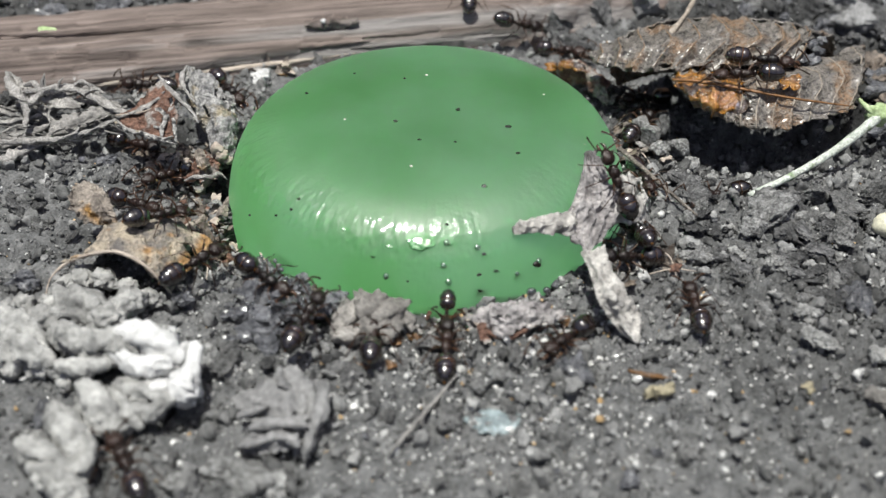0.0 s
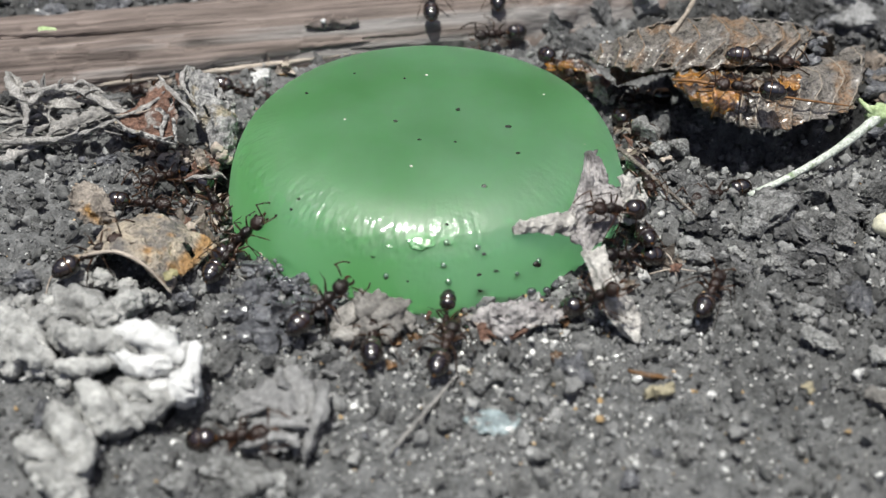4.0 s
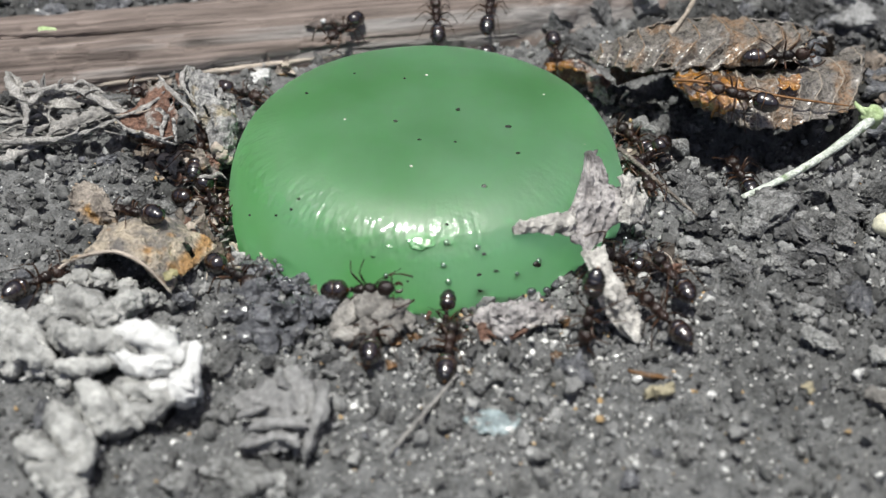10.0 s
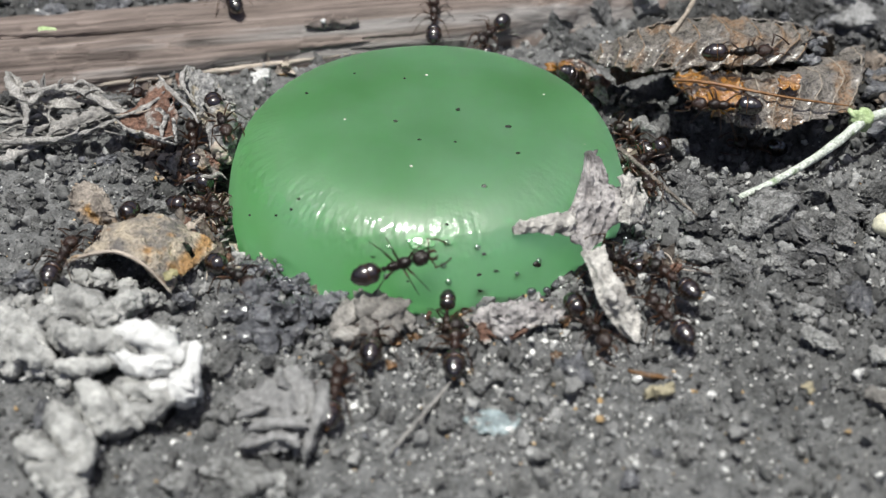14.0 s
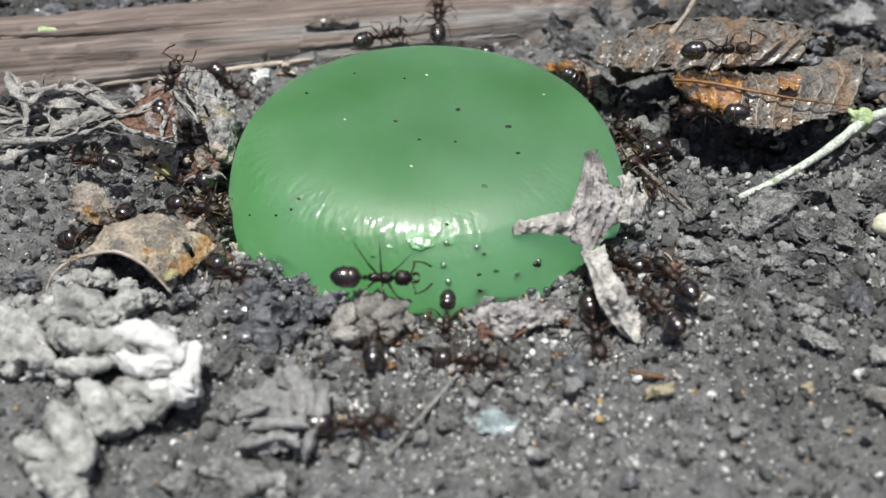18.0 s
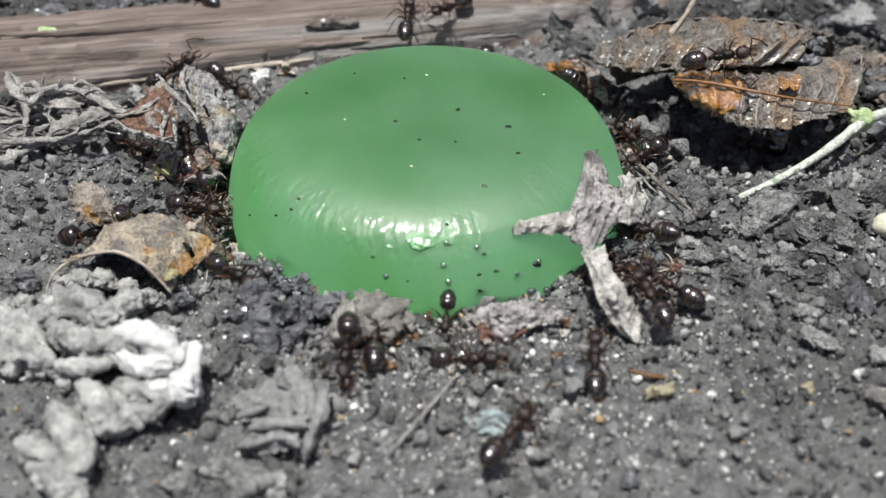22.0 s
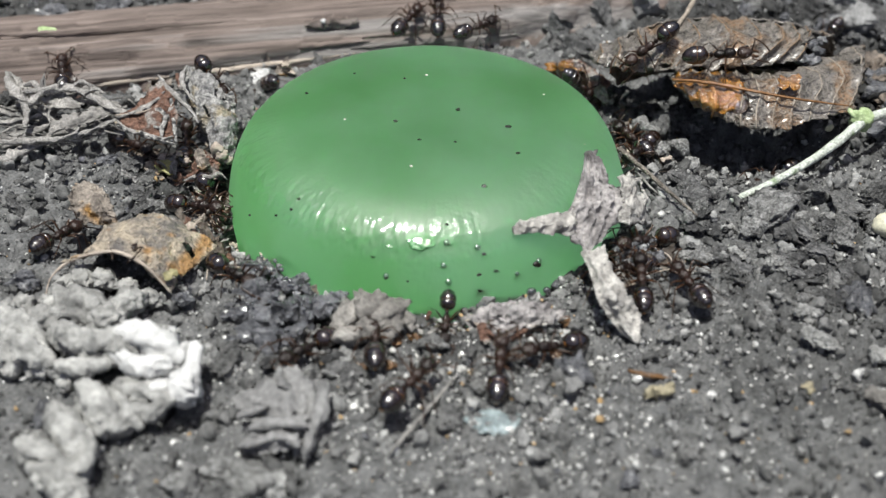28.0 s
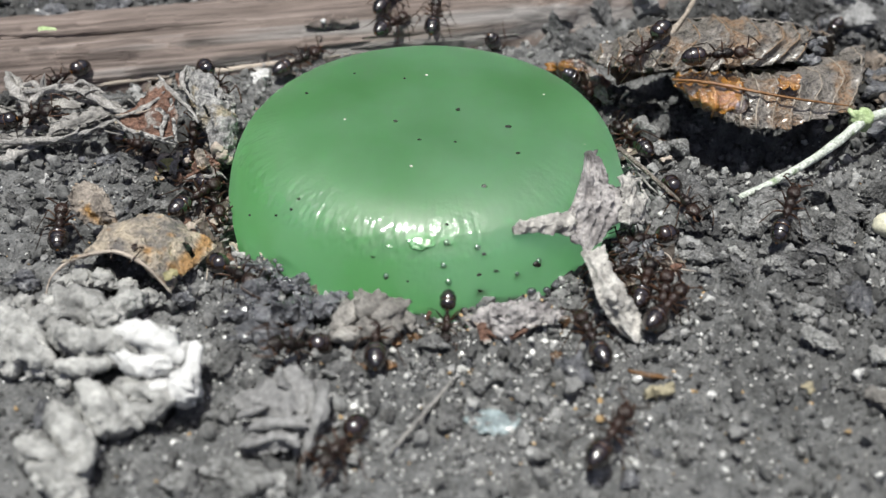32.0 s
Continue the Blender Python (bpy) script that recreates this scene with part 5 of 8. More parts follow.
def build_clumps():
    white = [(*(-14.17, -11.81, 1.60), 1.0), (*(-13.59, -13.64, 1.30), 1.0), (*(-15.22, -10.81, 1.90), 1.05), (*(-16.70, -10.24, 2.00), 1.1), (*(-17.50, -11.04, 1.70), 1.0), (*(-15.59, -12.25, 1.60), 1.05),
             (*(-18.83, -8.05, 1.50), 1.2), (*(-20.74, -6.98, 1.20), 1.3), (*(-20.71, -9.59, 1.20), 1.1), (*(-19.15, -10.72, 1.40), 1.1), (*(-18.05, -6.73, 1.20), 0.9), (*(-15.68, -13.75, 1.00), 0.95),
             (*(-14.80, -13.54, 1.20), 0.9), (*(-16.66, -13.33, 1.00), 0.85), (*(-17.51, -14.98, 0.80), 1.1), (*(-18.43, -14.28, 0.70), 0.9), (*(-16.82, -15.59, 0.60), 0.8), (*(-16.07, -15.10, 0.50), 0.5),
             (*(-19.10, -16.27, 0.70), 1.2), (*(-18.14, -17.88, 0.60), 0.9), (*(-19.55, -15.58, 0.80), 0.9), (*(-20.51, -17.41, 0.70), 0.9), (*(-19.69, -17.88, 0.60), 0.8), (*(-18.98, -19.07, 0.50), 1.1), (*(-18.28, -19.70, 0.40), 1.0),
             (*(-23.82, -8.80, 0.90), 1.2), (*(-22.48, -10.18, 0.90), 1.1), (*(-23.65, -10.53, 0.80), 1.0), (*(-22.76, -7.96, 1.00), 1.0), (*(-25.11, -7.73, 0.80), 1.2), (*(-21.34, -11.21, 0.60), 0.7), (*(-20.14, -12.30, 0.60), 0.6), (*(-19.13, -9.46, 1.50), 0.9),
             (*(-22.24, -6.38, 0.90), 0.8), (*(-24.42, -5.92, 0.50), 0.7), (*(-14.99, -9.92, 1.50), 0.6),
             (*(-20.11, -3.79, 0.70), 0.8), (*(-21.53, -3.56, 0.60), 0.7), (*(-18.58, -4.30, 0.60), 0.7), (*(-17.25, -5.31, 0.50), 0.6), (*(-22.64, -4.00, 0.40), 0.6)]
    more = random.Random(61)
    for x, y, z, r in list(white):
        a = more.uniform(0, 6.3)
        white.append((x + r * 0.8 * math.cos(a), y + r * 0.8 * math.sin(a), z + 0.25 * r, r * more.uniform(0.3, 0.5)))
    crust = clump("crust_clump", "knobbly whitish crust like dried droppings on soil", "crust", white, LICHEN, "knob", (-18.52, -11.90), (0, 1, 2, 3, 5, 12, 35), 0.3, 4)
    fingers = (
                  (CHALK, ((-17.70, -10.34, 2.30), (-16.49, -10.76, 2.60), (-15.01, -11.46, 2.50), (-14.03, -12.10, 2.20)), (0.40, 0.70, 0.75, 0.50)),
                  (CHALK, ((-13.19, -11.51, 2.30), (-13.10, -12.76, 2.30), (-13.37, -13.51, 2.00), (-13.55, -14.04, 1.70)), (0.40, 0.42, 0.70, 0.72)),
                  (CHALK, ((-17.48, -11.58, 2.00), (-16.02, -12.68, 2.10), (-14.71, -12.55, 2.10)), (0.35, 0.55, 0.50)),
                  (LICHEN, ((-20.50, -10.23, 2.20), (-18.94, -10.93, 2.30), (-17.56, -10.70, 2.30)), (0.60, 0.70, 0.50)),
                  (LICHEN, ((-20.33, -12.16, 1.60), (-18.96, -12.46, 1.80), (-17.92, -12.14, 1.70)), (0.40, 0.50, 0.35)),
                  (LICHEN, ((-18.73, -13.63, 1.50), (-17.55, -15.08, 1.60), (-16.62, -16.04, 1.20)), (0.50, 0.80, 0.55)),
                  (LICHEN, ((-17.03, -14.07, 1.40), (-16.14, -15.44, 1.40), (-15.46, -15.97, 1.00)), (0.35, 0.40, 0.22)),
                  (LICHEN, ((-16.54, -13.85, 1.60), (-15.31, -14.10, 1.60), (-14.12, -14.57, 1.50)), (0.30, 0.42, 0.40)),
                  (LICHEN, ((-16.06, -14.94, 1.30), (-15.07, -15.44, 1.40), (-14.33, -14.80, 1.40)), (0.35, 0.50, 0.30)),
                  (LICHEN, ((-20.86, -17.51, 1.30), (-19.59, -18.15, 1.40), (-18.51, -18.82, 1.20), (-17.78, -18.89, 1.20), (-17.36, -18.15, 1.40), (-17.79, -16.84, 1.40)), (0.50, 0.52, 0.34, 0.32, 0.34, 0.30)),
                  (LICHEN, ((-19.39, -15.58, 1.30), (-18.70, -16.84, 1.40), (-18.35, -17.77, 1.10)), (0.50, 0.75, 0.50)),
                  (LICHEN, ((-20.23, -18.54, 0.80), (-18.86, -19.32, 1.00), (-17.54, -20.02, 0.70)), (0.40, 0.60, 0.40)),
                  (LICHEN, ((-23.78, -9.70, 1.30), (-22.16, -10.94, 1.40), (-21.23, -11.39, 1.20)), (0.60, 0.75, 0.45)))
    for k, (material, pts, radii) in enumerate(fingers):
        bm = bmesh.new()
        tube(bm, pts, radii, 40, 20, 2.0 + k * 5.3, 0.42)
        for q, r in ((pts[0], radii[0]), (pts[-1], radii[-1])):
            lump(bm, q, (r * 0.98, r * 0.98, r * 0.98), 3.0 + k, 0.2, 3, 1.4)
        part("finger", bm, material, crust)
    dark = [(*(-10.88, -5.14, 0.70), 0.85), (*(-9.77, -4.46, 1.00), 0.9), (*(-8.75, -4.72, 1.00), 0.7), (*(-10.28, -7.25, 0.80), 1.0), (*(-8.98, -6.98, 1.20), 1.0), (*(-7.75, -6.63, 0.90), 0.9), (*(-10.97, -8.36, 0.50), 0.9), (*(-9.61, -8.94, 0.60), 1.0),
            (*(-8.38, -8.45, 0.80), 0.9), (*(-11.37, -2.65, 0.60), 0.8), (*(-6.96, -6.38, 0.90), 0.75), (*(-11.55, -6.42, 0.50), 0.8), (*(-12.00, -6.80, 0.40), 0.6), (*(-10.45, -3.02, 0.90), 0.6), (*(-8.07, -5.00, 0.80), 0.55), (*(-15.20, -5.16, 0.50), 0.6), (*(-6.01, -5.73, 1.20), 0.4)]
    crumbs = random.Random(17)
    for x, y, z, r in list(dark):
        for k in range(3):
            a = crumbs.uniform(0, 6.3)
            dark.append((x + r * 1.05 * math.cos(a), y + r * 1.05 * math.sin(a), z + 0.35 * r * crumbs.uniform(-0.5, 1), r * crumbs.uniform(0.25, 0.5)))
    heap = clump("dark_crumbs", "heap of dark bluish-grey damp soil crumbs", "soil crumbs", dark, CHAR, "crumb", (-9.32, -6.34), (), 0.6, broken=True)
    rng = random.Random(9)
    for k in range(60):
        x, y, z, r = rng.choice([b for b in dark[:6] + dark[9:11] + dark[13:15]])
        a, h = rng.uniform(0, 6.3), rng.uniform(0.3, 1.0)
        bm = bmesh.new()
        rr = rng.uniform(0.06, 0.14)
        lump(bm, (x + r * math.cos(a) * h * 1.1, y + r * math.sin(a) * h * 0.9, z + r * (1 - 0.55 * h)), (rr, rr, rr), 1.0, 0.05, 2)
        part("droplet", bm, WET, heap, "tiny glinting droplet")
    wet = [(*(10.64, -0.91, 0.40), 0.6), (*(11.55, -0.48, 0.60), 0.65), (*(12.47, -0.79, 0.40), 0.6), (*(11.51, -1.78, 0.30), 0.55), (*(13.25, -1.01, 0.30), 0.5), (*(10.82, -1.88, 0.20), 0.4), (*(12.87, 0.12, 0.40), 0.45)]
    damp_dark = clump("dark_crumbs", "heap of black damp soil crumbs beside the gel", "soil crumbs", wet, CHAR, "crumb", (11.74, -0.79), (), 0.7, broken=True)
    for k in range(26):
        x, y, z, r = rng.choice(wet)
        a, h = rng.uniform(0, 6.3), rng.uniform(0.2, 1.0)
        bm = bmesh.new()
        rr = rng.uniform(0.05, 0.11)
        lump(bm, (x + r * math.cos(a) * h * 1.1, y + r * math.sin(a) * h * 0.9, z + r * (1 - 0.55 * h)), (rr, rr, rr), 1.0, 0.05, 2)
        part("droplet", bm, WET, damp_dark, "tiny glinting droplet")
    foot = place("wet_beads", P(0, -6, 0), "black wet beads of liquid along the gel's foot", "beads")
    for x, y, r in ((-1.05, -6.14, 0.16), (-0.39, -6.54, 0.20), (0.72, -6.74, 0.24), (1.57, -6.54, 0.18), (2.48, -4.31, 0.20), (2.17, -6.04, 0.12), (4.07, -3.94, 0.14), (5.64, -1.96, 0.20), (5.20, -4.72, 0.22), (6.16, -4.31, 0.18), (-6.50, -4.31, 0.18), (-5.63, -4.72, 0.20), (-7.56, -3.57, 0.16), (-8.63, -3.04, 0.20), (-9.56, -2.28, 0.16), (-2.77, -5.74, 0.16), (8.82, -2.50, 0.15), (10.55, -0.28, 0.25), (10.98, -1.07, 0.20), (9.80, -1.63, 0.20)):
        bm = bmesh.new()
        lump(bm, (x, y, ground(x, y) + 0.3 + r * 0.6), (r * 1.3, r * 1.1, r), x, 0.12, 3)
        part("bead", bm, WET, foot)
    husk = [(*(-5.27, -7.36, 0.90), 0.95), (*(-4.14, -7.24, 1.30), 0.95), (*(-3.01, -7.32, 1.20), 0.9), (*(-5.20, -8.70, 0.60), 0.8), (*(-4.24, -8.56, 0.90), 0.8), (*(-2.99, -8.32, 0.90), 0.7), (*(-1.99, -7.53, 0.70), 0.6), (*(-5.74, -7.75, 0.60), 0.6), (*(-3.73, -6.83, 1.50), 0.6), (*(-4.65, -6.60, 1.30), 0.6)]
    clump("seed_husk", "knobbly grey-brown seed husk lying against the gel", "seed husk", husk, HUSK, "knob", (-4.02, -7.32), (), 0.42)


build_clumps()


def build_pebbles():
    rng = random.Random(12)
    def pebble(c, r, material, label, name="pebble", category="pebble", group="pebbles", flat=0.7, rough=0.25, turn=0.0):
        z = ground(c[0], c[1])
        bm = bmesh.new()
        if rough < 0.2:
            lump(bm, (0, 0, 0), (r[0], r[1], r[0] * flat), rng.random() * 99, rough, 3, 1.2)
        else:
            chunk(bm, (0, 0, 0), (r[0] * 1.2, r[1] * 1.2, r[0] * flat * 1.2), rng, 4, 9, 0.12)
        h = min(v.co.z for v in bm.verts)
        ob = part(name, bm, material)
        ob.matrix_basis = P(c[0], c[1], z - h * 0.45, 0, 0, turn)
        tagged(ob, label, category, group)
    pebble((28.37, 1.93), (1.1, 0.85), CREAM, "smooth cream pebble on dry soil", flat=0.8, rough=0.12)
    pebble((16.78, 32.54), (1.7, 1.3), STONE, "angular grey stone beside the stick")
    pebble((33.61, 29.45), (1.9, 2.0), STONE, "rounded grey stone behind the curled leaf")
    pebble((34.43, 33.28), (1.5, 1.4), STONE, "rounded grey stone behind the curled leaf")
    pebble((31.63, 33.60), (1.0, 0.8), FLAKE, "small grey stone behind the curled leaf")
    pebble((28.73, 32.54), (0.7, 0.6), FLAKE, "small grey stone behind the curled leaf")
    pebble((23.41, -13.39), (0.7, 0.9), HUSK, "brownish pebble on dry soil")
    pebble((24.24, -5.08), (0.75, 1.1), CHAR, "dark bluish damp soil crumb", "soil_clod", "soil clod", "soil clods")
    pebble((7.26, -11.69), (0.85, 0.85), CHAR, "dark bluish damp soil crumb", "soil_clod", "soil clod", "soil clods")
    pebble((9.14, -18.71), (0.5, 0.4), CHAR, "dark bluish damp soil crumb", "soil_clod", "soil clod", "soil clods")
    pebble((-21.05, -14.42), (0.6, 0.8), CHAR, "dark bluish damp soil crumb", "soil_clod", "soil clod", "soil clods")
    pebble((-25.15, -3.52), (0.9, 0.7), CHAR, "dark bluish damp soil crumb", "soil_clod", "soil clod", "soil clods")
    pebble((9.78, 20.81), (1.3, 1.0), LEAF_AMBER, "rusty orange crumb beside the gel", "soil_clod", "soil clod", "soil clods")
    for c in ((-5.08, -10.13), (-4.42, -10.67), (-2.62, -8.61), (-1.57, -8.28), (7.02, -7.08), (6.30, -10.13), (-2.92, -10.80)):
        pebble(c, (0.34, 0.28), RUST, "rusty amber crumb on the soil", "soil_clod", "soil clod", "soil clods")
    for c, r in (((20.40, -1.74), (1.0, 0.85)), ((21.10, -6.44), (0.7, 0.6)), ((21.20, -9.12), (0.95, 0.75)), ((23.96, -9.77), (0.7, 0.6)), ((18.44, -0.51), (0.6, 0.5)), ((-9.93, -18.64), (1.2, 0.8)), ((-8.46, -19.22), (0.8, 0.6)), ((15.59, -0.79), (0.8, 0.55))):
        pebble(c, r, PALE_CLOD, "pale grey crumbly soil clod", "soil_clod", "soil clod", "soil clods", 0.6, 0.4, rng.uniform(0, 360))
    pebble((11.62, -12.97), (0.7, 0.45), OCHRE, "pale ochre pebble on dry soil")
    pebble((19.76, -12.33), (0.35, 0.3), OCHRE, "pale ochre pebble on dry soil")
    chip = place("wood_chip", P(*(11.26, -11.16), 0), "small brown splinter of wood on the soil", "wood chip")
    bm = bmesh.new()
    tube(bm, [(10.11, -11.21, 0.35), (11.13, -11.72, 0.50), (12.31, -11.77, 0.30)], (0.1, 0.17, 0.08), 20, 8, 4.0, 0.6)
    part("splinter", bm, RUST, chip)
    pebble((-14.06, 21.07), (0.6, 0.5), CHALK, "whitish crumb between stick and gel", flat=1.0)
    for x, y, a, b in (((20.66, 2.89) + (2.0, 1.3)), ((18.27, 0.06) + (0.55, 0.45)), ((15.63, -0.96) + (0.85, 0.6)),
                       ((26.24, 3.63) + (1.3, 1.2)), ((25.06, 0.63) + (0.9, 0.8)), ((16.52, 11.54) + (1.0, 0.8)), ((28.45, 5.53) + (1.2, 0.8)), ((24.52, 5.53) + (1.0, 0.8)), ((15.74, 14.30) + (1.2, 1.0)),
                       ((21.56, 2.41) + (0.8, 0.6)), ((17.65, -2.72) + (0.9, 0.7)), ((15.64, 2.71) + (0.7, 0.6)), ((23.32, -3.26) + (0.7, 0.6)), ((9.08, 28.66) + (1.9, 1.3)), ((10.13, 24.83) + (1.5, 1.1)), ((7.35, 30.67) + (1.3, 1.0)),
                       ((13.00, 30.67) + (1.7, 1.2)), ((-11.94, -10.80) + (0.9, 0.5)), ((-11.03, -17.91) + (0.9, 0.6)), ((-14.33, -14.62) + (0.8, 0.6)), ((-4.51, -10.13) + (0.6, 0.5)), ((-0.45, -8.75) + (0.7, 0.5)), ((-0.91, -10.13) + (0.5, 0.4)),
                       ((-12.68, -19.00) + (0.9, 0.8)), ((-8.01, -18.28) + (0.9, 0.6)), ((-21.04, -1.08) + (0.9, 0.6)), ((-17.57, -6.09) + (0.6, 0.5)), ((-20.87, -3.26) + (0.8, 0.6)), ((-32.38, 17.06) + (1.4, 1.2))):
        pebble((x, y), (a, b), FLAKE if y > 14 else CLOD, "crumbly grey soil clod on the ground", "soil_clod", "soil clod", "soil clods", 0.62, 0.4, rng.uniform(0, 360))


build_pebbles()


# ---- small dark litter round the gel ----
def build_litter():
    rng = random.Random(51)
    spots = [(((-20.72, 9.20), (-14.17, 9.55)), 2.2, 46), (((-17.51, 2.41), (-12.21, 0.63)), 1.4, 16), (((-22.76, 19.11), (-19.57, 20.38)), 1.2, 7), (((12.88, 14.30), (15.53, 10.25)), 1.4, 12), (((10.97, 0.06), (14.06, -1.63)), 1.4, 12),
             (((-12.26, -1.63), (-7.52, -4.31)), 1.0, 8), (((-1.27, -7.08), (2.45, -7.80)), 0.8, 8), (((-15.06, 22.12), (-11.60, 22.56)), 1.2, 8), (((11.42, 19.95), (14.47, 17.06)), 1.2, 8), (((-32.57, 19.11), (-27.04, 17.46)), 1.4, 8),
             (((-17.56, 8.86), (-13.98, 6.83)), 1.2, 16), (((-17.35, 5.53), (-13.34, 3.63)), 1.4, 22), (((-16.43, 2.41), (-12.65, 1.22)), 1.2, 18), (((-14.16, 0.63), (-9.09, -2.18)), 1.0, 14), (((8.60, -4.31), (12.33, -1.63)), 1.0, 8), (((12.34, 13.17), (13.11, 6.83)), 1.2, 10)]
    # the last 26 dark bits stand in for shade under the red-brown scrap
    for (a, b), wide, n in spots + [(((-22.71, 12.06), (-17.86, 10.61)), 0.7, 26)]:
        for k in range(n):
            u = rng.random()
            x, y = a[0] + (b[0] - a[0]) * u + rng.gauss(0, 0.4), a[1] + (b[1] - a[1]) * u + rng.gauss(0, wide * 0.6)
            if math.hypot(x - GEL_AT[0], y - GEL_AT[1]) < 12.6:
                continue
            z, w, l = ground(x, y) + 0.15, rng.uniform(0.35, 0.9), rng.uniform(0.6, 1.7)
            t, lift, bend = rng.uniform(0, 6.3), rng.uniform(0.1, 0.9), rng.uniform(-0.4, 0.5)
            c, s = math.cos(t), math.sin(t)
            cage = [[(x + c * i * l / 2 - s * j * w / 2, y + s * i * l / 2 + c * j * w / 2, z + (i + 1) / 2 * lift + bend * (1 - i * i) + 0.3 * bend * j) for i in (-1, 0, 1)] for j in (-1, 0, 1)]
            scrap = place("litter_bit", P(x, y, z), "tiny crumpled brown or grey bit of dead leaf", "leaf bit", "leaf litter")
            part("blade", sheet(cage, 0.07, 0.16, 0.2, 12, 9, k + x), LITTER if n == 26 else rng.choice((LITTER, LITTER, BARK_PALE, LEAF_RED, FIBRE_PALE, GREY_SPECK, SPIKE)), scrap)
    for k in range(60):
        (a, b), wide, n = rng.choice(spots[:6])
        u = rng.random()
        x, y = a[0] + (b[0] - a[0]) * u, a[1] + (b[1] - a[1]) * u + rng.gauss(0, wide)
        if math.hypot(x - GEL_AT[0], y - GEL_AT[1]) < 12.8:
            continue
        t, l = rng.uniform(0, 6.3), rng.uniform(0.6, 2.0)
        z = ground(x, y)
        d = Vector((math.cos(t), math.sin(t), 0)) * l
        q = Vector((x, y, z))
        thread = place("litter_thread", P(x, y, z), "thin pale dry plant thread on the soil", "plant thread", "plant threads")
        bm = bmesh.new()
        tube(bm, [q - d + Vector((0, 0, 0.1)), q + Vector((0.2, 0.1, rng.uniform(0.2, 0.8))), q + d + Vector((0, 0, rng.uniform(0, 0.6)))], (0.03, 0.05, 0.02), 12, 5, k, 0.2)
        part("thread", bm, rng.choice((FIBRE, LITTER, BARK_PALE)), thread)


build_litter()


# ---- specks and bubbles on the gel ----
def build_specks():
    rng = random.Random(21)
    dark = ((-6.83, 22.03), (-10.26, 19.03), (-2.95, 21.24), (1.08, 16.73), (0.88, 12.28), (-1.64, 12.57), (2.77, 6.83), (5.25, 10.89), (-6.93, -1.13), (-3.42, -2.83), (-9.48, 5.40), (-9.87, 4.13), (-10.76, 3.51), (-12.42, 3.57), (0.25, 2.53), (-2.11, -3.15), (5.76, -1.46), (2.23, -3.89), (2.19, -2.56), (2.52, -0.51), (6.28, -1.41), (3.23, -2.18), (-3.45, 15.08), (4.73, 14.30), (-4.33, -0.79))
    pale = ((-1.22, 21.77), (7.57, 18.86), (-7.16, 15.31), (-2.17, 9.20), (10.01, 11.98))
    for pts, material, lab in ((dark, SPECK_DARK, "tiny dark grit"), (pale, SPECK_PALE, "tiny pale grit")):
        for k, (x, y) in enumerate(pts):
            # specks are placed to fit the camera's view: e is its eye, q a soil point
            e, q = Vector((0.00, -56.74, 44.33)), Vector((x, y, 0))
            for step in range(400):
                p = e.lerp(q, 0.6 + step * 0.001)
                t = gel_top(p.x, p.y)
                if t is not None and p.z <= t:
                    break
            r = rng.uniform(0.09, 0.15) * (0.7 if material is SPECK_PALE else 1) * (2.2 if k in (3, 16, 17) and material is SPECK_DARK else 1)
            bm = bmesh.new()
            chunk(bm, p + Vector((0, -0.02, 0.03)), (r * rng.uniform(1, 1.8), r, r * 0.7), rng, 2)
            part("speck", bm, material, GEL_DROP, lab)
    for x, y in ((0.21, 0.63), (2.15, 0.17), (0.03, -1.63), (0.31, -3.20), (-3.46, -2.67), (4.57, 1.93), (4.46, -2.40), (5.85, -1.19), (-9.19, -1.19), (-9.77, -0.63)):
        e, q = Vector((0.00, -56.74, 44.33)), Vector((x, y, 0))
        for step in range(400):
            p = e.lerp(q, 0.6 + step * 0.001)
            t = gel_top(p.x, p.y)
            if t is not None and p.z <= t:
                break
        bm = bmesh.new()
        lump(bm, p, (0.2, 0.2, 0.2), 1.0, 0.05, 3)
        part("droplet", bm, DROP, GEL_DROP, "tiny glinting droplet")
    # flat facets tilted so the sun glints off them towards the camera
    for x, y, w in ((-1.39, 0.81, 0.8), (0.25, 0.75, 0.4), (-4.95, 0.93, 0.3), (-3.33, 0.34, 0.25), (-6.28, 2.11, 0.22), (4.22, 2.89, 0.3)):
        e, q = Vector((0.00, -56.74, 44.33)), Vector((x, y, 0))
        for step in range(400):
            p = e.lerp(q, 0.6 + step * 0.001)
            t = gel_top(p.x, p.y)
            if t is not None and p.z <= t:
                break
        bm = bmesh.new()
        lump(bm, p - Vector((0, -0.05, 0.09)) * w, (w, w * 0.62, w * 0.17), x, 0.22, 4, 1.4, (radians(31), radians(2), 0))
        part("wet_spot", bm, GEL_WET, GEL_DROP, "small flat wet spot tilted to glint")


build_specks()


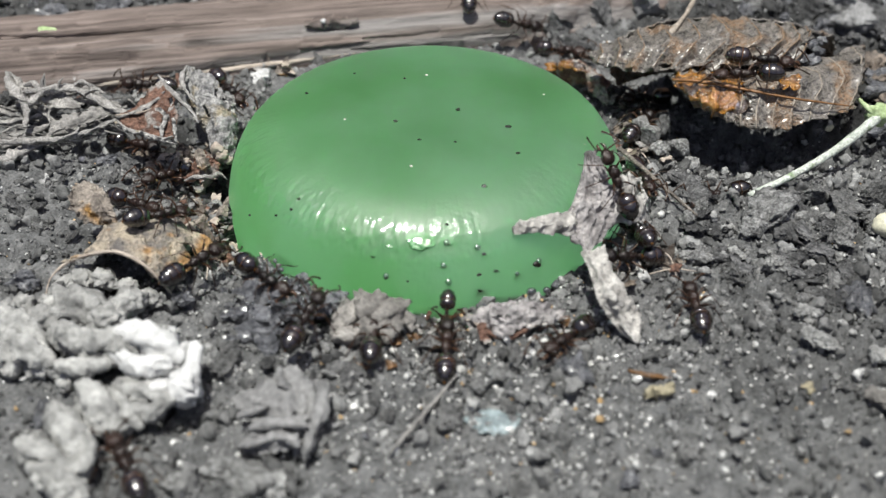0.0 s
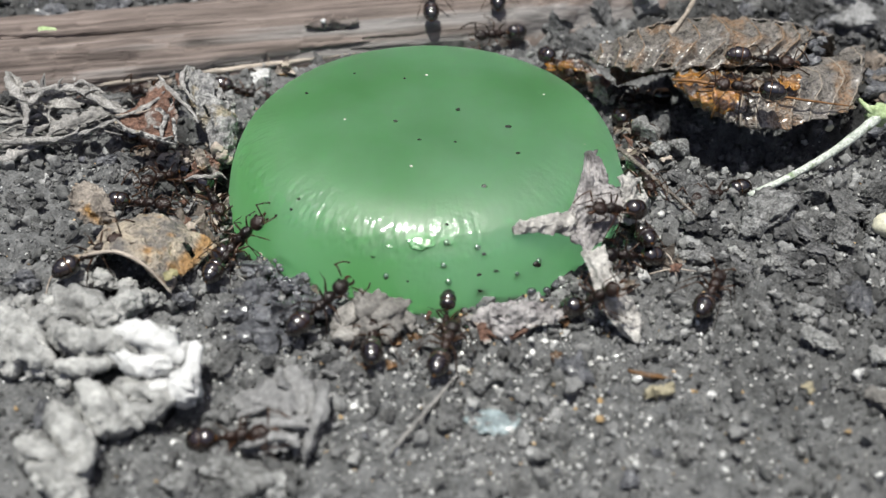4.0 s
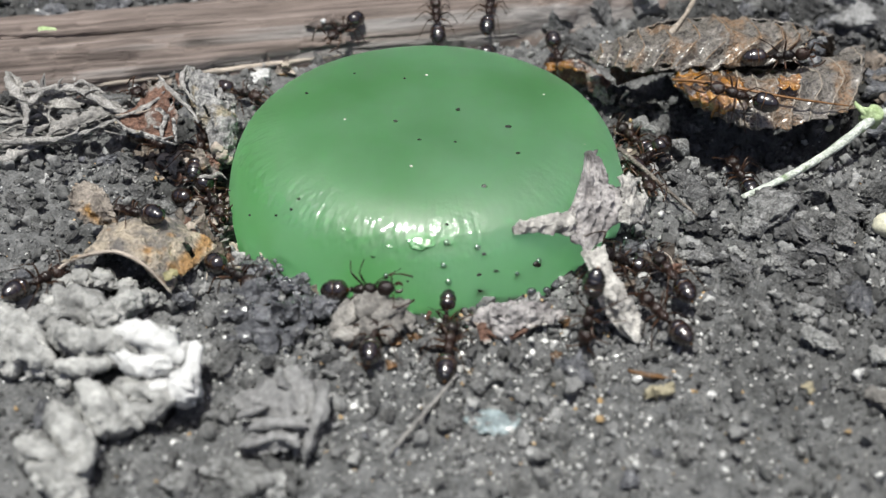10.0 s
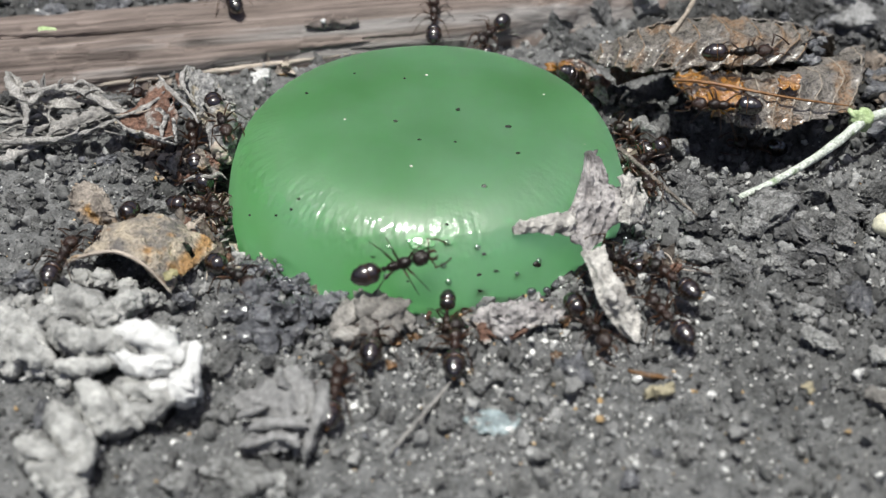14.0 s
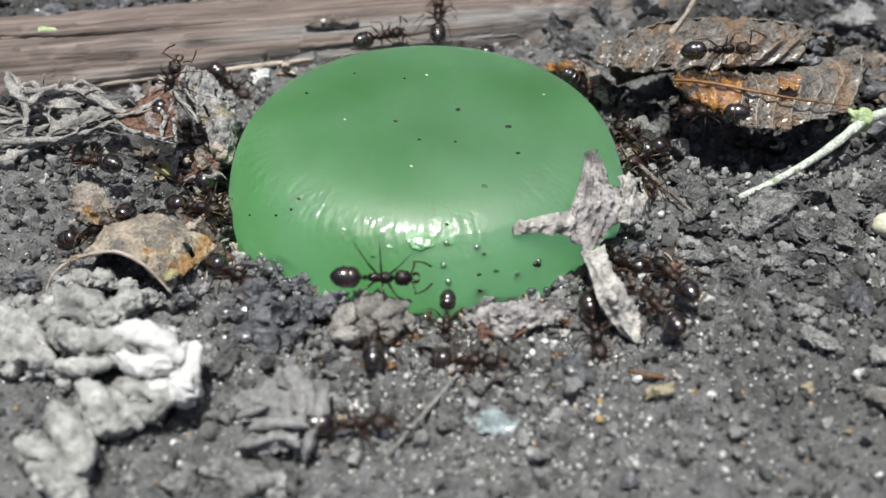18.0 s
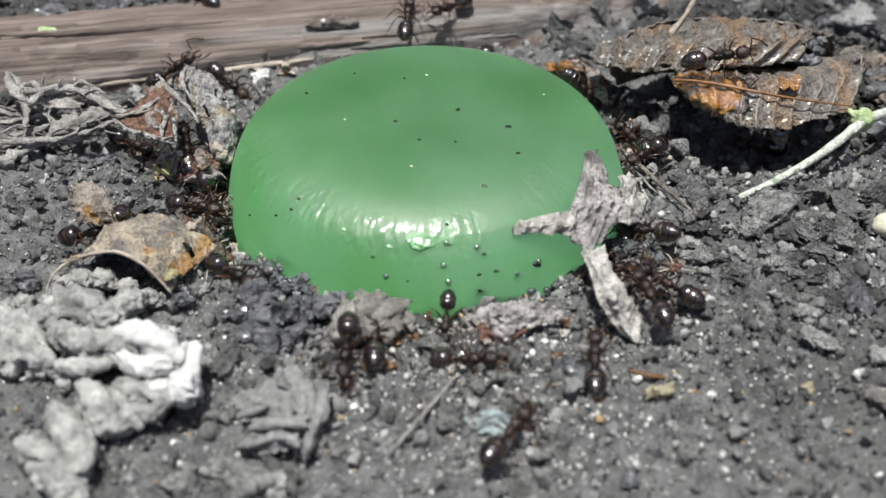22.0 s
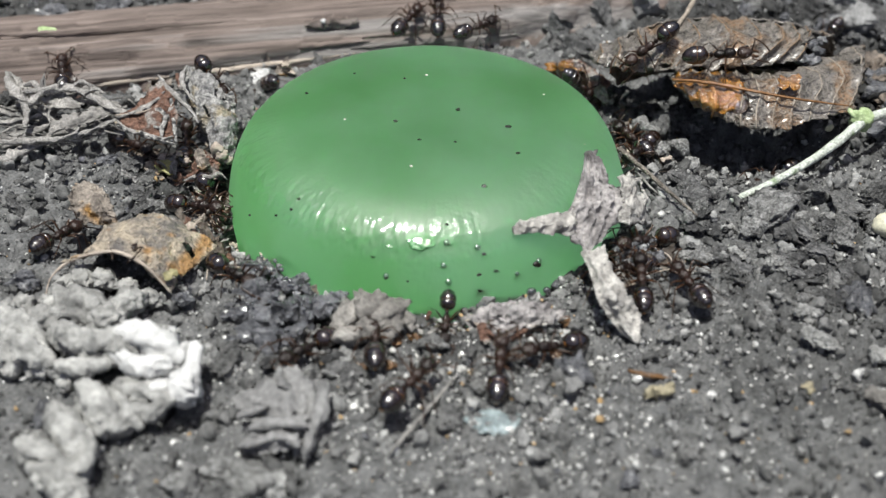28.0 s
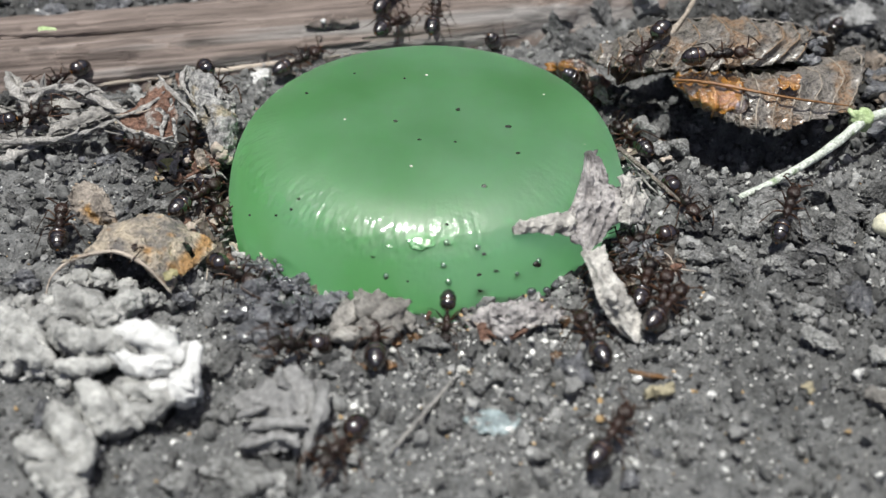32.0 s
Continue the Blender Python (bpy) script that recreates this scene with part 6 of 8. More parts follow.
# ---- loose soil: clods one by one, then grit ----
def build_soil_clods():
    rng = random.Random(33)
    kinds = []
    for k in range(16):
        bm = bmesh.new()
        chunk(bm, (0, 0, 0), (1.1, rng.uniform(0.75, 1.05), rng.uniform(0.55, 0.8)), rng, 4, 9, 0.13)
        mesh = bpy.data.meshes.new("soil_clod")
        bm.to_mesh(mesh)
        bm.free()
        mesh.transform(Matrix.Scale(MM, 4))
        mesh.materials.append(CLOD)
        mesh.polygons.foreach_set("use_smooth", [True] * len(mesh.polygons))
        kinds.append(mesh)
    made = 0
    while made < 190:
        x, y = rng.uniform(-30, 38), rng.uniform(-20, 46)
        if math.hypot(x - GEL_AT[0], y - GEL_AT[1]) < 13.2 or (rng.random() > 0.25 + 0.02 * (x + 30)):
            continue
        r = rng.choice((0.35, 0.45, 0.45, 0.55, 0.7, 0.9))
        ob = new("soil_clod", rng.choice(kinds))
        ob.matrix_basis = P(x, y, ground(x, y) + 0.2 * r, rng.uniform(-25, 25), rng.uniform(-25, 25), rng.uniform(0, 360)) @ Matrix.Scale(r, 4)
        tagged(ob, "crumbly grey soil clod on the ground", "soil clod", "soil clods")
        made += 1
    # thin flakes of the broken soil crust
    flakes = []
    for k in range(8):
        bm = bmesh.new()
        chunk(bm, (0, 0, 0), (1.05, rng.uniform(0.5, 0.95), rng.uniform(0.2, 0.36)), rng, 4, 9, 0.12)
        mesh = bpy.data.meshes.new("soil_flake")
        bm.to_mesh(mesh)
        bm.free()
        mesh.transform(Matrix.Scale(MM, 4))
        mesh.materials.append(FLAKE)
        mesh.polygons.foreach_set("use_smooth", [True] * len(mesh.polygons))
        flakes.append(mesh)
    for a, b, n in (((-31.24, 10.61), (-18.96, 0.63), 14), ((15.86, 12.42), (18.44, -2.18), 46), ((21.07, 6.83), (25.46, -6.34), 64), ((-20.79, 9.55), (-16.43, 2.41), 12), ((-12.24, -8.75), (-4.97, -12.76), 14)):
        for k in range(n):
            x, y, r = rng.uniform(a[0], b[0]), rng.uniform(b[1], a[1]), rng.choice((0.4, 0.5, 0.6, 0.8, 1.1))
            ob = new("soil_flake", rng.choice(flakes))
            ob.matrix_basis = P(x, y, ground(x, y) + 0.22, rng.uniform(-30, 30), rng.uniform(-30, 30), rng.uniform(0, 360)) @ Matrix.Scale(r, 4)
            tagged(ob, "thin angular flake of grey soil crust", "soil flake", "soil flakes")


build_soil_clods()


def build_grit(name, label, count, sizes, material, seed, sub, edge=None, front=0.0, east=0.0):
    """Loose grains too many to count, as one body."""
    rng = random.Random(seed)
    bases = []
    for k in range(12):
        bm = bmesh.new()
        chunk(bm, (0, 0, 0), (1, rng.uniform(0.65, 1), rng.uniform(0.55, 0.9)), rng, sub, 7, 0.05 if sub < 3 else 0.12)
        bases.append((np.array([v.co[:] for v in bm.verts]), np.array([[v.index for v in f.verts] for f in bm.faces])))
        bm.free()
    vs, fs, n, made = [], [], 0, 0
    while made < count:
        if edge and rng.random() < edge:
            a, d = rng.uniform(0, 2 * math.pi), 12.2 + abs(rng.gauss(0, 1.6))
            x, y = GEL_AT[0] + d * math.cos(a), GEL_AT[1] + d * math.sin(a)
        elif rng.random() < east:
            x, y = rng.uniform(12, 33), rng.uniform(-13, 11)
        elif rng.random() < front:
            x, y = rng.gauss(3, 8), rng.uniform(-19, -6)
        else:
            y = rng.uniform(-22.5, 44)
            w = 21 + (y + 22.5) * 0.32
            x = rng.uniform(-w, w)
        if math.hypot(x - GEL_AT[0], y - GEL_AT[1]) < 12.0:
            continue
        r = sizes[0] * (sizes[1] / sizes[0]) ** (rng.random() ** (2.2 if y > -5 else 3.2))
        v, f = rng.choice(bases)
        turn = np.array(Euler((rng.uniform(0, 6), rng.uniform(0, 6), rng.uniform(0, 6))).to_matrix())
        vs.append(v @ turn.T * r + (x, y, ground(x, y) + crumb(x, y) + 0.35 * r))
        fs.append(f + n)
        n += len(v)
        made += 1
    mesh = bpy.data.meshes.new(name)
    mesh.from_pydata(np.concatenate(vs).tolist(), [], np.concatenate(fs).tolist())
    ob = finish(name, mesh, material, smooth=sub > 2 or material is QUARTZ)
    return tagged(ob, label, "grit", kind="stuff")


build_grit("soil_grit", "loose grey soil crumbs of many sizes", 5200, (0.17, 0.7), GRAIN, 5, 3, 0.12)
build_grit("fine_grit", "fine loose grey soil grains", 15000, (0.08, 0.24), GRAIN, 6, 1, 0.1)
build_grit("quartz_grit", "tiny glittering white quartz grains in the soil", 3600, (0.06, 0.16), QUARTZ, 7, 2, 0.12, 0.35)
build_grit("white_grit", "small whitish and clear grains lying on the soil", 620, (0.13, 0.36), QUARTZ, 17, 2, 0.06, 0.6)
build_grit("pale_grit", "pale grey angular crumbs of dry soil", 700, (0.16, 0.55), PALE_GRAIN, 23, 3, 0.15, 0.15, 0.5)
build_grit("dark_grit", "dark bluish damp soil crumbs", 420, (0.15, 0.5), CHAR, 9, 2, 0.1)
build_grit("ochre_grit", "tiny ochre and rusty grains in the soil", 420, (0.08, 0.28), AMBER_GRAIN, 8, 2, 0.3, 0.3)

def build_yellow():
    scrap = place("petal_scrap", P(*(-19.35, 9.13), ground(*(-19.35, 9.13)) + 0.2), "small yellow-green petal scrap dragged by an ant", "petal scrap")
    c = Vector((*(-19.35, 9.13), ground(*(-19.35, 9.13)) + 0.35))
    cage = [[c + Vector((i * 0.8, j * 0.55 + i * 0.1, 0.25 * (1 - i * i) + 0.2 * j)) for i in (-1, 0, 1)] for j in (-1, 0, 1)]
    part("blade", sheet(cage, 0.12, 0.15, 0.25, 18, 12, 3.0), YELLOW, scrap)
    bit = place("husk_bit", P(*(-19.80, 8.10), 0), "tiny ochre husk bit on the soil", "husk bit")
    c = Vector((*(-19.80, 8.10), ground(*(-19.80, 8.10)) + 0.2))
    bm = bmesh.new()
    chunk(bm, c, (0.45, 0.35, 0.3), random.Random(3), 3)
    part("husk", bm, AMBER_GRAIN, bit)
    rng = random.Random(77)
    # dark clods tone down the ground; by leaf and fibres they paint shade
    for a, b, n in (((-38.70, 33.38), (-13.02, 36.45), 16), ((28.06, 28.66), (38.26, 30.16), 44), ((29.62, 33.28), (39.41, 33.81), 40), ((-30.91, 10.82), (-21.44, 9.83), 5), ((33.32, 22.12), (33.47, 16.25), 26), ((19.13, 33.81), (30.98, 34.90), 10), ((32.60, 20.38), (32.11, 13.17), 6)):
        for k in range(n):
            u, r = rng.random(), rng.uniform(0.5, 1.7)
            x, y = a[0] + (b[0] - a[0]) * u, a[1] + (b[1] - a[1]) * u + rng.gauss(0, 1.5)
            bm = bmesh.new()
            chunk(bm, (0, 0, 0), (r, r * 0.8, r * 0.6), rng, 4, 9, 0.12)
            ob = part("soil_clod", bm, rng.choice((CHAR, FLAKE, CHAR, FLAKE) if n < 26 or n > 30 else (LITTER, CHAR)), smooth=False)
            ob.matrix_basis = P(x, y, ground(x, y) + r * 0.15, 0, 0, rng.uniform(0, 360))
            tagged(ob, "dark soil clod behind the litter", "soil clod", "soil clods")
    return scrap


PETAL = build_yellow()

# ---- ants ----
def ball(bm, c, r, n=2, taper=0.0):
    for v in bmesh.ops.create_icosphere(bm, subdivisions=n, radius=1.0)["verts"]:
        d = v.co.copy()
        k = 1 + taper * d.x
        v.co = Vector((c[0] + d.x * r[0], c[1] + d.y * r[1] * k, c[2] + d.z * r[2] * k))


def build_ant():
    """One worker ant in its own space: it faces +x, and its feet stand at z = 0."""
    ant = place("ant", Matrix.Identity(4), "glossy dark brown worker ant feeding beside the gel", "ant", "ants round the gel")
    bm = bmesh.new()
    tube(bm, [(-0.95, 0, 1.14), (-1.9, 0, 1.16), (-2.82, 0, 0.98)], (0.13, 0.42, 0.585, 0.6, 0.48, 0.27, 0.05), 20, 20)
    gaster = part("gaster", bm, ANT_BAND, ant, "amber-brown gaster under black shells")
    for a, b, r in ((-0.98, -1.68, (0.16, 0.5, 0.615, 0.625)), (-1.66, -2.1, (0.595, 0.635, 0.655, 0.645)), (-2.1, -2.46, (0.575, 0.56, 0.53, 0.485)), (-2.46, -2.76, (0.42, 0.37, 0.29, 0.12))):
        bm = bmesh.new()
        drop = [1.15 - 0.2 * max(0.0, -x - 1.8) ** 1.3 for x in (a, (a + b) / 2, b)]
        tube(bm, [(a, 0, drop[0] + 0.02), ((a + b) / 2, 0, drop[1] + 0.02), (b, 0, drop[2] + 0.02)], r, 10, 20)
        part("tergite", bm, ANT_DARK, gaster, "glossy black-brown shell")
    bm = bmesh.new()
    ball(bm, (-0.78, 0, 1.12), (0.16, 0.17, 0.27), 2)
    part("petiole", bm, ANT_BROWN, ant)
    bm = bmesh.new()
    ball(bm, (-0.2, 0, 1.1), (0.48, 0.3, 0.33), 2, 0.1)
    ball(bm, (0.45, 0, 1.18), (0.48, 0.37, 0.38), 2, -0.1)
    part("thorax", bm, ANT_BROWN, ant)
    bm = bmesh.new()
    ball(bm, (1.45, 0, 1.12), (0.54, 0.46, 0.37), 3, -0.22)
    head = part("head", bm, ANT_BROWN, ant, "dark brown head")
    for s in (-1, 1):
        bm = bmesh.new()
        ball(bm, (1.6, s * 0.4, 1.25), (0.13, 0.06, 0.11), 2)
        part("eye", bm, ANT_DARK, head)
        bm = bmesh.new()
        tube(bm, [(1.95, s * 0.2, 1.02), (2.25, s * 0.24, 0.92), (2.4, s * 0.06, 0.86)], (0.1, 0.09, 0.02), 8, 6)
        part("mandible", bm, ANT_LEG, head)
        bm = bmesh.new()
        tube(bm, [(1.9, s * 0.24, 1.2), (2.05, s * 0.75, 1.55), (2.02, s * 0.95, 1.62)], (0.05, 0.05, 0.05), 10, 5)
        tube(bm, [(2.02, s * 0.95, 1.62), (2.6, s * 0.85, 1.25), (3.05, s * 0.6, 0.8)], (0.045, 0.05, 0.065), 10, 5)
        part("antenna", bm, ANT_LEG, head)
    for k, (x, fx, fy) in enumerate(((0.55, 1.75, 1.5), (0.2, 0.25, 2.0), (-0.15, -1.7, 1.75))):
        for s in (-1, 1):
            hip = Vector((x, s * 0.22, 0.95))
            foot = Vector((fx, s * fy, 0.02))
            knee = hip.lerp(foot, 0.42) + Vector((0, 0, 0.85))
            shin = hip.lerp(foot, 0.86) + Vector((0, 0, 0.08))
            bm = bmesh.new()
            tube(bm, [hip, hip.lerp(knee, 0.55) + Vector((0, 0, 0.06)), knee], (0.055, 0.07, 0.034), 8, 6)
            tube(bm, [knee, knee.lerp(shin, 0.5) + Vector((0, 0, 0.04)), shin], (0.03, 0.036, 0.024), 8, 6)
            tube(bm, [shin, shin.lerp(foot, 0.5) - Vector((0, 0, 0.02)), foot], (0.024, 0.02, 0.014), 6, 5)
            part("leg", bm, ANT_LEG, ant)
    return ant


FIRST = build_ant()
FIRST.scale = (0.98, 0.98, 0.98)
ANTS = {}
for k_, n_ in enumerate("a1 a2 a3 a4 a5 a6 a7 a9 a10 a11 b1 b2 b3 b5 b6 c1 c2 c3 c4 c5 c7 d1 d2 d3 d4 d5 e1 e2 e3 e4 e6 e8 c8 a12 a13".split()):
    ANTS[n_] = FIRST if k_ == 0 else copy_thing(FIRST, Matrix.Identity(4))
for n_, label_ in {"a1": "dark brown ant with a shiny gaster licking the wet amber leaf", "a2": "dark grey-brown ant in the fold of the curled leaf", "e3": "dark ant with a bead-like gaster climbing over the gel",
                   "d1": "dark ant with a large glossy brown gaster on the tan leaf", "e6": "dark brown ant walking over the bare soil", "b6": "dark brown ant walking along the wooden stick",
                   "b1": "dark brown ant standing on the wooden stick", "b5": "dark brown ant standing on the wooden stick", "e2": "reddish brown ant with a glossy black gaster before the gel"}.items():
    ANTS[n_]["label"] = label_
ANTS["e4"].scale = (0.74, 0.74, 0.74)
ANTS["e4"]["label"] = "small dark ant with a bead-like gaster at the gel's foot"



def crawl(ant, rows):
    """Key an ant along its rows; its legs step while it goes, and its feelers never rest."""
    walk(ant, rows)
    rng = random.Random(len(rows) * 7 + int(abs(rows[0][1].translation.x) * 1e5))
    beat, t = [(0.0, 0)], 0.0
    for (t0, a), (t1, b) in zip(rows, rows[1:]):
        d = (b.translation - a.translation).length / MM
        if d / (t1 - t0) > 0.9:
            n = max(2, min(int((t1 - t0) / 0.12), int(d / 0.55) + 1))
            beat += [(t0 + (t1 - t0) * (k + 1) / (n + 1), 1 if k % 2 else -1) for k in range(n)]
    beat = [b for k, b in enumerate(beat) if k == 0 or b[0] - beat[k - 1][0] > 0.05] + [(32.0, 0)]
    legs = [c for c in ant.children if c.name.startswith("leg")]
    for k, leg in enumerate(legs):
        side = 1 if (k // 2 + k) % 2 else -1
        walk(leg, [(t, P(0, 0, 0.1 if s * side > 0 else 0, 0, 0, s * side * (13 if k % 2 else -13))) for t, s in beat])
    head = [c for c in ant.children if c.name.startswith("head")][0]
    for k, feeler in enumerate(c for c in head.children if c.name.startswith("antenna")):
        keys, t = [(0.0, P(0, 0, 0))], 0.0
        while t < 30.5:
            t += rng.uniform(0.35, 1.3)
            a = rng.uniform(-7, 7)
            keys.append((t, P(0, 0, 0, rng.uniform(-5, 5), 0, a)))
        walk(feeler, keys + [(32.0, P(0, 0, 0))])


def motions():
    S = PLANT_STEM.matrix_basis.copy()
    T = Matrix.Translation
    Y = PETAL.matrix_basis.copy()
    away = T(Vector((-18.52, 13.39, -1.20)) * MM - Vector((-19.35, 9.13, 0.00)) * MM)
    walk(PETAL, [(0, away @ Y), (13.4, away @ Y), (14.5, T(Vector((0.4, 0.3, 0)) * MM) @ Y), (18, Y), (25.5, Y), (28, T(Vector((0.2, 0.1, 0)) * MM) @ Y), (30, T(Vector((0.5, 0.3, 0)) * MM) @ Y), (32, T(Vector((0.4, 0.3, 0)) * MM) @ Y)])
    walk(PLANT_STEM, [(0, S), (8, S), (8.6, T(Vector((19.98, 5.59, 0.00)) * MM - Vector((20.28, 5.78, 0.00)) * MM) @ S), (10, T(Vector((19.78, 5.53, 0.00)) * MM - Vector((20.28, 5.78, 0.00)) * MM) @ S),
                      (10.8, T(Vector((18.99, 5.14, 0.00)) * MM - Vector((20.28, 5.78, 0.00)) * MM) @ S), (32, T(Vector((18.99, 5.14, 0.00)) * MM - Vector((20.28, 5.78, 0.00)) * MM) @ S)])
    crawl(ANTS["a1"], [(0, P(20.14, 11.06, 5.12, -4, 8, 169)), (1, P(20.01, 10.72, 5.15, -2, 5, 168)), (2, P(20.07, 10.23, 5.30, -20, 2, 166)), (3, P(19.93, 10.07, 5.19, -24, 0, 165)), (3.5, P(19.90, 9.90, 5.18, -28, -1, 164)), (5.5, P(19.78, 9.77, 5.12, -24, 1, 166)), (6, P(19.79, 9.81, 4.99, -23, -1, 165)), (7, P(19.86, 9.93, 4.97, -32, 2, 166)), (8, P(19.73, 9.87, 4.89, -32, -2, 164)), (9, P(19.58, 9.70, 4.58, -28, -7, 161)), (10, P(19.50, 9.86, 4.79, -36, -8, 160)), (11, P(19.89, 10.40, 4.50, -29, -25, 150)), (12, P(19.63, 9.66, 4.23, -33, 3, 167)), (13, P(19.02, 9.89, 4.27, -46, 4, 168)), (14, P(18.63, 10.06, 3.83, -35, 4, 168)), (14.5, P(18.25, 9.70, 4.01, -34, 3, 168)), (16.5, P(18.58, 10.50, 3.14, -33, 8, 171)), (17, P(18.24, 10.50, 2.96, -30, 8, 171)), (18, P(18.01, 10.68, 3.03, -40, 4, 170)), (19, P(17.85, 10.12, 2.92, -24, 9, 172)), (20, P(17.98, 10.77, 2.78, -43, 7, 171)), (21, P(18.12, 10.29, 2.93, -38, 12, 174)), (22, P(21.57, 11.53, 2.86, -33, -43, 141)), (23, P(24.49, 10.90, 5.27, 17, -33, 50)), (24, P(28.80, 15.54, 4.90, 2, -10, 44)), (24.5, P(31.38, 23.51, 1.53, -62, 36, 98)), (25, P(32.64, 28.18, -0.03, -126, 83, 152)), (25.5, P(29.68, 23.61, 1.28, -23, 18, -126)), (28, P(31.61, 28.86, -0.44, -109, 72, 140)), (32, P(31.61, 28.86, -0.44, -109, 72, 140))])
    crawl(ANTS["a2"], [(0, P(21.79, 12.85, 5.41, 17, 3, -9)), (8, P(21.79, 12.85, 5.41, 17, 3, -9)), (8.5, P(24.38, 14.28, 4.61, 38, 16, -38)), (9, P(26.96, 15.72, 3.82, 59, 28, -68)), (10, P(23.41, 14.99, 5.37, 60, -6, -2)), (11, P(21.63, 12.89, 5.81, 18, -4, -12)), (12, P(20.70, 13.15, 5.87, 25, -12, -12)), (14, P(20.49, 13.06, 5.94, 22, -10, -13)), (16.5, P(19.76, 13.42, 5.91, 22, 1, 13)), (17, P(19.46, 13.55, 6.14, 32, -13, -10)), (18, P(19.08, 13.48, 6.16, 37, -10, -12)), (19, P(19.19, 12.95, 5.92, 21, -11, -11)), (20, P(19.05, 12.88, 5.83, 34, -14, -10)), (21, P(19.13, 12.94, 5.94, 33, -14, -9)), (22, P(19.06, 13.04, 5.94, 38, -16, -8)), (25.5, P(19.06, 13.04, 5.94, 38, -16, -8)), (28, P(19.09, 12.90, 5.85, 21, -10, -11)), (29, P(18.97, 13.42, 5.78, 31, -8, -1)), (32, P(18.82, 13.46, 5.61, 25, -3, 6))])
    crawl(ANTS["a3"], [(0, P(31.86, 62.11, -1.09, 7, 41, -147)), (18, P(31.86, 62.11, -1.09, 7, 41, -147)), (19.2, P(28.44, 49.94, -1.65, -3, 45, -119)), (19.6, P(26.14, 41.91, -0.80, -7, 6, -194)), (20, P(23.83, 33.89, 0.04, -11, -32, 91)), (21, P(23.83, 42.34, 0.09, -14, -15, 106)), (22.25, P(24.16, 47.67, -0.56, -3, 15, 176)), (23.5, P(24.48, 53.01, -1.20, 7, 46, -113)), (24.6, P(20.39, 33.70, 0.51, -6, 36, -99)), (24.8, P(20.33, 33.12, -0.23, -16, 40, -161)), (25, P(20.27, 32.54, -0.96, -26, 45, 138)), (25.25, P(17.72, 23.77, 2.28, -11, 31, 184)), (25.5, P(15.16, 14.99, 5.52, 4, 16, -131)), (28, P(14.44, 15.09, 5.30, -16, 29, -155)), (29, P(14.44, 14.66, 5.39, -4, 26, -140)), (30, P(14.33, 14.93, 5.35, -17, 38, -160)), (31, P(14.21, 15.17, 5.11, -8, 26, -144)), (32, P(14.21, 15.19, 5.14, -4, 27, -143))])
    crawl(ANTS["a4"], [(0, P(17.89, 5.94, -0.87, -17, 0, -164)), (3.5, P(17.92, 5.70, -0.79, -11, 1, -161)), (5.5, P(17.88, 6.01, -0.77, -21, -4, -163)), (6, P(17.83, 5.83, -0.61, -21, -11, -158)), (7, P(17.50, 5.75, -0.55, -18, -8, -156)), (7.5, P(18.29, 6.03, -0.20, -11, -3, -212)), (8, P(19.08, 6.30, 0.14, -4, 2, 91)), (9, P(20.15, 8.12, -0.91, -31, -3, 91)), (10, P(20.35, 7.79, -0.56, -19, -0, 99)), (10.5, P(22.09, 9.84, -1.08, 18, -23, 16)), (11, P(23.83, 11.88, -1.60, 55, -47, -67)), (11.33, P(23.24, 12.50, -1.61, 23, -37, -100)), (11.67, P(22.65, 13.12, -1.62, -8, -27, -132)), (12, P(22.05, 13.74, -1.62, -39, -17, -164)), (25, P(22.05, 13.74, -1.62, -39, -17, -164)), (28, P(22.44, 9.31, -1.71, -22, 3, -146)), (29, P(22.52, 9.93, -1.57, -33, -8, -152)), (30, P(23.76, 11.44, -1.90, -43, 15, 141)), (31, P(22.72, 4.58, 0.51, 5, -13, 83)), (32, P(21.61, 2.11, 0.76, 8, -17, 65))])
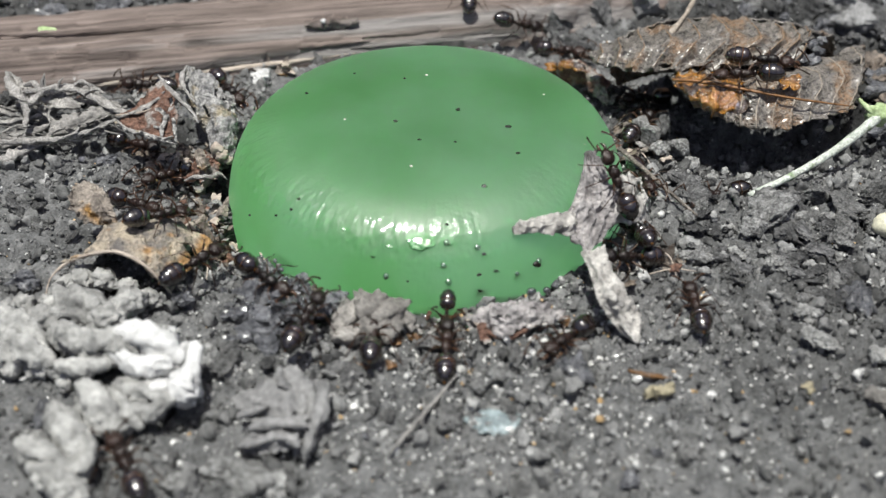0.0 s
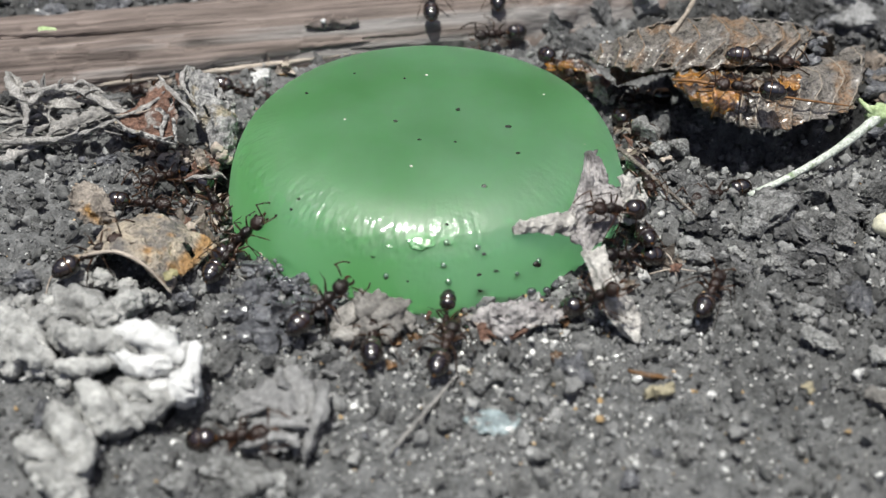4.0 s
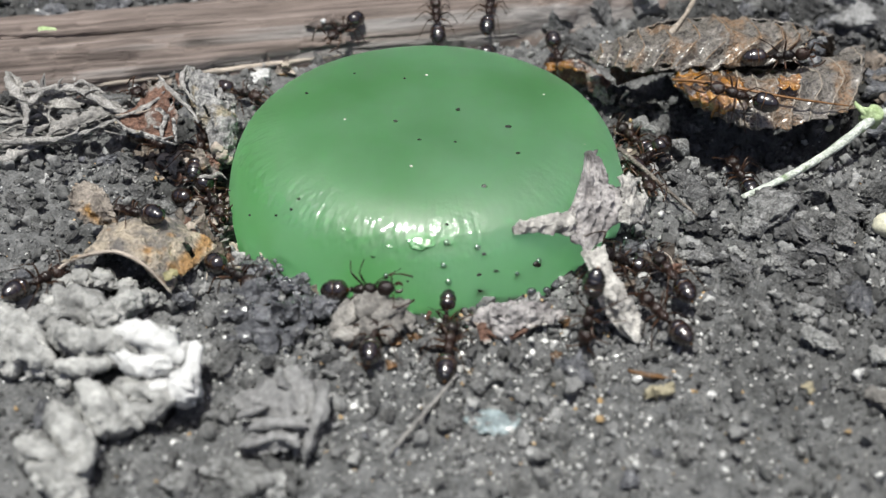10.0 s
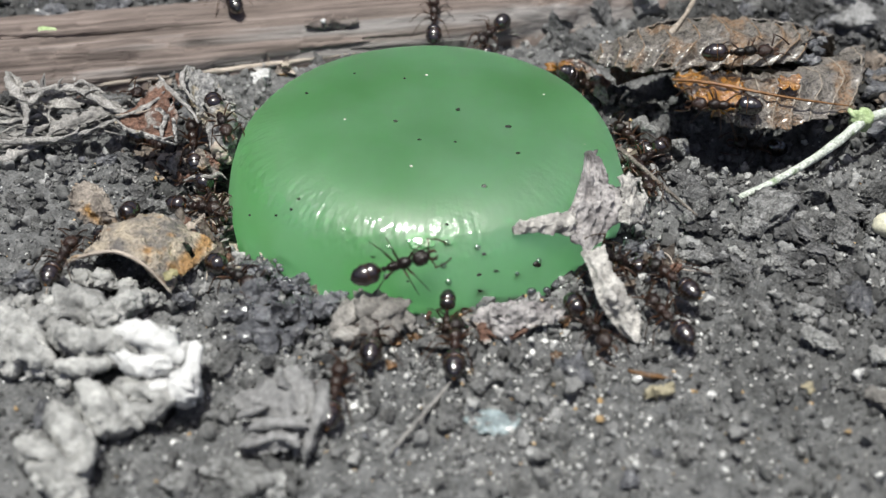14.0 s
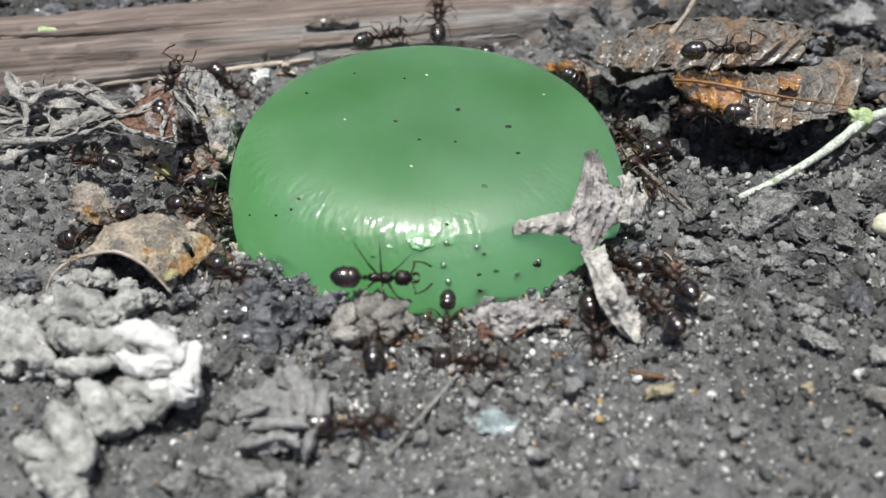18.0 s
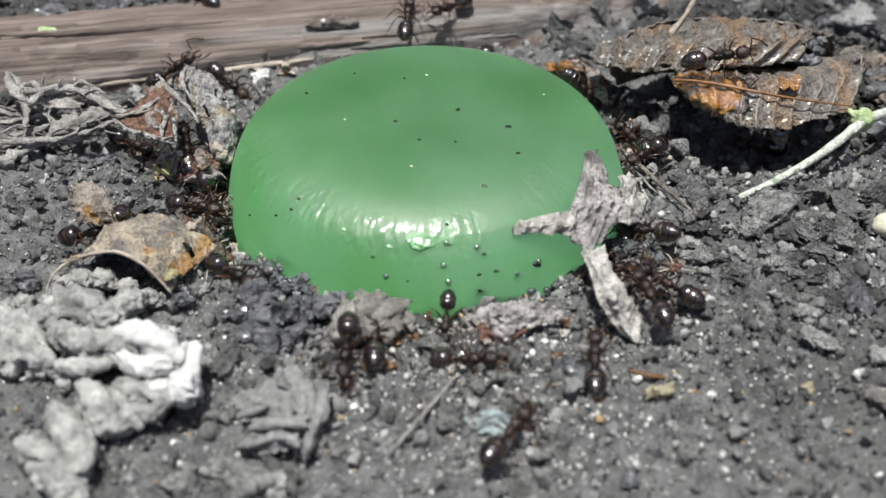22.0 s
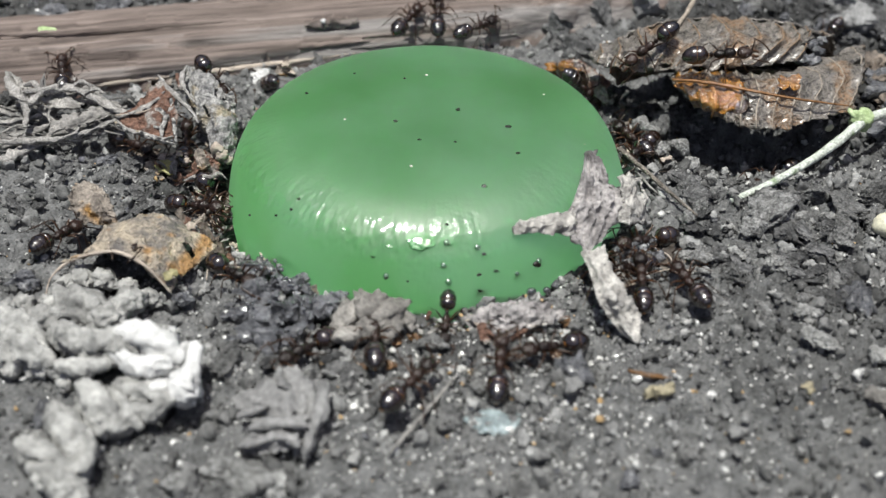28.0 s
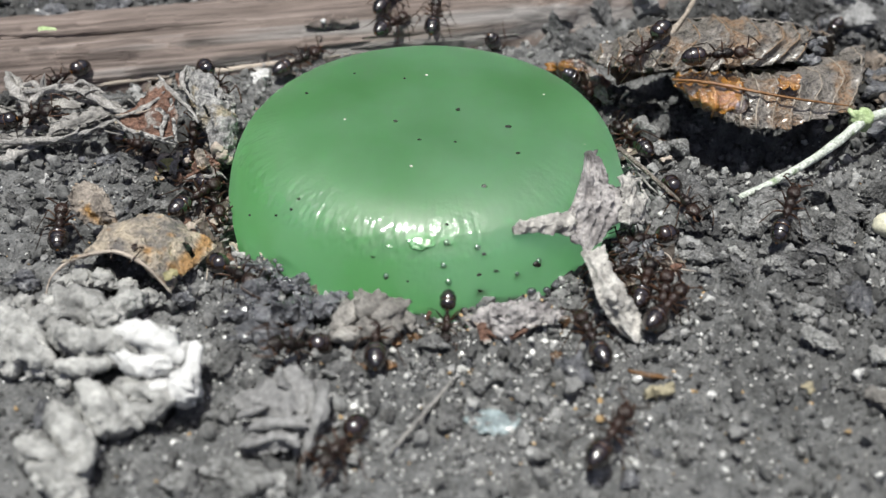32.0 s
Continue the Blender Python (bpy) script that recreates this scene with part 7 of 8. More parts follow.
    crawl(ANTS["a5"], [(0, P(14.61, -6.16, -0.21, -4, 4, 91)), (1, P(14.51, -5.23, -0.19, -5, -5, 91)), (2, P(14.40, -5.18, -0.12, -2, -2, 86)), (3, P(14.98, -5.85, 0.47, 26, 13, 29)), (3.5, P(16.07, -4.10, 0.06, 35, 10, 27)), (4.17, P(15.02, -5.31, -0.04, 14, 1, 81)), (4.83, P(13.98, -6.52, -0.14, -6, -7, 135)), (5.5, P(12.93, -7.73, -0.25, -27, -16, -171)), (6, P(12.71, -7.43, -0.39, -28, -10, -167)), (7, P(12.76, -7.42, -0.06, -35, -14, -169)), (8, P(12.67, -7.70, -0.20, -25, -12, -167)), (8.5, P(12.74, -7.46, 0.03, -17, -11, -208)), (9, P(12.80, -7.21, 0.26, -8, -10, 111)), (10, P(12.77, -7.11, 0.12, -25, -2, 119)), (12, P(13.09, -7.67, 0.25, -32, 10, 115)), (14.5, P(12.91, -7.28, 0.09, -18, 2, 113)), (17, P(12.68, -7.09, 0.34, -28, 5, 117)), (19, P(12.52, -6.80, 0.22, -8, 5, 104)), (19.5, P(11.83, -6.57, 0.17, -24, -15, 149)), (20, P(11.14, -6.34, 0.12, -39, -35, -166)), (20.5, P(11.48, -6.48, 0.42, -24, -19, -208)), (21, P(11.81, -6.62, 0.72, -9, -3, 110)), (22, P(11.68, -6.31, 0.84, -0, -6, 108)), (23, P(11.94, -5.70, 0.12, -15, 10, 112)), (25, P(11.59, -4.79, 0.45, -34, 14, 123)), (28, P(14.85, -4.15, -0.02, -23, 5, 106)), (29, P(14.88, -4.41, -0.19, -19, 8, 102)), (30, P(14.93, -4.21, -0.10, -12, 1, 102)), (31, P(12.30, -7.09, 0.16, 24, 10, 58)), (32, P(12.79, -6.09, -0.07, 17, 1, 54))])
    crawl(ANTS["a6"], [(0, P(9.97, 1.41, 4.06, 1, -48, 126)), (2.5, P(10.03, 1.44, 4.02, -1, -47, 127)), (3, P(9.71, -0.93, 3.87, -37, -39, -139)), (3.5, P(9.77, -1.08, 3.01, -21, -25, -146)), (5.5, P(9.24, -1.30, 3.10, -19, -23, -148)), (6, P(9.21, -1.10, 3.27, -35, -25, -148)), (7, P(9.50, -4.69, 2.95, -7, 11, -93)), (8, P(8.88, -5.80, 1.28, -12, -22, -154)), (8.5, P(8.78, -6.33, 1.67, -13, 27, -124)), (9, P(8.67, -6.86, 2.06, -14, 75, -95)), (10, P(8.70, -7.80, 1.82, 15, 70, -110)), (11, P(8.47, -7.45, -0.44, 2, 9, -72)), (12, P(8.74, -7.88, -0.06, 25, -0, -64)), (13, P(8.77, -7.73, -0.09, 27, 3, -62)), (14.5, P(8.79, -7.88, -0.12, 24, 1, -66)), (17, P(8.87, -7.78, -0.46, 14, 4, -74)), (19, P(8.45, -8.27, -0.46, -4, 15, -91)), (19.67, P(8.46, -8.34, -0.38, -0, 3, -32)), (20.33, P(8.47, -8.41, -0.30, 3, -9, 27)), (21, P(8.48, -8.48, -0.22, 7, -21, 86)), (22, P(8.32, -10.95, 0.15, -4, -7, 85)), (23, P(7.94, -11.34, 0.30, 3, -6, 63)), (23.5, P(7.89, -11.46, 0.28, -14, 3, 103)), (24, P(7.85, -11.58, 0.27, -31, 12, 144)), (25, P(7.47, -10.76, 0.31, -19, 13, 125)), (25.25, P(6.99, -10.58, -0.10, -23, -4, 166)), (25.5, P(6.50, -10.40, -0.51, -26, -21, -153)), (27.5, P(5.21, -10.29, 0.04, -13, -17, -148)), (28, P(5.51, -9.77, -0.11, -16, -16, -151)), (29, P(7.17, -9.38, -0.23, -32, -26, -172)), (29.25, P(8.05, -9.49, -0.06, -24, -12, -218)), (29.5, P(8.93, -9.60, 0.11, -15, 1, 96)), (30.5, P(8.52, -8.88, 0.15, -13, -3, 99)), (31, P(8.49, -8.74, 0.24, -11, -4, 100)), (32, P(8.32, -9.01, 0.04, -9, 2, 104))])
    crawl(ANTS["a7"], [(0, P(10.67, -1.65, 0.42, -42, -17, -158)), (6, P(10.65, -1.68, 0.56, -45, -20, -158)), (10, P(9.96, -2.33, 0.47, -32, -38, -154)), (17, P(9.94, -2.39, 0.37, -31, -36, -155)), (23, P(10.51, -2.18, -0.47, -28, -19, -149)), (28, P(10.62, -2.10, -0.59, -25, -16, -149)), (32, P(10.50, -2.43, -0.39, -28, -17, -147))])
    crawl(ANTS["a9"], [(0, P(11.94, 0.08, 0.24, 0, 19, 105)), (5.5, P(11.94, 0.08, 0.24, 0, 19, 105)), (6.25, P(11.50, -2.01, 0.15, -20, -0, 155)), (7, P(11.05, -4.10, 0.06, -41, -19, -156)), (8, P(11.92, -4.11, -0.17, -15, -11, -156)), (9, P(12.41, -3.36, -0.54, -24, -16, -168)), (9.5, P(12.93, -3.66, -0.15, -14, -8, -209)), (10, P(13.45, -3.96, 0.24, -3, 1, 109)), (12, P(13.83, -3.86, 0.31, -31, 6, 121)), (16, P(13.84, -3.93, 0.10, -20, 7, 114)), (20, P(13.62, -3.97, 0.13, -12, 2, 111)), (22.5, P(12.94, -4.24, 0.15, -26, -13, 156)), (25, P(12.26, -4.51, 0.17, -41, -28, -160)), (26.5, P(12.04, -4.15, 0.07, -22, -19, -217)), (28, P(11.82, -3.78, -0.03, -4, -10, 87)), (30, P(11.81, -3.84, -0.19, 4, -10, 85)), (32, P(11.66, -3.97, -0.04, 19, 0, 71))])
    crawl(ANTS["a10"], [(0, P(13.86, 13.29, -0.01, 14, 1, 58)), (1, P(14.03, 12.93, 0.41, 8, -2, 59)), (1.5, P(13.94, 12.85, 0.04, 12, -4, -2)), (2, P(13.84, 12.78, -0.33, 15, -6, -64)), (3, P(13.49, 13.03, -0.59, 14, 1, -68)), (3.5, P(13.86, 13.14, -0.51, 19, 0, -69)), (6, P(13.99, 13.07, -0.33, 28, -4, -62)), (6.67, P(13.93, 12.53, -0.23, 12, -3, -2)), (7.33, P(13.86, 12.00, -0.12, -3, -1, 57)), (8, P(13.79, 11.46, -0.02, -18, -0, 117)), (12, P(13.53, 11.77, -0.14, -23, 0, 117)), (20, P(13.38, 11.68, 0.03, -18, -0, 116)), (32, P(13.45, 11.77, 0.03, -29, 2, 117))])
    crawl(ANTS["a11"], [(0, P(14.82, 19.77, -1.53, -26, -12, -153)), (6, P(14.82, 19.77, -1.53, -26, -12, -153)), (7, P(15.96, 15.57, -1.27, 8, 11, -106)), (8, P(13.59, 9.10, 0.30, -8, 6, -133)), (12, P(13.48, 8.52, 0.31, -18, 1, -132)), (20, P(13.26, 8.31, 0.63, -16, -8, -132)), (28, P(13.02, 9.32, 0.25, -15, -3, -127)), (30, P(12.84, 8.51, 0.75, -16, -6, -126)), (31, P(14.61, 9.04, -0.71, 6, 9, -83)), (32, P(15.66, 4.03, -0.18, 5, -3, -74))])
    crawl(ANTS["b1"], [(0, P(2.00, 29.24, 3.19, 5, -24, 89)), (1, P(0.77, 30.38, 2.21, 11, -21, 90)), (2, P(-0.01, 28.75, 2.70, 3, -21, 90)), (3, P(-0.71, 28.50, 2.85, -6, -18, 93)), (5.5, P(-1.20, 27.09, 2.38, 1, -19, 96)), (6, P(-1.34, 26.82, 2.21, -4, -18, 107)), (7, P(-0.81, 26.79, 2.20, 1, -17, 93)), (8, P(-1.04, 26.36, 2.18, -2, -17, 101)), (9, P(-0.87, 26.30, 1.91, 1, -22, 97)), (10, P(-0.60, 26.32, 1.90, 3, -22, 94)), (11, P(-0.82, 26.59, 1.89, 2, -28, 95)), (12, P(-0.81, 26.54, 2.02, 0, -26, 98)), (14, P(-0.79, 26.54, 1.92, 4, -26, 90)), (17, P(-0.51, 26.36, 1.90, 6, -20, 90)), (19, P(-0.51, 26.36, 1.90, 6, -20, 90)), (20, P(-0.91, 26.07, 2.05, 20, -4, 52)), (21, P(-2.57, 25.85, 2.05, 11, -13, 70)), (22, P(-2.85, 26.10, 2.06, 6, -16, 85)), (23, P(-2.87, 26.14, 2.13, 6, -18, 83)), (24, P(-3.68, 26.63, 2.25, 1, -20, 96)), (25.5, P(-3.59, 26.65, 2.25, 3, -20, 90)), (28, P(-2.78, 25.47, 2.16, 13, -4, 65)), (29, P(-2.77, 25.66, 2.17, 9, -5, 67)), (30, P(-3.05, 25.46, 2.01, 16, 1, 67)), (31, P(-3.00, 25.48, 2.06, 14, -1, 67)), (32, P(-4.16, 25.10, 1.91, 20, 6, 61))])
    crawl(ANTS["b2"], [(0, P(5.69, 27.13, 1.38, 50, 23, 25)), (1, P(6.53, 26.86, 1.80, 20, -8, -45)), (2, P(5.54, 26.57, 2.00, 12, -5, -54)), (2.5, P(5.04, 26.53, 1.80, -15, -14, -105)), (3, P(4.55, 26.50, 1.59, -42, -22, -155)), (3.5, P(4.34, 26.61, 0.72, -49, -7, -157)), (5.5, P(2.05, 25.74, 0.78, -50, -11, -149)), (6, P(2.94, 23.48, 0.20, 0, -10, -123)), (8, P(3.04, 21.54, 0.15, 0, -7, -100)), (25.5, P(3.04, 21.54, 0.15, 0, -7, -100)), (25.83, P(2.96, 22.16, 0.11, 0, -3, -156)), (26.17, P(2.87, 22.77, 0.08, 0, 0, -212)), (26.5, P(2.79, 23.38, 0.04, 0, 4, 92)), (28, P(2.40, 25.88, 1.55, 38, 1, 43)), (28.5, P(3.41, 25.67, 1.79, 45, -18, -1)), (29, P(4.41, 25.46, 2.03, 53, -36, -45)), (30, P(4.97, 25.91, 2.23, 94, -59, -57)), (30.5, P(4.17, 25.70, 1.13, 47, -28, 9)), (31, P(3.37, 25.48, 0.03, 0, 2, 74)), (31.5, P(3.62, 26.34, -0.09, 60, 29, 67)), (32, P(3.87, 27.21, -0.20, 120, 56, 60))])
    crawl(ANTS["b3"], [(0, P(9.84, 24.55, -0.21, 20, -12, -33)), (1, P(10.00, 23.50, -0.13, 21, -9, -37)), (2, P(9.38, 23.87, -0.25, 28, -5, -42)), (3, P(9.40, 20.73, 0.91, 30, -4, -52)), (6, P(9.32, 20.58, 0.59, 36, 0, -64)), (9, P(8.64, 22.26, 0.59, 12, 12, -78)), (10, P(8.99, 22.12, 0.66, 14, 11, -83)), (11, P(9.67, 20.50, 0.34, 38, 4, -71)), (12, P(9.54, 19.55, 0.83, 48, 21, -21)), (13, P(9.42, 18.59, 1.32, 58, 38, 29)), (16, P(10.07, 18.06, 1.49, 92, 46, 21)), (32, P(10.07, 18.06, 1.49, 92, 46, 21))])
    crawl(ANTS["b5"], [(0, P(5.22, 50.01, 0.02, 9, 24, -98)), (2, P(4.97, 46.95, 0.11, -1, 28, -97)), (2.5, P(4.75, 41.20, 1.08, -0, 12, -154)), (3, P(4.52, 35.45, 2.05, 0, -3, -212)), (3.5, P(4.29, 29.70, 3.02, 1, -19, 90)), (6, P(4.39, 31.16, 2.10, 8, -20, 93)), (7, P(3.72, 30.83, 2.01, 6, -19, 86)), (8, P(3.40, 28.28, 2.47, 7, -18, 89)), (9, P(3.40, 28.00, 2.43, 3, -20, 90)), (10, P(3.47, 27.34, 1.96, 11, -17, 84)), (11, P(3.63, 26.75, 1.49, 8, -17, 89)), (11.5, P(4.56, 26.33, 1.82, 39, -32, 20)), (12, P(5.49, 25.91, 2.15, 70, -48, -48)), (13, P(4.85, 26.60, 2.69, 106, -61, -31)), (13.33, P(4.31, 26.19, 2.19, 58, -40, -60)), (13.67, P(3.77, 25.78, 1.69, 11, -20, -90)), (14, P(3.23, 25.37, 1.19, -37, 1, -120)), (14.5, P(3.23, 25.37, 1.19, -37, 1, -120)), (16.5, P(5.10, 24.73, 0.65, -2, 1, -85)), (17, P(3.53, 22.38, 0.03, 0, 2, -96)), (18, P(3.16, 20.03, 0.10, -0, -6, -97)), (19.3, P(3.87, 20.29, 0.14, 0, -7, -100)), (19.65, P(4.25, 22.58, 0.26, -13, -8, -168)), (20, P(4.64, 24.87, 0.38, -25, -9, 125)), (21, P(4.83, 26.93, 1.63, -9, -14, 115)), (21.5, P(2.43, 26.72, 2.09, -16, -10, 172)), (22, P(0.04, 26.51, 2.55, -23, -7, -132)), (23, P(-0.64, 25.75, 2.39, -10, -3, -109)), (24, P(-0.27, 25.79, 2.21, -6, 5, -93)), (24.33, P(-0.34, 26.22, 2.34, -2, -0, -152)), (24.67, P(-0.40, 26.65, 2.47, 1, -6, -211)), (25, P(-0.47, 27.09, 2.60, 4, -12, 90)), (28, P(-0.49, 26.91, 2.12, 5, -20, 90)), (31, P(-0.60, 26.70, 2.13, 4, -14, 94)), (32, P(-0.79, 26.11, 2.15, 7, -8, 85))])
    crawl(ANTS["b6"], [(0, P(-7.62, 50.94, 0.22, 1, 25, -77)), (4.5, P(-5.20, 48.55, -1.62, -10, 53, -77)), (4.83, P(-4.68, 40.86, -0.45, -6, 31, -19)), (5.17, P(-4.17, 33.17, 0.73, -3, 9, 38)), (5.5, P(-3.65, 25.48, 1.91, 1, -13, 96)), (6, P(-4.26, 25.43, 1.76, 4, -16, 86)), (7, P(-4.35, 28.19, 2.99, -2, -18, 83)), (8, P(-4.34, 28.30, 2.99, 17, -11, 55)), (8.33, P(-5.69, 26.93, 2.59, 4, -6, 115)), (8.67, P(-7.04, 25.57, 2.19, -8, -2, 175)), (9, P(-8.38, 24.21, 1.79, -21, 3, -125)), (10, P(-8.06, 24.07, 1.88, -20, -2, -119)), (10.5, P(-7.65, 24.79, 2.04, -8, -9, -194)), (11, P(-7.25, 25.52, 2.19, 4, -16, 91)), (12, P(-7.21, 25.54, 2.11, -3, -18, 109)), (13, P(-11.75, 24.51, 2.10, -26, -1, -171)), (14, P(-17.04, 27.60, 3.39, -5, -14, 117)), (15, P(-17.84, 44.64, 0.12, 16, -29, 84)), (15.4, P(-13.91, 43.27, 0.10, 11, 0, 9)), (15.8, P(-9.97, 41.90, 0.07, 6, 29, -66)), (16.5, P(-6.58, 25.49, 1.86, 20, 22, -48)), (17, P(-4.88, 24.30, 1.67, 26, -11, -37)), (18, P(-5.14, 24.38, 1.40, 36, 6, 38)), (18.5, P(-5.14, 24.47, 1.34, 8, 6, -40)), (19, P(-5.14, 24.57, 1.28, -19, 5, -118)), (20, P(-8.39, 25.23, 2.41, -27, -9, -147)), (20.5, P(-8.75, 26.67, 2.90, -17, -13, -192)), (21, P(-9.11, 28.12, 3.39, -7, -18, 124)), (22, P(-11.29, 43.35, 0.63, 4, -30, 114)), (24.83, P(-10.35, 45.66, 0.41, 3, -13, 174)), (27.67, P(-9.42, 47.97, 0.20, 1, 4, 234)), (30.5, P(-8.48, 50.28, -0.02, -0, 21, -66)), (31.25, P(-6.30, 39.21, 1.32, 8, 8, -4)), (32, P(-4.12, 28.13, 2.65, 16, -4, 59))])
    crawl(ANTS["c1"], [(0, P(-21.84, 18.80, 0.44, -38, 6, 163)), (1, P(-20.65, 13.88, 2.43, -14, -4, 156)), (2, P(-20.38, 13.63, 2.33, -20, 1, 155)), (3, P(-21.23, 17.43, 0.17, -27, -1, 155)), (8, P(-20.16, 13.67, 2.11, -17, 2, 150)), (14.5, P(-20.00, 13.11, 2.26, -13, 4, 148)), (16.5, P(-18.88, 13.09, 2.21, 10, -12, 77)), (17, P(-20.39, 16.12, 0.37, 6, -19, 86)), (18, P(-18.37, 12.26, 4.16, 6, -43, 68)), (19, P(-19.40, 15.11, 3.04, 9, -36, 74)), (20, P(-21.09, 20.29, 0.90, 19, -22, 72)), (21, P(-20.78, 20.53, 1.10, 25, -15, 65)), (22, P(-19.90, 21.09, 0.73, 39, -32, 8)), (23, P(-19.73, 21.05, 1.44, 48, -39, -12)), (23.5, P(-19.05, 19.18, 1.87, 27, -15, -35)), (24, P(-18.36, 17.31, 2.29, 6, 8, -57)), (25, P(-18.18, 20.76, 0.65, 18, 12, -53)), (25.5, P(-18.32, 20.49, 0.51, 14, 8, -51)), (28, P(-16.61, 17.33, 1.33, 12, 13, -57)), (29, P(-16.36, 17.37, 1.22, 18, 9, -58)), (32, P(-16.37, 17.37, 1.13, 17, 8, -58))])
    crawl(ANTS["c2"], [(0, P(-15.82, 18.57, -0.28, 10, 7, -53)), (2, P(-15.79, 18.20, -0.11, 7, 6, -54)), (3, P(-15.06, 18.70, -0.47, 12, -1, -55)), (4.25, P(-15.05, 19.17, -1.00, 3, 19, 13)), (5.5, P(-15.05, 19.63, -1.53, -6, 40, 81)), (6.75, P(-14.63, 18.57, -0.93, 7, 22, 21)), (8, P(-14.21, 17.50, -0.33, 19, 4, -40)), (9, P(-14.47, 17.26, 0.11, 13, -10, -37)), (12, P(-14.60, 18.76, -0.63, 20, -0, -34)), (14, P(-14.71, 9.54, 2.73, 10, 7, -67)), (14.5, P(-15.31, 10.77, 2.77, 5, 11, -74)), (16.5, P(-17.94, 17.18, 1.54, -8, 18, -94)), (17, P(-16.11, 20.71, -0.25, 17, 4, -48)), (18, P(-16.00, 19.82, -0.53, 8, 12, -44)), (23, P(-15.97, 19.75, -0.33, 14, 12, -44)), (24, P(-16.26, 19.48, -0.27, 7, 10, -49)), (25.5, P(-15.76, 19.25, -0.51, 7, 8, -51)), (26.33, P(-15.05, 19.65, -0.80, 1, 16, -106)), (27.17, P(-14.35, 20.05, -1.10, -6, 25, -161)), (28, P(-13.65, 20.45, -1.40, -12, 34, 144)), (29, P(-13.51, 19.16, -0.87, -13, 21, 201)), (30, P(-13.36, 17.87, -0.35, -13, 9, -102)), (30.5, P(-11.17, 20.23, -0.11, 9, -2, -66)), (31, P(-8.97, 22.59, 0.13, 31, -13, -29)), (32, P(-11.24, 22.67, 0.26, 31, -5, 43))])
    crawl(ANTS["c3"], [(0, P(-35.55, 55.55, -1.05, -11, 41, -89)), (24, P(-33.55, 48.15, 0.15, -11, 36, -85)), (24.33, P(-31.39, 40.10, 1.11, -9, 14, -143)), (24.67, P(-29.24, 32.04, 2.07, -6, -7, -202)), (25, P(-27.08, 23.99, 3.03, -3, -29, 100)), (25.5, P(-27.92, 20.84, 1.90, 42, -40, 4)), (26.5, P(-28.36, 20.25, 1.31, 21, -22, 51)), (27.5, P(-28.81, 19.67, 0.72, 0, -4, 99)), (28, P(-28.44, 19.70, 0.70, -4, -7, 105)), (29, P(-28.01, 21.19, 1.91, 1, -13, 94)), (30, P(-26.20, 17.42, 1.92, 17, -11, 82)), (31, P(-27.82, 15.56, 1.30, 10, -10, 74)), (31.25, P(-28.00, 17.79, 0.80, -9, -1, 140)), (31.5, P(-28.19, 20.03, 0.31, -28, 9, -154)), (32, P(-28.96, 19.26, 0.48, -29, -1, -128))])
    crawl(ANTS["c4"], [(0, P(-21.37, 12.81, -1.15, 28, -5, -26)), (1, P(-21.22, 12.06, -0.65, 23, 6, 12)), (2, P(-21.08, 11.31, -0.14, 19, 16, 51)), (2.75, P(-20.96, 12.17, -0.64, 22, 7, 8)), (3.5, P(-20.85, 13.02, -1.14, 25, -2, -34)), (5.5, P(-20.28, 12.69, -1.29, 13, 1, -33)), (14.5, P(-20.22, 12.82, -1.36, 19, 1, -31)), (16.5, P(-20.07, 12.29, -1.24, 25, -8, -34)), (17, P(-21.02, 10.56, -0.52, 12, -2, -93)), (17.5, P(-21.96, 8.83, 0.20, -1, 5, -151)), (18, P(-22.91, 7.10, 0.92, -15, 11, 150)), (18.5, P(-23.39, 8.30, 0.25, -7, 5, 215)), (19, P(-23.88, 9.51, -0.42, 1, 0, -80)), (20, P(-24.12, 9.38, -0.15, -6, 2, -83)), (21, P(-23.12, 11.06, -0.61, 1, 2, -46)), (22, P(-21.65, 12.60, -1.27, 17, -3, -38)), (32, P(-21.53, 12.60, -1.11, 24, -7, -37))])
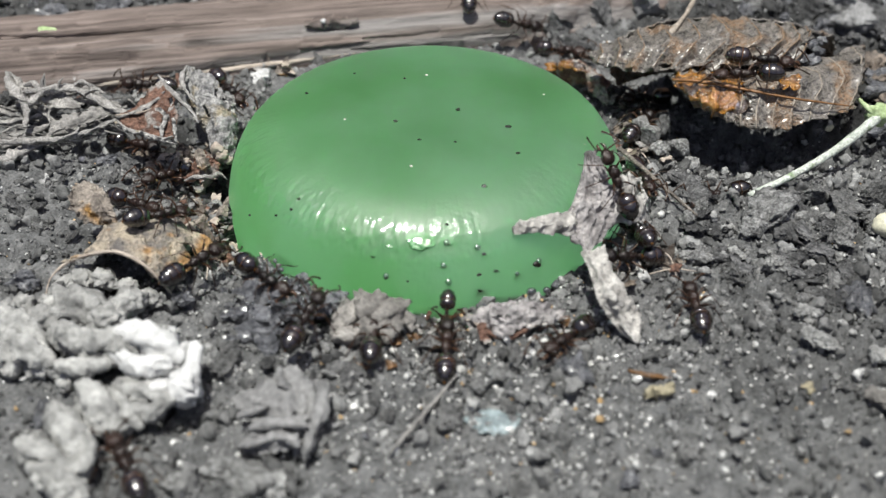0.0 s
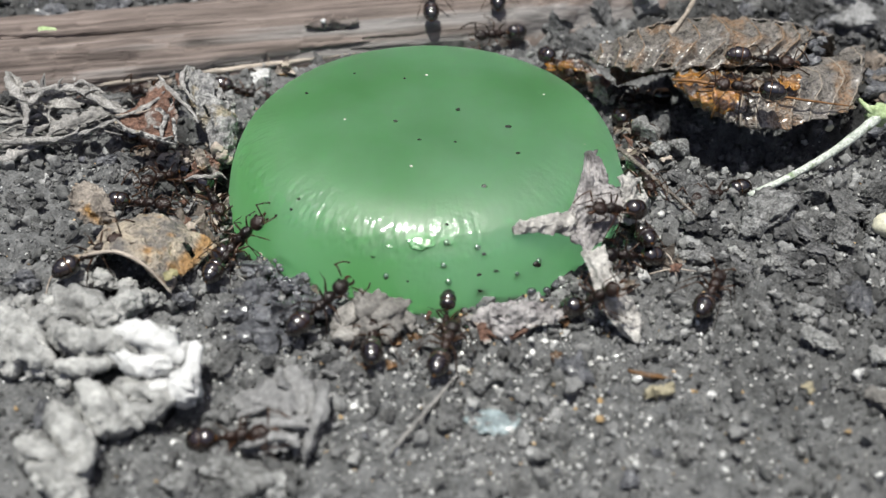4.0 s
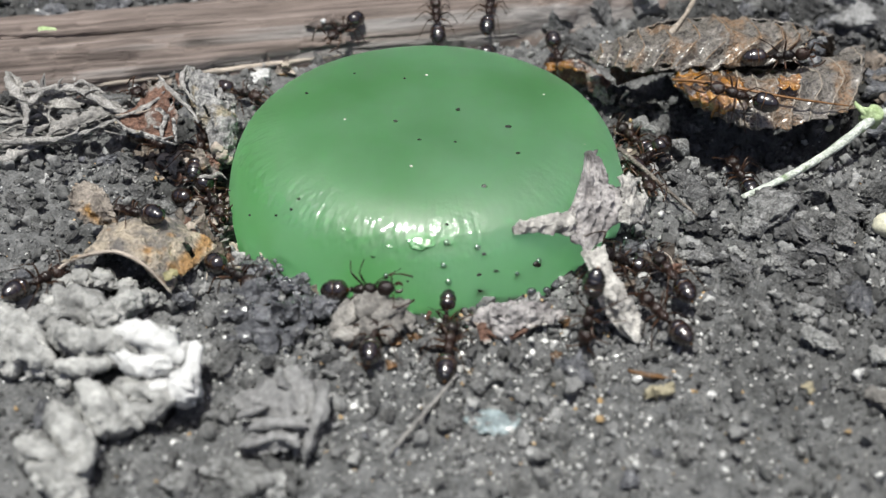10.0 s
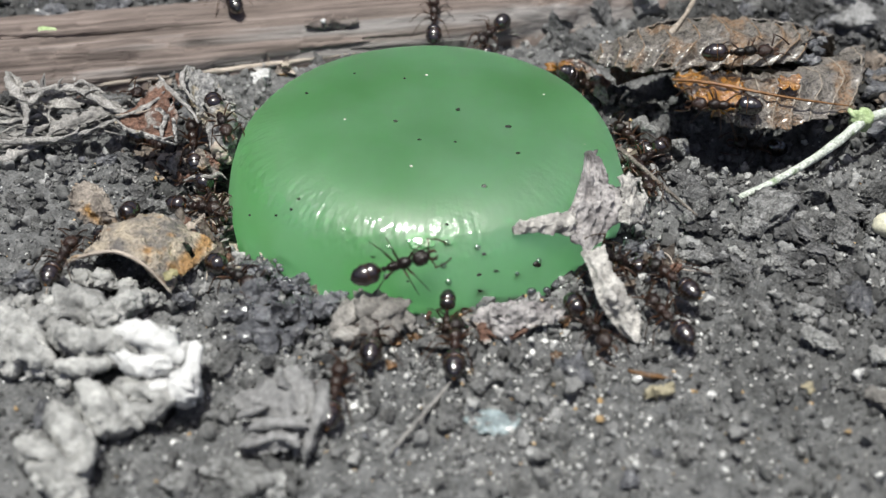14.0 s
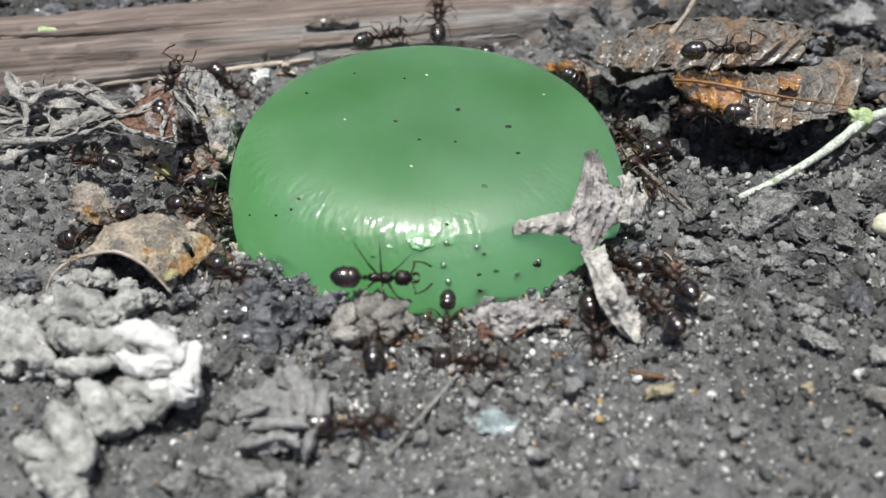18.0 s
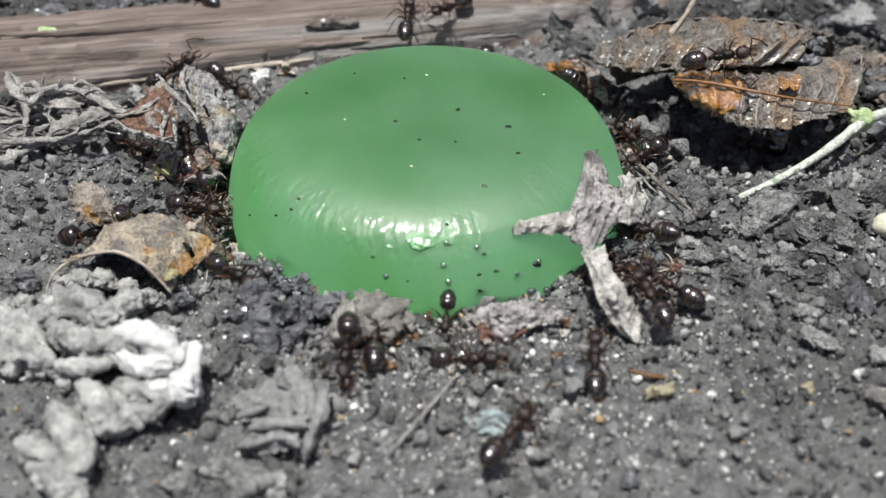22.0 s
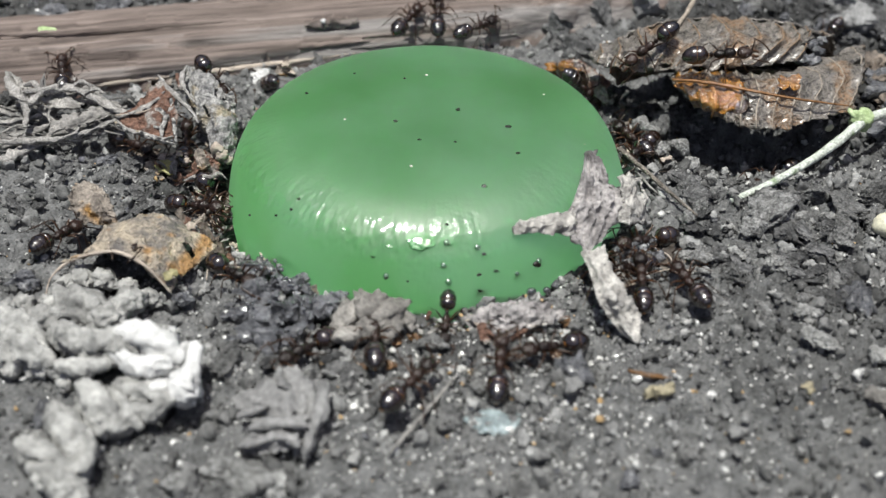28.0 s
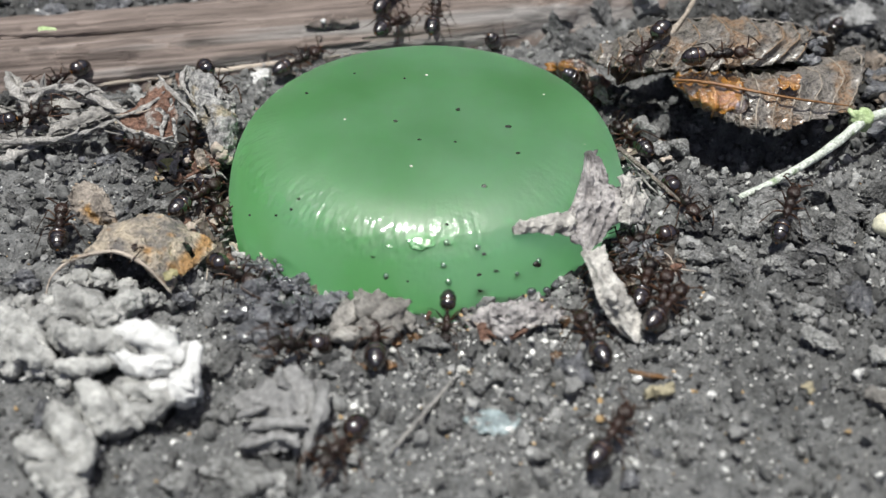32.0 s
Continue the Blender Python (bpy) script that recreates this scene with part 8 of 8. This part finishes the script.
    crawl(ANTS["c5"], [(0, P(-18.93, 7.76, -0.46, -25, -8, -141)), (5.5, P(-18.72, 7.28, -0.45, -14, -7, -140)), (5.75, P(-17.83, 7.64, -0.30, -14, -11, -194)), (6, P(-16.95, 7.99, -0.16, -14, -14, 112)), (7, P(-16.74, 9.04, -0.50, -2, -12, 93)), (8, P(-16.38, 8.10, 0.43, 2, -8, 94)), (10, P(-16.66, 8.72, 0.67, 15, -10, 88)), (10.5, P(-16.04, 9.57, 0.73, 19, -10, 37)), (11, P(-15.41, 10.43, 0.79, 22, -9, -13)), (12, P(-15.27, 10.37, 1.69, 29, -21, -14)), (13, P(-15.26, 10.48, 0.86, 24, -20, -4)), (13.5, P(-16.08, 9.93, 0.98, 12, -18, 48)), (14, P(-16.89, 9.37, 1.10, -0, -16, 101)), (16.5, P(-18.74, 10.09, 1.11, -8, -31, 128)), (17, P(-17.05, 8.89, 0.54, -22, 11, 133)), (18, P(-17.94, 11.81, -0.40, -0, -14, 100)), (20, P(-17.69, 9.91, 0.39, 6, -17, 105)), (25.5, P(-17.69, 9.91, 0.39, 6, -17, 105)), (28, P(-17.79, 11.54, -0.21, -5, -11, 97)), (30, P(-18.06, 12.39, -0.40, 4, -2, 72)), (30.5, P(-18.49, 11.56, 0.64, -32, -36, 136)), (31, P(-18.91, 10.74, 1.67, -67, -69, -159)), (31.5, P(-18.34, 11.26, 0.66, -26, -41, -215)), (32, P(-17.77, 11.78, -0.36, 14, -13, 90))])
    crawl(ANTS["c7"], [(0, P(-36.13, 10.93, 0.05, 8, -8, -12)), (29, P(-36.13, 10.93, 0.05, 8, -8, -12)), (30, P(-27.88, 9.74, 0.70, 30, -14, -32)), (30.5, P(-28.78, 11.57, 0.69, 15, -8, 25)), (31, P(-29.67, 13.40, 0.68, -0, -2, 81)), (31.5, P(-29.08, 13.16, 0.94, 14, -10, 39)), (32, P(-28.48, 12.92, 1.20, 28, -19, -4))])
    crawl(ANTS["d1"], [(0, P(-14.86, -3.20, 1.02, 30, -1, 47)), (1, P(-14.83, -1.56, -0.53, 24, 12, 73)), (2, P(-14.21, -0.80, -0.26, 6, 2, 91)), (3, P(-12.88, -1.65, 0.05, 2, -5, 69)), (3.5, P(-13.00, -1.68, -0.02, 8, -2, 67)), (5.5, P(-14.03, -0.47, -0.36, 19, -6, 84)), (6, P(-13.87, -0.72, -0.33, 10, -4, 82)), (7, P(-13.97, -1.83, -0.65, 11, -4, 72)), (8, P(-15.06, -2.90, 0.37, 21, -2, 84)), (9, P(-16.94, -2.36, 2.14, 13, 4, 133)), (10, P(-18.93, 0.26, 1.41, 9, 15, 148)), (10.5, P(-19.71, 0.34, 0.93, -3, 6, 199)), (11, P(-20.49, 0.43, 0.44, -15, -3, -110)), (14.5, P(-20.19, 0.17, 0.42, 1, -4, -104)), (17, P(-20.94, 0.63, 0.03, -14, -3, -107)), (21, P(-20.94, 0.59, 0.16, -13, -6, -103)), (22, P(-21.10, 0.79, -0.32, -7, -2, -103)), (22.5, P(-20.76, 0.09, 0.88, -24, 10, -149)), (23, P(-20.43, -0.62, 2.09, -41, 22, 165)), (23.6, P(-19.26, -1.32, 1.39, -20, -0, 209)), (24.2, P(-18.09, -2.01, 0.69, 0, -23, -107)), (32, P(-17.99, -2.08, 0.67, 0, -23, -108))])
    crawl(ANTS["d2"], [(0, P(-15.69, -18.63, 0.39, 3, -2, 120)), (0.5, P(-17.36, -17.25, 1.32, 6, 2, 113)), (1, P(-20.46, -6.99, 1.56, 1, -14, 87)), (1.5, P(-20.23, -10.00, 1.45, -6, -14, 103)), (2, P(-21.20, -8.39, 1.89, 1, -15, 98)), (2.5, P(-22.58, -6.15, 1.53, 6, -9, 95)), (3, P(-23.89, -0.77, -0.11, 19, -1, 74)), (3.5, P(-21.94, -1.11, 1.03, 28, -13, 30)), (5.5, P(-19.88, -7.42, 1.35, 15, 5, 59)), (6, P(-20.62, -5.78, 1.43, 20, 7, 49)), (7, P(-23.25, 0.30, -0.46, 18, 5, 78)), (7.5, P(-22.25, 0.08, -0.29, 16, -6, 30)), (8, P(-21.24, -0.14, -0.11, 14, -16, -17)), (8.5, P(-22.88, -2.32, 0.17, 20, -3, 25)), (9, P(-24.53, -4.50, 0.44, 25, 11, 67)), (10, P(-24.22, -4.43, 0.36, 32, 14, 59)), (11, P(-22.54, -3.62, 0.40, 34, -18, 4)), (12, P(-22.97, -0.63, -0.44, 16, -5, 53)), (13, P(-23.09, -0.63, -0.48, 19, -5, 53)), (14, P(-22.62, -3.00, 0.72, 1, 2, 84)), (14.5, P(-22.70, -3.37, 0.70, 45, -33, 16)), (16.5, P(-21.54, 1.01, 0.89, 60, -29, -4)), (23, P(-21.12, 0.86, 0.42, 44, -21, -16)), (24, P(-21.03, 0.86, 0.26, 43, -24, -15)), (24.5, P(-22.26, 0.63, -0.04, 34, -9, 26)), (25, P(-23.49, 0.41, -0.34, 24, 5, 68)), (25.5, P(-23.71, -0.61, -0.52, 17, 5, 81)), (28, P(-24.42, 0.75, -0.34, 26, 13, 65)), (29, P(-23.79, 1.39, -0.05, 25, 4, 76)), (30, P(-24.03, 0.96, -0.19, 14, 8, 96)), (31, P(-23.92, 1.59, -0.20, -7, -0, 96)), (32, P(-24.24, 1.81, -0.33, 2, -1, 101))])
    crawl(ANTS["d3"], [(0, P(-19.65, 4.76, -0.67, 24, -6, -31)), (3.5, P(-19.65, 4.75, -0.74, 23, -4, -30)), (4.5, P(-19.02, 4.91, -0.59, 15, -2, 28)), (5.5, P(-18.39, 5.07, -0.44, 7, -0, 85)), (6, P(-16.69, 4.50, 0.06, 7, 1, 72)), (7, P(-15.97, 5.05, -0.43, 16, -5, 18)), (8, P(-15.26, 5.61, -0.93, 25, -11, -36)), (12, P(-15.58, 4.78, -0.84, 20, -14, -24)), (20, P(-15.63, 3.83, -0.58, 8, -12, -28)), (28, P(-15.49, 4.15, -0.49, 19, -11, -23)), (30, P(-15.87, 4.34, -0.09, 26, -5, 17)), (32, P(-16.26, 4.52, 0.30, 33, 2, 57))])
    crawl(ANTS["d4"], [(0, P(-10.02, -4.49, 0.63, 22, 2, -43)), (1, P(-11.53, -0.33, 0.75, 27, -45, 3)), (2, P(-11.65, -0.56, 1.34, 30, -48, 7)), (3, P(-11.74, -0.22, 0.77, 24, -39, 13)), (6, P(-11.64, -0.64, 1.32, 33, -47, 6)), (7, P(-12.12, -0.29, -0.33, 16, -16, -21)), (8, P(-12.05, -1.08, -0.05, 42, -26, -12)), (10, P(-12.25, -3.06, -0.45, 13, -6, -42)), (32, P(-12.14, -3.19, -0.33, 12, -9, -44))])
    crawl(ANTS["d5"], [(0, P(-17.41, -0.12, 1.67, 8, 18, 42)), (0.5, P(-16.52, 2.51, 0.37, 18, 8, 4)), (1, P(-15.63, 5.14, -0.92, 29, -2, -34)), (2, P(-15.11, 4.96, -0.55, 5, 4, -63)), (12, P(-14.90, 4.88, -0.50, 13, 6, -63)), (22, P(-15.00, 4.83, -0.38, 7, 6, -67)), (32, P(-14.90, 4.88, -0.50, 13, 6, -63))])
    crawl(ANTS["e1"], [(0, P(-3.89, -8.99, 0.07, -0, 6, 89)), (5, P(-3.93, -9.01, 0.07, 0, 5, 92)), (12, P(-3.84, -8.98, 0.04, -0, 5, 86)), (20, P(-3.81, -9.02, 0.02, 0, 0, 92)), (32, P(-3.77, -9.05, 0.03, 0, -1, 93))])
    crawl(ANTS["e2"], [(0, P(0.05, -9.42, -0.28, 7, -5, 88)), (3, P(0.16, -9.01, -0.48, 7, -5, 85)), (3.5, P(0.07, -10.11, 0.30, 8, 1, 76)), (7, P(0.41, -9.86, 0.05, -11, 1, 80)), (10, P(0.36, -9.32, -0.48, 0, -3, 84)), (13, P(0.53, -9.65, -0.04, 6, -1, 85)), (14, P(0.65, -9.64, -0.01, 1, -2, 88)), (14.5, P(0.61, -10.17, 0.24, -13, -5, 87)), (15.5, P(1.27, -10.23, 0.10, 13, -13, 31)), (16.5, P(1.93, -10.29, -0.04, 40, -20, -25)), (24, P(1.95, -10.23, 0.11, 43, -23, -22)), (25, P(-0.89, -10.79, 0.09, 35, 13, 43)), (25.5, P(-0.84, -11.45, 0.51, 30, 11, 38)), (27.5, P(-0.89, -12.28, 0.09, 26, -14, -25)), (27.75, P(-1.35, -12.77, 0.41, 20, -6, 15)), (28, P(-1.81, -13.26, 0.73, 14, 2, 56)), (29, P(-1.71, -12.27, 0.37, 14, -0, 56)), (30, P(-2.06, -12.66, 0.15, 12, 9, 33)), (30.25, P(-1.49, -13.51, -0.05, 15, 11, -13)), (30.5, P(-0.92, -14.36, -0.25, 19, 13, -60)), (31, P(-0.77, -15.31, -0.27, 7, 9, -67)), (31.4, P(-1.94, -17.92, 0.07, -1, -15, -110)), (32, P(-5.36, -17.48, -0.01, -6, -12, -114))])
    crawl(ANTS["e3"], [(0, P(-7.65, -8.71, 1.28, 12, -6, 69)), (1, P(-7.23, -8.59, 1.49, 14, -0, 58)), (3, P(-6.49, -7.56, 1.67, 20, -30, 35)), (3.5, P(-6.89, -7.10, 1.20, 28, -13, 46)), (5.5, P(-7.01, -7.11, 1.35, 28, -21, 41)), (6, P(-7.32, -7.56, 1.42, 38, -27, 32)), (7, P(-6.68, -6.36, 0.61, 26, -12, 55)), (8, P(-6.81, -8.32, 1.30, 13, 5, 75)), (9, P(-6.03, -6.83, 0.39, 8, -13, 64)), (9.5, P(-5.09, -6.06, 0.85, 33, -14, 24)), (10, P(-4.16, -5.30, 1.32, 57, -15, -15)), (11, P(-3.82, -5.59, 2.05, 48, -14, 14)), (12, P(-3.89, -5.25, 2.57, 25, -36, 37)), (13, P(-3.55, -5.50, 2.46, 27, -29, 28)), (14, P(-2.53, -5.50, 2.91, 41, -13, 11)), (14.5, P(-2.07, -5.40, 3.06, 38, -14, 12)), (16.5, P(-1.81, -5.43, 3.10, 38, -11, 9)), (17, P(-1.70, -5.50, 3.07, 35, -7, 6)), (18, P(-3.68, -5.58, 2.45, 57, 2, 1)), (18.5, P(-3.90, -7.31, 1.66, 27, 13, -43)), (19, P(-4.11, -9.04, 0.88, -3, 24, -87)), (20, P(-4.87, -10.11, 0.92, -7, 9, -99)), (21, P(-5.28, -11.03, 0.69, -5, 1, -90)), (22, P(-5.34, -10.84, 0.55, -5, 6, -91)), (23, P(-5.58, -11.38, 0.60, -4, -1, -99)), (24, P(-5.89, -11.46, 0.39, -15, 2, -101)), (25.5, P(-5.82, -11.49, 0.35, -12, 1, -101)), (28, P(-8.06, -10.03, -0.16, -18, -14, -129)), (29, P(-8.46, -10.42, -0.22, -17, -12, -126)), (30, P(-8.29, -11.22, 0.32, -17, -17, -131)), (32, P(-8.82, -9.93, 0.46, -32, -31, -142))])
    crawl(ANTS["e4"], [(0, P(0.20, -6.99, -0.3, 0, 24, -95)), (8, P(0.18, -6.99, -0.3, 0, 24, -97)), (16, P(0.22, -7.00, -0.3, 0, 24, -93)), (24, P(0.20, -6.99, -0.3, 0, 24, -96)), (32, P(0.23, -7.00, -0.3, 0, 24, -94))])
    crawl(ANTS["e6"], [(0, P(-11.65, -26.60, 0.66, 9, 19, 88)), (2.8, P(-12.24, -23.88, 0.35, 17, 15, 84)), (3.15, P(-11.91, -20.55, 0.09, 18, -2, 31)), (3.5, P(-11.58, -17.21, -0.17, 20, -19, -21)), (4.5, P(-8.15, -15.88, -0.13, 16, -11, 25)), (5.5, P(-4.71, -14.56, -0.10, 12, -4, 72)), (6, P(-4.45, -14.72, -0.05, 17, 1, 58)), (6.5, P(-2.43, -17.10, -0.14, 6, -4, -20)), (7, P(-0.41, -19.48, -0.23, -5, -8, -98)), (7.6, P(-1.58, -24.84, 0.37, -7, -21, -99)), (9.8, P(-3.48, -25.26, 0.51, -6, -2, -178)), (12, P(-5.39, -25.68, 0.65, -5, 16, 103)), (13, P(-5.68, -13.77, 0.58, -3, -6, 93)), (14, P(-5.71, -13.41, 0.15, 4, -3, 85)), (14.5, P(-4.88, -14.45, 0.65, -3, 3, 65)), (16.5, P(-4.27, -15.84, 0.03, 11, -7, -12)), (17, P(-4.41, -15.52, 0.08, 17, -7, -7)), (18, P(-4.61, -15.57, 0.06, 15, 1, 3)), (19, P(-5.01, -15.58, 0.04, 24, 16, 25)), (20, P(-2.46, -15.00, 0.15, 21, 1, 0)), (21, P(1.95, -16.45, -0.20, 18, -6, -22)), (22, P(3.27, -16.69, 0.53, 9, 1, 57)), (23, P(3.46, -15.68, 0.42, 1, -20, 88)), (24, P(3.00, -15.28, 0.69, 4, -2, 100)), (25, P(3.01, -15.01, 0.30, 7, 0, 98)), (25.5, P(3.22, -14.78, -0.02, -5, -5, 109)), (27.5, P(2.71, -12.31, 0.73, -3, -4, 98)), (28, P(3.05, -11.32, 0.26, 2, -10, 84)), (29, P(2.32, -12.61, 0.49, 1, -1, 83)), (30, P(3.24, -13.98, 0.77, 13, 6, 48)), (30.25, P(3.91, -14.33, 0.50, 18, -4, 1)), (30.5, P(4.58, -14.67, 0.23, 24, -14, -46)), (31, P(7.73, -16.07, 0.01, 19, -8, -42)), (31.5, P(8.00, -16.43, 0.38, 17, -4, 8)), (32, P(8.28, -16.78, 0.75, 16, -1, 59))])
    crawl(ANTS["e8"], [(0, P(2.82, -26.60, 0.33, 3, 17, 86)), (28.3, P(2.96, -24.80, 0.40, -1, 6, 87)), (29, P(3.78, -18.22, 0.23, -5, 8, 103)), (29.5, P(4.15, -17.22, 0.03, -7, -10, 103)), (30, P(9.68, -12.59, 0.37, 3, -8, 61)), (30.5, P(12.35, -8.73, 0.01, -4, -5, 91)), (31, P(12.44, -5.58, -0.13, 10, -1, 75)), (32, P(12.67, -5.49, 0.07, 7, -11, 74))])
    crawl(ANTS["c8"], [(0, P(-17.93, 60.70, -1.23, -4, 43, -92)), (20.3, P(-15.25, 47.61, -1.18, -18, 42, -120)), (21, P(-14.65, 24.79, 3.47, -21, -21, -114)), (21.5, P(-17.05, 26.57, 2.86, -14, -7, -169)), (22, P(-19.46, 28.36, 2.25, -7, 7, 137)), (22.5, P(-20.12, 35.74, 1.15, -8, 18, 211)), (23, P(-20.78, 43.13, 0.05, -8, 29, -75)), (24, P(-17.87, 21.15, 1.60, -32, -17, -131)), (24.25, P(-17.64, 22.17, 1.88, -9, -14, -210)), (24.5, P(-17.42, 23.18, 2.16, 13, -10, 70)), (25, P(-16.48, 24.42, 2.71, 11, -7, 75)), (25.5, P(-15.42, 24.04, 2.70, 17, 13, 58)), (26.4, P(-16.03, 37.81, -0.14, 9, -25, 75)), (26.93, P(-16.66, 45.44, -0.50, 5, -2, 19)), (27.47, P(-17.29, 53.07, -0.87, 0, 20, -36)), (28, P(-17.93, 60.70, -1.23, -4, 43, -92)), (32, P(-17.93, 60.70, -1.23, -4, 43, -92))])
    crawl(ANTS["a12"], [(0, P(13.21, 5.84, 0.18, 0, -9, -82)), (18, P(13.21, 5.84, 0.18, 0, -9, -82)), (20.5, P(13.35, 5.88, -0.71, -4, 10, -93)), (21.25, P(13.11, 3.35, -0.20, -19, 14, -154)), (22, P(12.87, 0.82, 0.32, -34, 17, 144)), (28, P(12.08, 0.44, -0.30, -28, -8, -156)), (32, P(12.23, 0.75, -0.57, -21, -10, -153))])
    crawl(ANTS["a13"], [(0, P(6.52, -8.97, -0.34, -14, -10, -131)), (0.5, P(7.40, -8.09, 0.04, -5, -4, -210)), (1, P(8.28, -7.21, 0.42, 5, 2, 72)), (2, P(8.16, -6.59, 0.32, 6, 0, 78)), (2.5, P(8.84, -6.78, 1.33, 49, -34, -2)), (3, P(9.52, -6.98, 2.34, 92, -68, -82)), (4.5, P(9.14, -6.44, 1.24, 46, -28, -1)), (6, P(8.77, -5.91, 0.14, 0, 12, 80)), (8, P(8.81, -5.96, 0.12, 0, 10, 88)), (9, P(9.56, -4.26, 0.14, 0, 10, 94)), (32, P(9.56, -4.26, 0.14, 0, 10, 94))])


motions()
